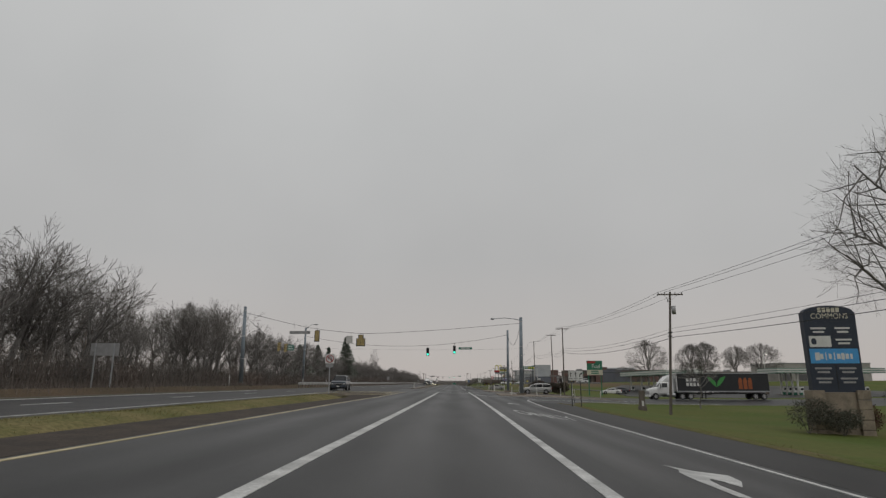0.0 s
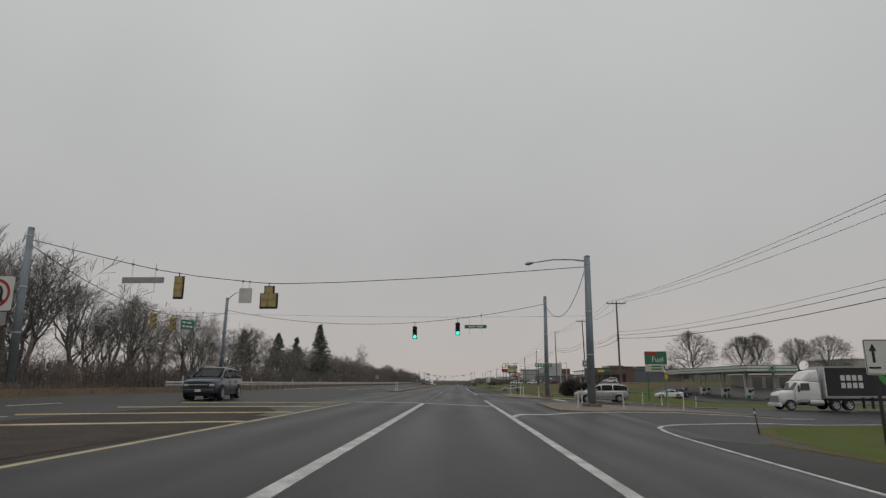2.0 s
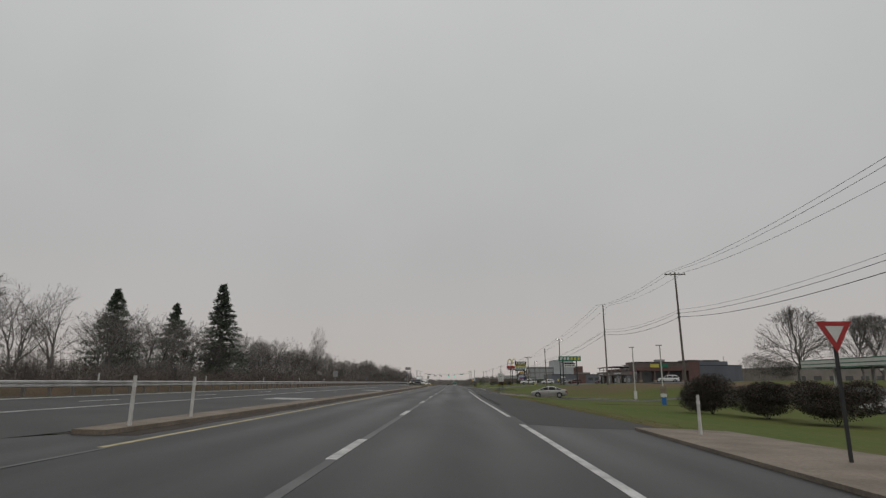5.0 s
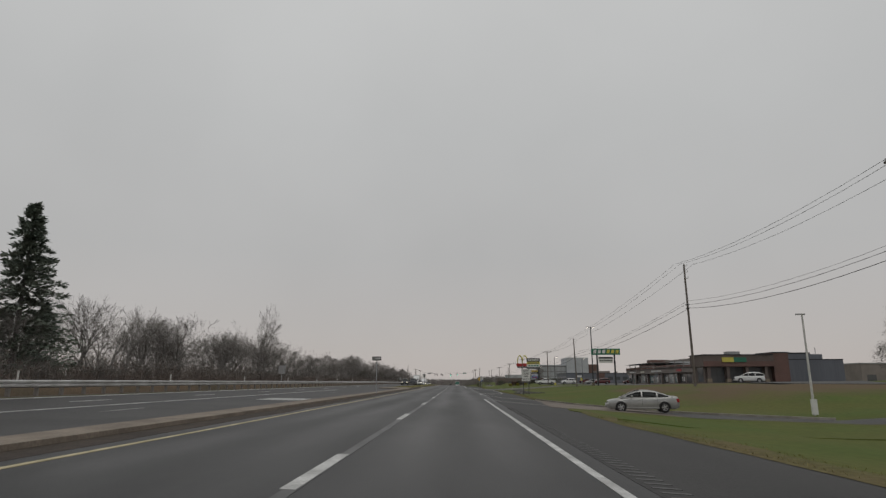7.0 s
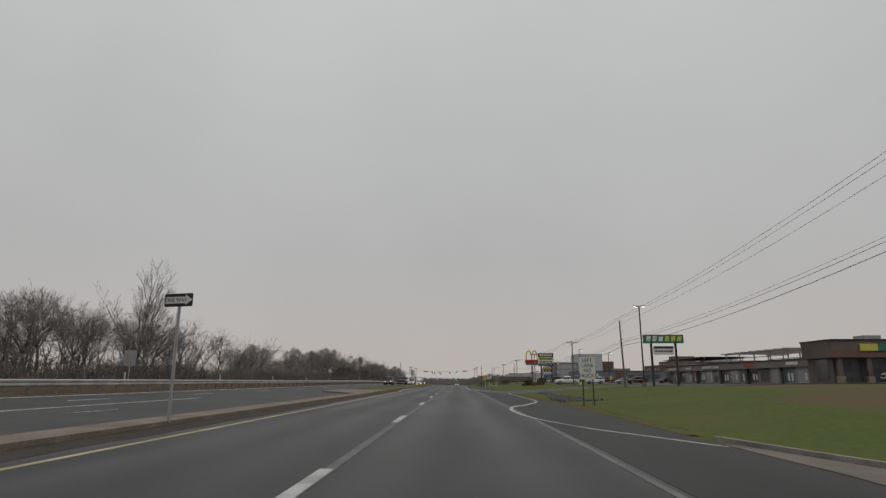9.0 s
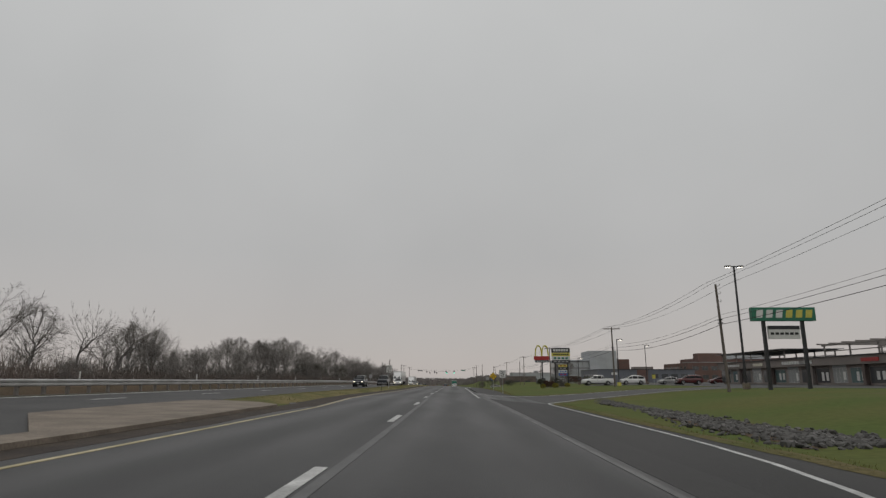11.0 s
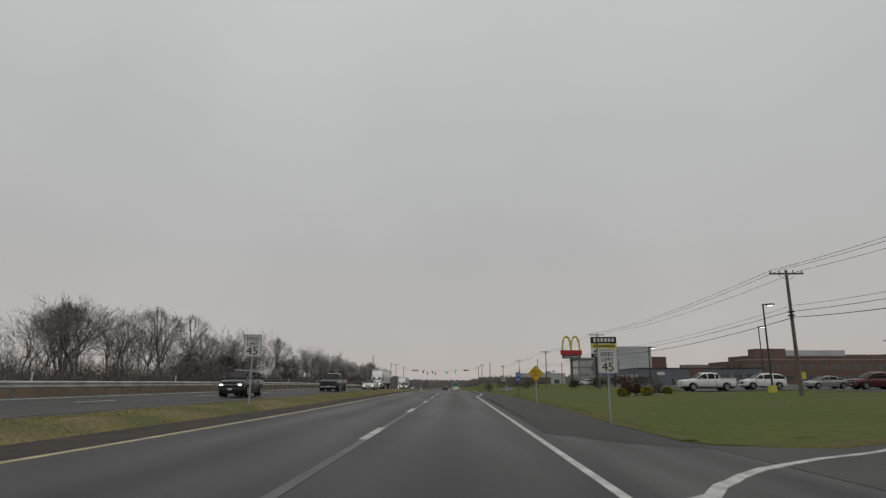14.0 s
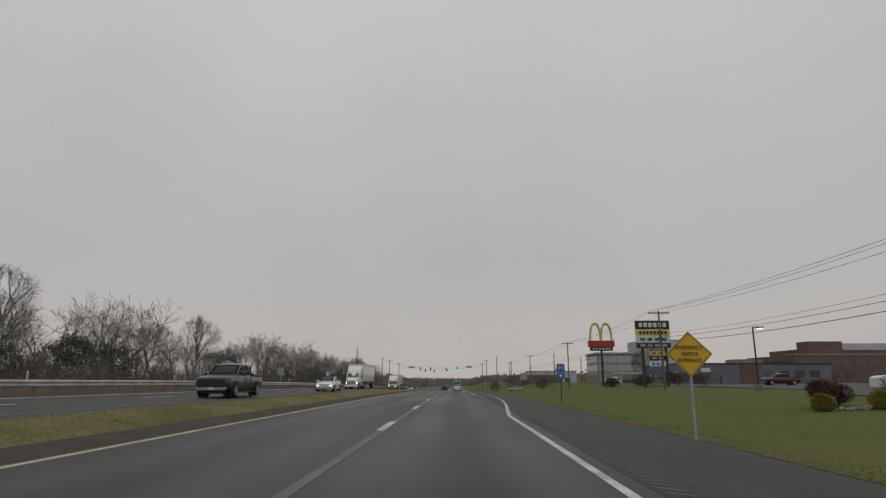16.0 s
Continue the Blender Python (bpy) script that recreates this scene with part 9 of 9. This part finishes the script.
def tenant_pylon():
    x, y = 31.2, 380.0
    z = lie(x, y)
    ob = thing("pylon_sign", x, y, z, 0, "tall stacked tenant sign with black, yellow and white panels", "shop sign")
    ob.scale = (1.3, 1.0, 1.05)
    t = 9.95 - z
    for dx in (-1.3, 1.5):
        wall_box("post", ob, dx - 0.15, 0.1, -0.4, dx + 0.15, 0.4, t, DARK_STEEL)
    rows = ((0.0, 1.3, -2.05, 2.05, SIGN_BLACK, SIGN_WHITE, 6), (1.35, 0.95, -2.05, 2.05, PRINT_YELLOW, SIGN_BLACK, 8), (2.35, 0.95, -2.05, 2.05, SIGN_WHITE, SIGN_GREEN, 4), (3.35, 0.75, -2.05, 2.05, DARK_STEEL, SIGN_GREY, 4), (4.6, 0.6, -0.6, 1.3, PRINT_YELLOW, PRINT_ORANGE, 2), (5.3, 0.6, -0.6, 1.3, SIGN_BLACK, SIGN_GREY, 2), (6.1, 0.7, -0.6, 1.3, SIGN_WHITE, SIGN_BLUE, 3), (6.9, 0.7, -0.6, 1.3, SIGN_BLUE, SIGN_RED, 2))
    for d, h, x0, x1, mat, ink, n in rows:
        wall_box("tenant_panel", ob, x0, -0.15, t - d - h, x1, 0.3, t - d, mat, "", 0.03)
        w = (x1 - x0) * 0.85 / n
        for k in range(n):
            plate(rounded(w * 0.7, h * 0.5, 0.03, x0 + (x1 - x0) * 0.075 + w * (k + 0.5), t - d - h / 2), 0.17, "tenant_bar", ink, ob)


tenant_pylon()


def arches_sign():
    x, y = 29.9, 409.0
    z = lie(x, y)
    ob = thing("arches_sign", x, y, z, 0, "yellow double-arch sign over a red panel on a tall dark pole", "shop sign")
    t = 12.8 - z
    wall_box("post", ob, -0.2, -0.2, -0.4, 0.2, 0.2, t - 5.4, DARK_STEEL)
    for s in (-1, 1):
        bm = bmesh.new()
        pts = [(s * 1.12 + 1.06 * math.cos(a), 0, t - 3.6 + 3.5 * math.sin(a) ** 0.75) for a in [math.pi * k / 16 for k in range(17)]]
        tube(bm, pts, [0.2 + 0.06 * math.sin(math.pi * k / 16) for k in range(17)], 10)
        part("arch", bm, PRINT_YELLOW, ob, "yellow arch")
    wall_box("red_panel", ob, -2.7, -0.3, t - 4.9, 2.7, 0.3, t - 3.6, SIGN_RED, "dark red panel", 0.05)
    wall_box("lower_panel", ob, -2.3, -0.28, t - 5.7, 2.3, 0.28, t - 4.92, PRINT_NAVY, "dark letter panel", 0.03)
    for k in range(6):
        plate(rounded(0.36, 0.3, 0.05, -1.6 + 0.64 * k, t - 5.3), 0.3, "letter_bar", SIGN_WHITE, ob)


arches_sign()


# ---- lamps and small poles ----
def lamp_post(x, y, top, heads=(1,), mat=DARK_STEEL, lit=True, r=0.09, label="tall dark car park lamp post", foot=CONCRETE):
    z = lie(x, y)
    ob = thing("lamp_post", x, y, z, 0, label, "lamp post", "lamp posts")
    h = top - z
    bm = bmesh.new()
    tube(bm, [(0, 0, -0.2), (0, 0, h)], [r, r * 0.75], 10)
    part("pole", bm, mat, ob)
    wall_box("footing", ob, -0.28, -0.28, -0.4, 0.28, 0.28, 0.6, foot, "squat footing block", 0.03)
    for s in heads:
        wall_box("lamp_arm", ob, min(0, s * 0.5), -0.04, h - 0.1, max(0, s * 0.5), 0.04, h - 0.02, mat)
        hd = wall_box("lamp_head", ob, min(s * 0.35, s * 0.95), -0.2, h - 0.14, max(s * 0.35, s * 0.95), 0.2, h + 0.03, mat, "", 0.02)
        wall_box("lens", hd, min(s * 0.42, s * 0.88), -0.15, h - 0.175, max(s * 0.42, s * 0.88), 0.15, h - 0.142, LAMP_WARM if lit else SIGN_WHITE, "lit lamp lens")


lamp_post(29.9, 266, 13.0, (-1, 1), r=0.13)
lamp_post(28.3, 308, 8.1, foot=PRINT_YELLOW)
lamp_post(28.4, 342, 6.1)
lamp_post(42.2, 337, 8.7)
lamp_post(76, 150, 8.0, mat=CANOPY_M)


def service_pole(x, y, top, label, boards):
    z = lie(x, y)
    ob = thing("service_pole", x, y, z, 0, label, "pole", "white poles on the lawn")
    h = top - z
    bm = bmesh.new()
    tube(bm, [(0, 0, -0.2), (0, 0, h)], [0.08, 0.055], 10)
    part("pole", bm, POSTWHITE, ob)
    wall_box("cross_bar", ob, -0.42, -0.05, h - 0.09, 0.2, 0.05, h, SIGN_GREY)
    for z0, z1, w, mat in boards:
        plate(rounded(w, z1 - z0, 0.03, 0, (z0 + z1) / 2), 0.13, "board", mat, ob)


service_pole(22.6, 171.0, 5.4, "white lamp pole with a white notice on the lawn", ((0.1, 1.05, 0.36, SIGN_WHITE),))
service_pole(21.5, 157.5, 4.85, "white lamp pole with brown and blue notices on the lawn", ((0.0, 0.75, 0.45, SIGN_BLUE), (0.8, 1.15, 0.6, SIGN_WHITE), (1.2, 1.9, 0.62, STONE_M)))


def monument(x, y):
    z = lie(x, y)
    ob = thing("stone_pedestal", x, y, z, 0, "stubby weathered dark pedestal box on the lawn", "pedestal")
    ob.scale = (0.8, 0.9, 1.3)
    wall_box("plinth", ob, -0.45, -0.35, -0.2, 0.45, 0.35, 0.35, WOOD_POLE, "", 0.04)
    wall_box("shaft", ob, -0.33, -0.25, 0.35, 0.33, 0.25, 1.55, WOOD_POLE, "", 0.04)
    wall_box("door", ob, -0.12, -0.27, 0.2, 0.12, -0.24, 0.75, SIGN_WHITE)


monument(19.3, 63.5)


def street_signals():
    """Far junction: masts, span wires and small dark signal heads."""
    for yy in (520.0, 560.0):
        a = utility_pole(-26, yy, 9.0, label="far timber signal pole beside the junction")[0]
        b = utility_pole(12, yy + 4, 9.0, label="far timber signal pole beside the junction")[0]
        w = span(a, b, 7.6, 7.6, 1.2)
        for x in (-14, -10, -4, 0.2):
            signal_head(w, x, -1, x > -6, 1, 0.25, "small far traffic signal hung on a span wire")
        if yy < 540:
            hung_sign(w, -17.5, 2.6, 0.6, SIGN_GREY, "far street name board hung under the span wire", 0.2)
            hung_sign(w, 5.0, 2.4, 0.5, SIGN_GREEN, "far green name board hung under the span wire", 0.2)


street_signals()
for x, y, top in ((12.8, 476, 8.5), (27, 452, 8.6), (38, 470, 8.0), (-24, 430, 8.8), (-23.5, 476, 8.2), (19.5, 500, 8.0)):
    utility_pole(x, y, top, arm=False, label="slim far timber pole beside the junction")
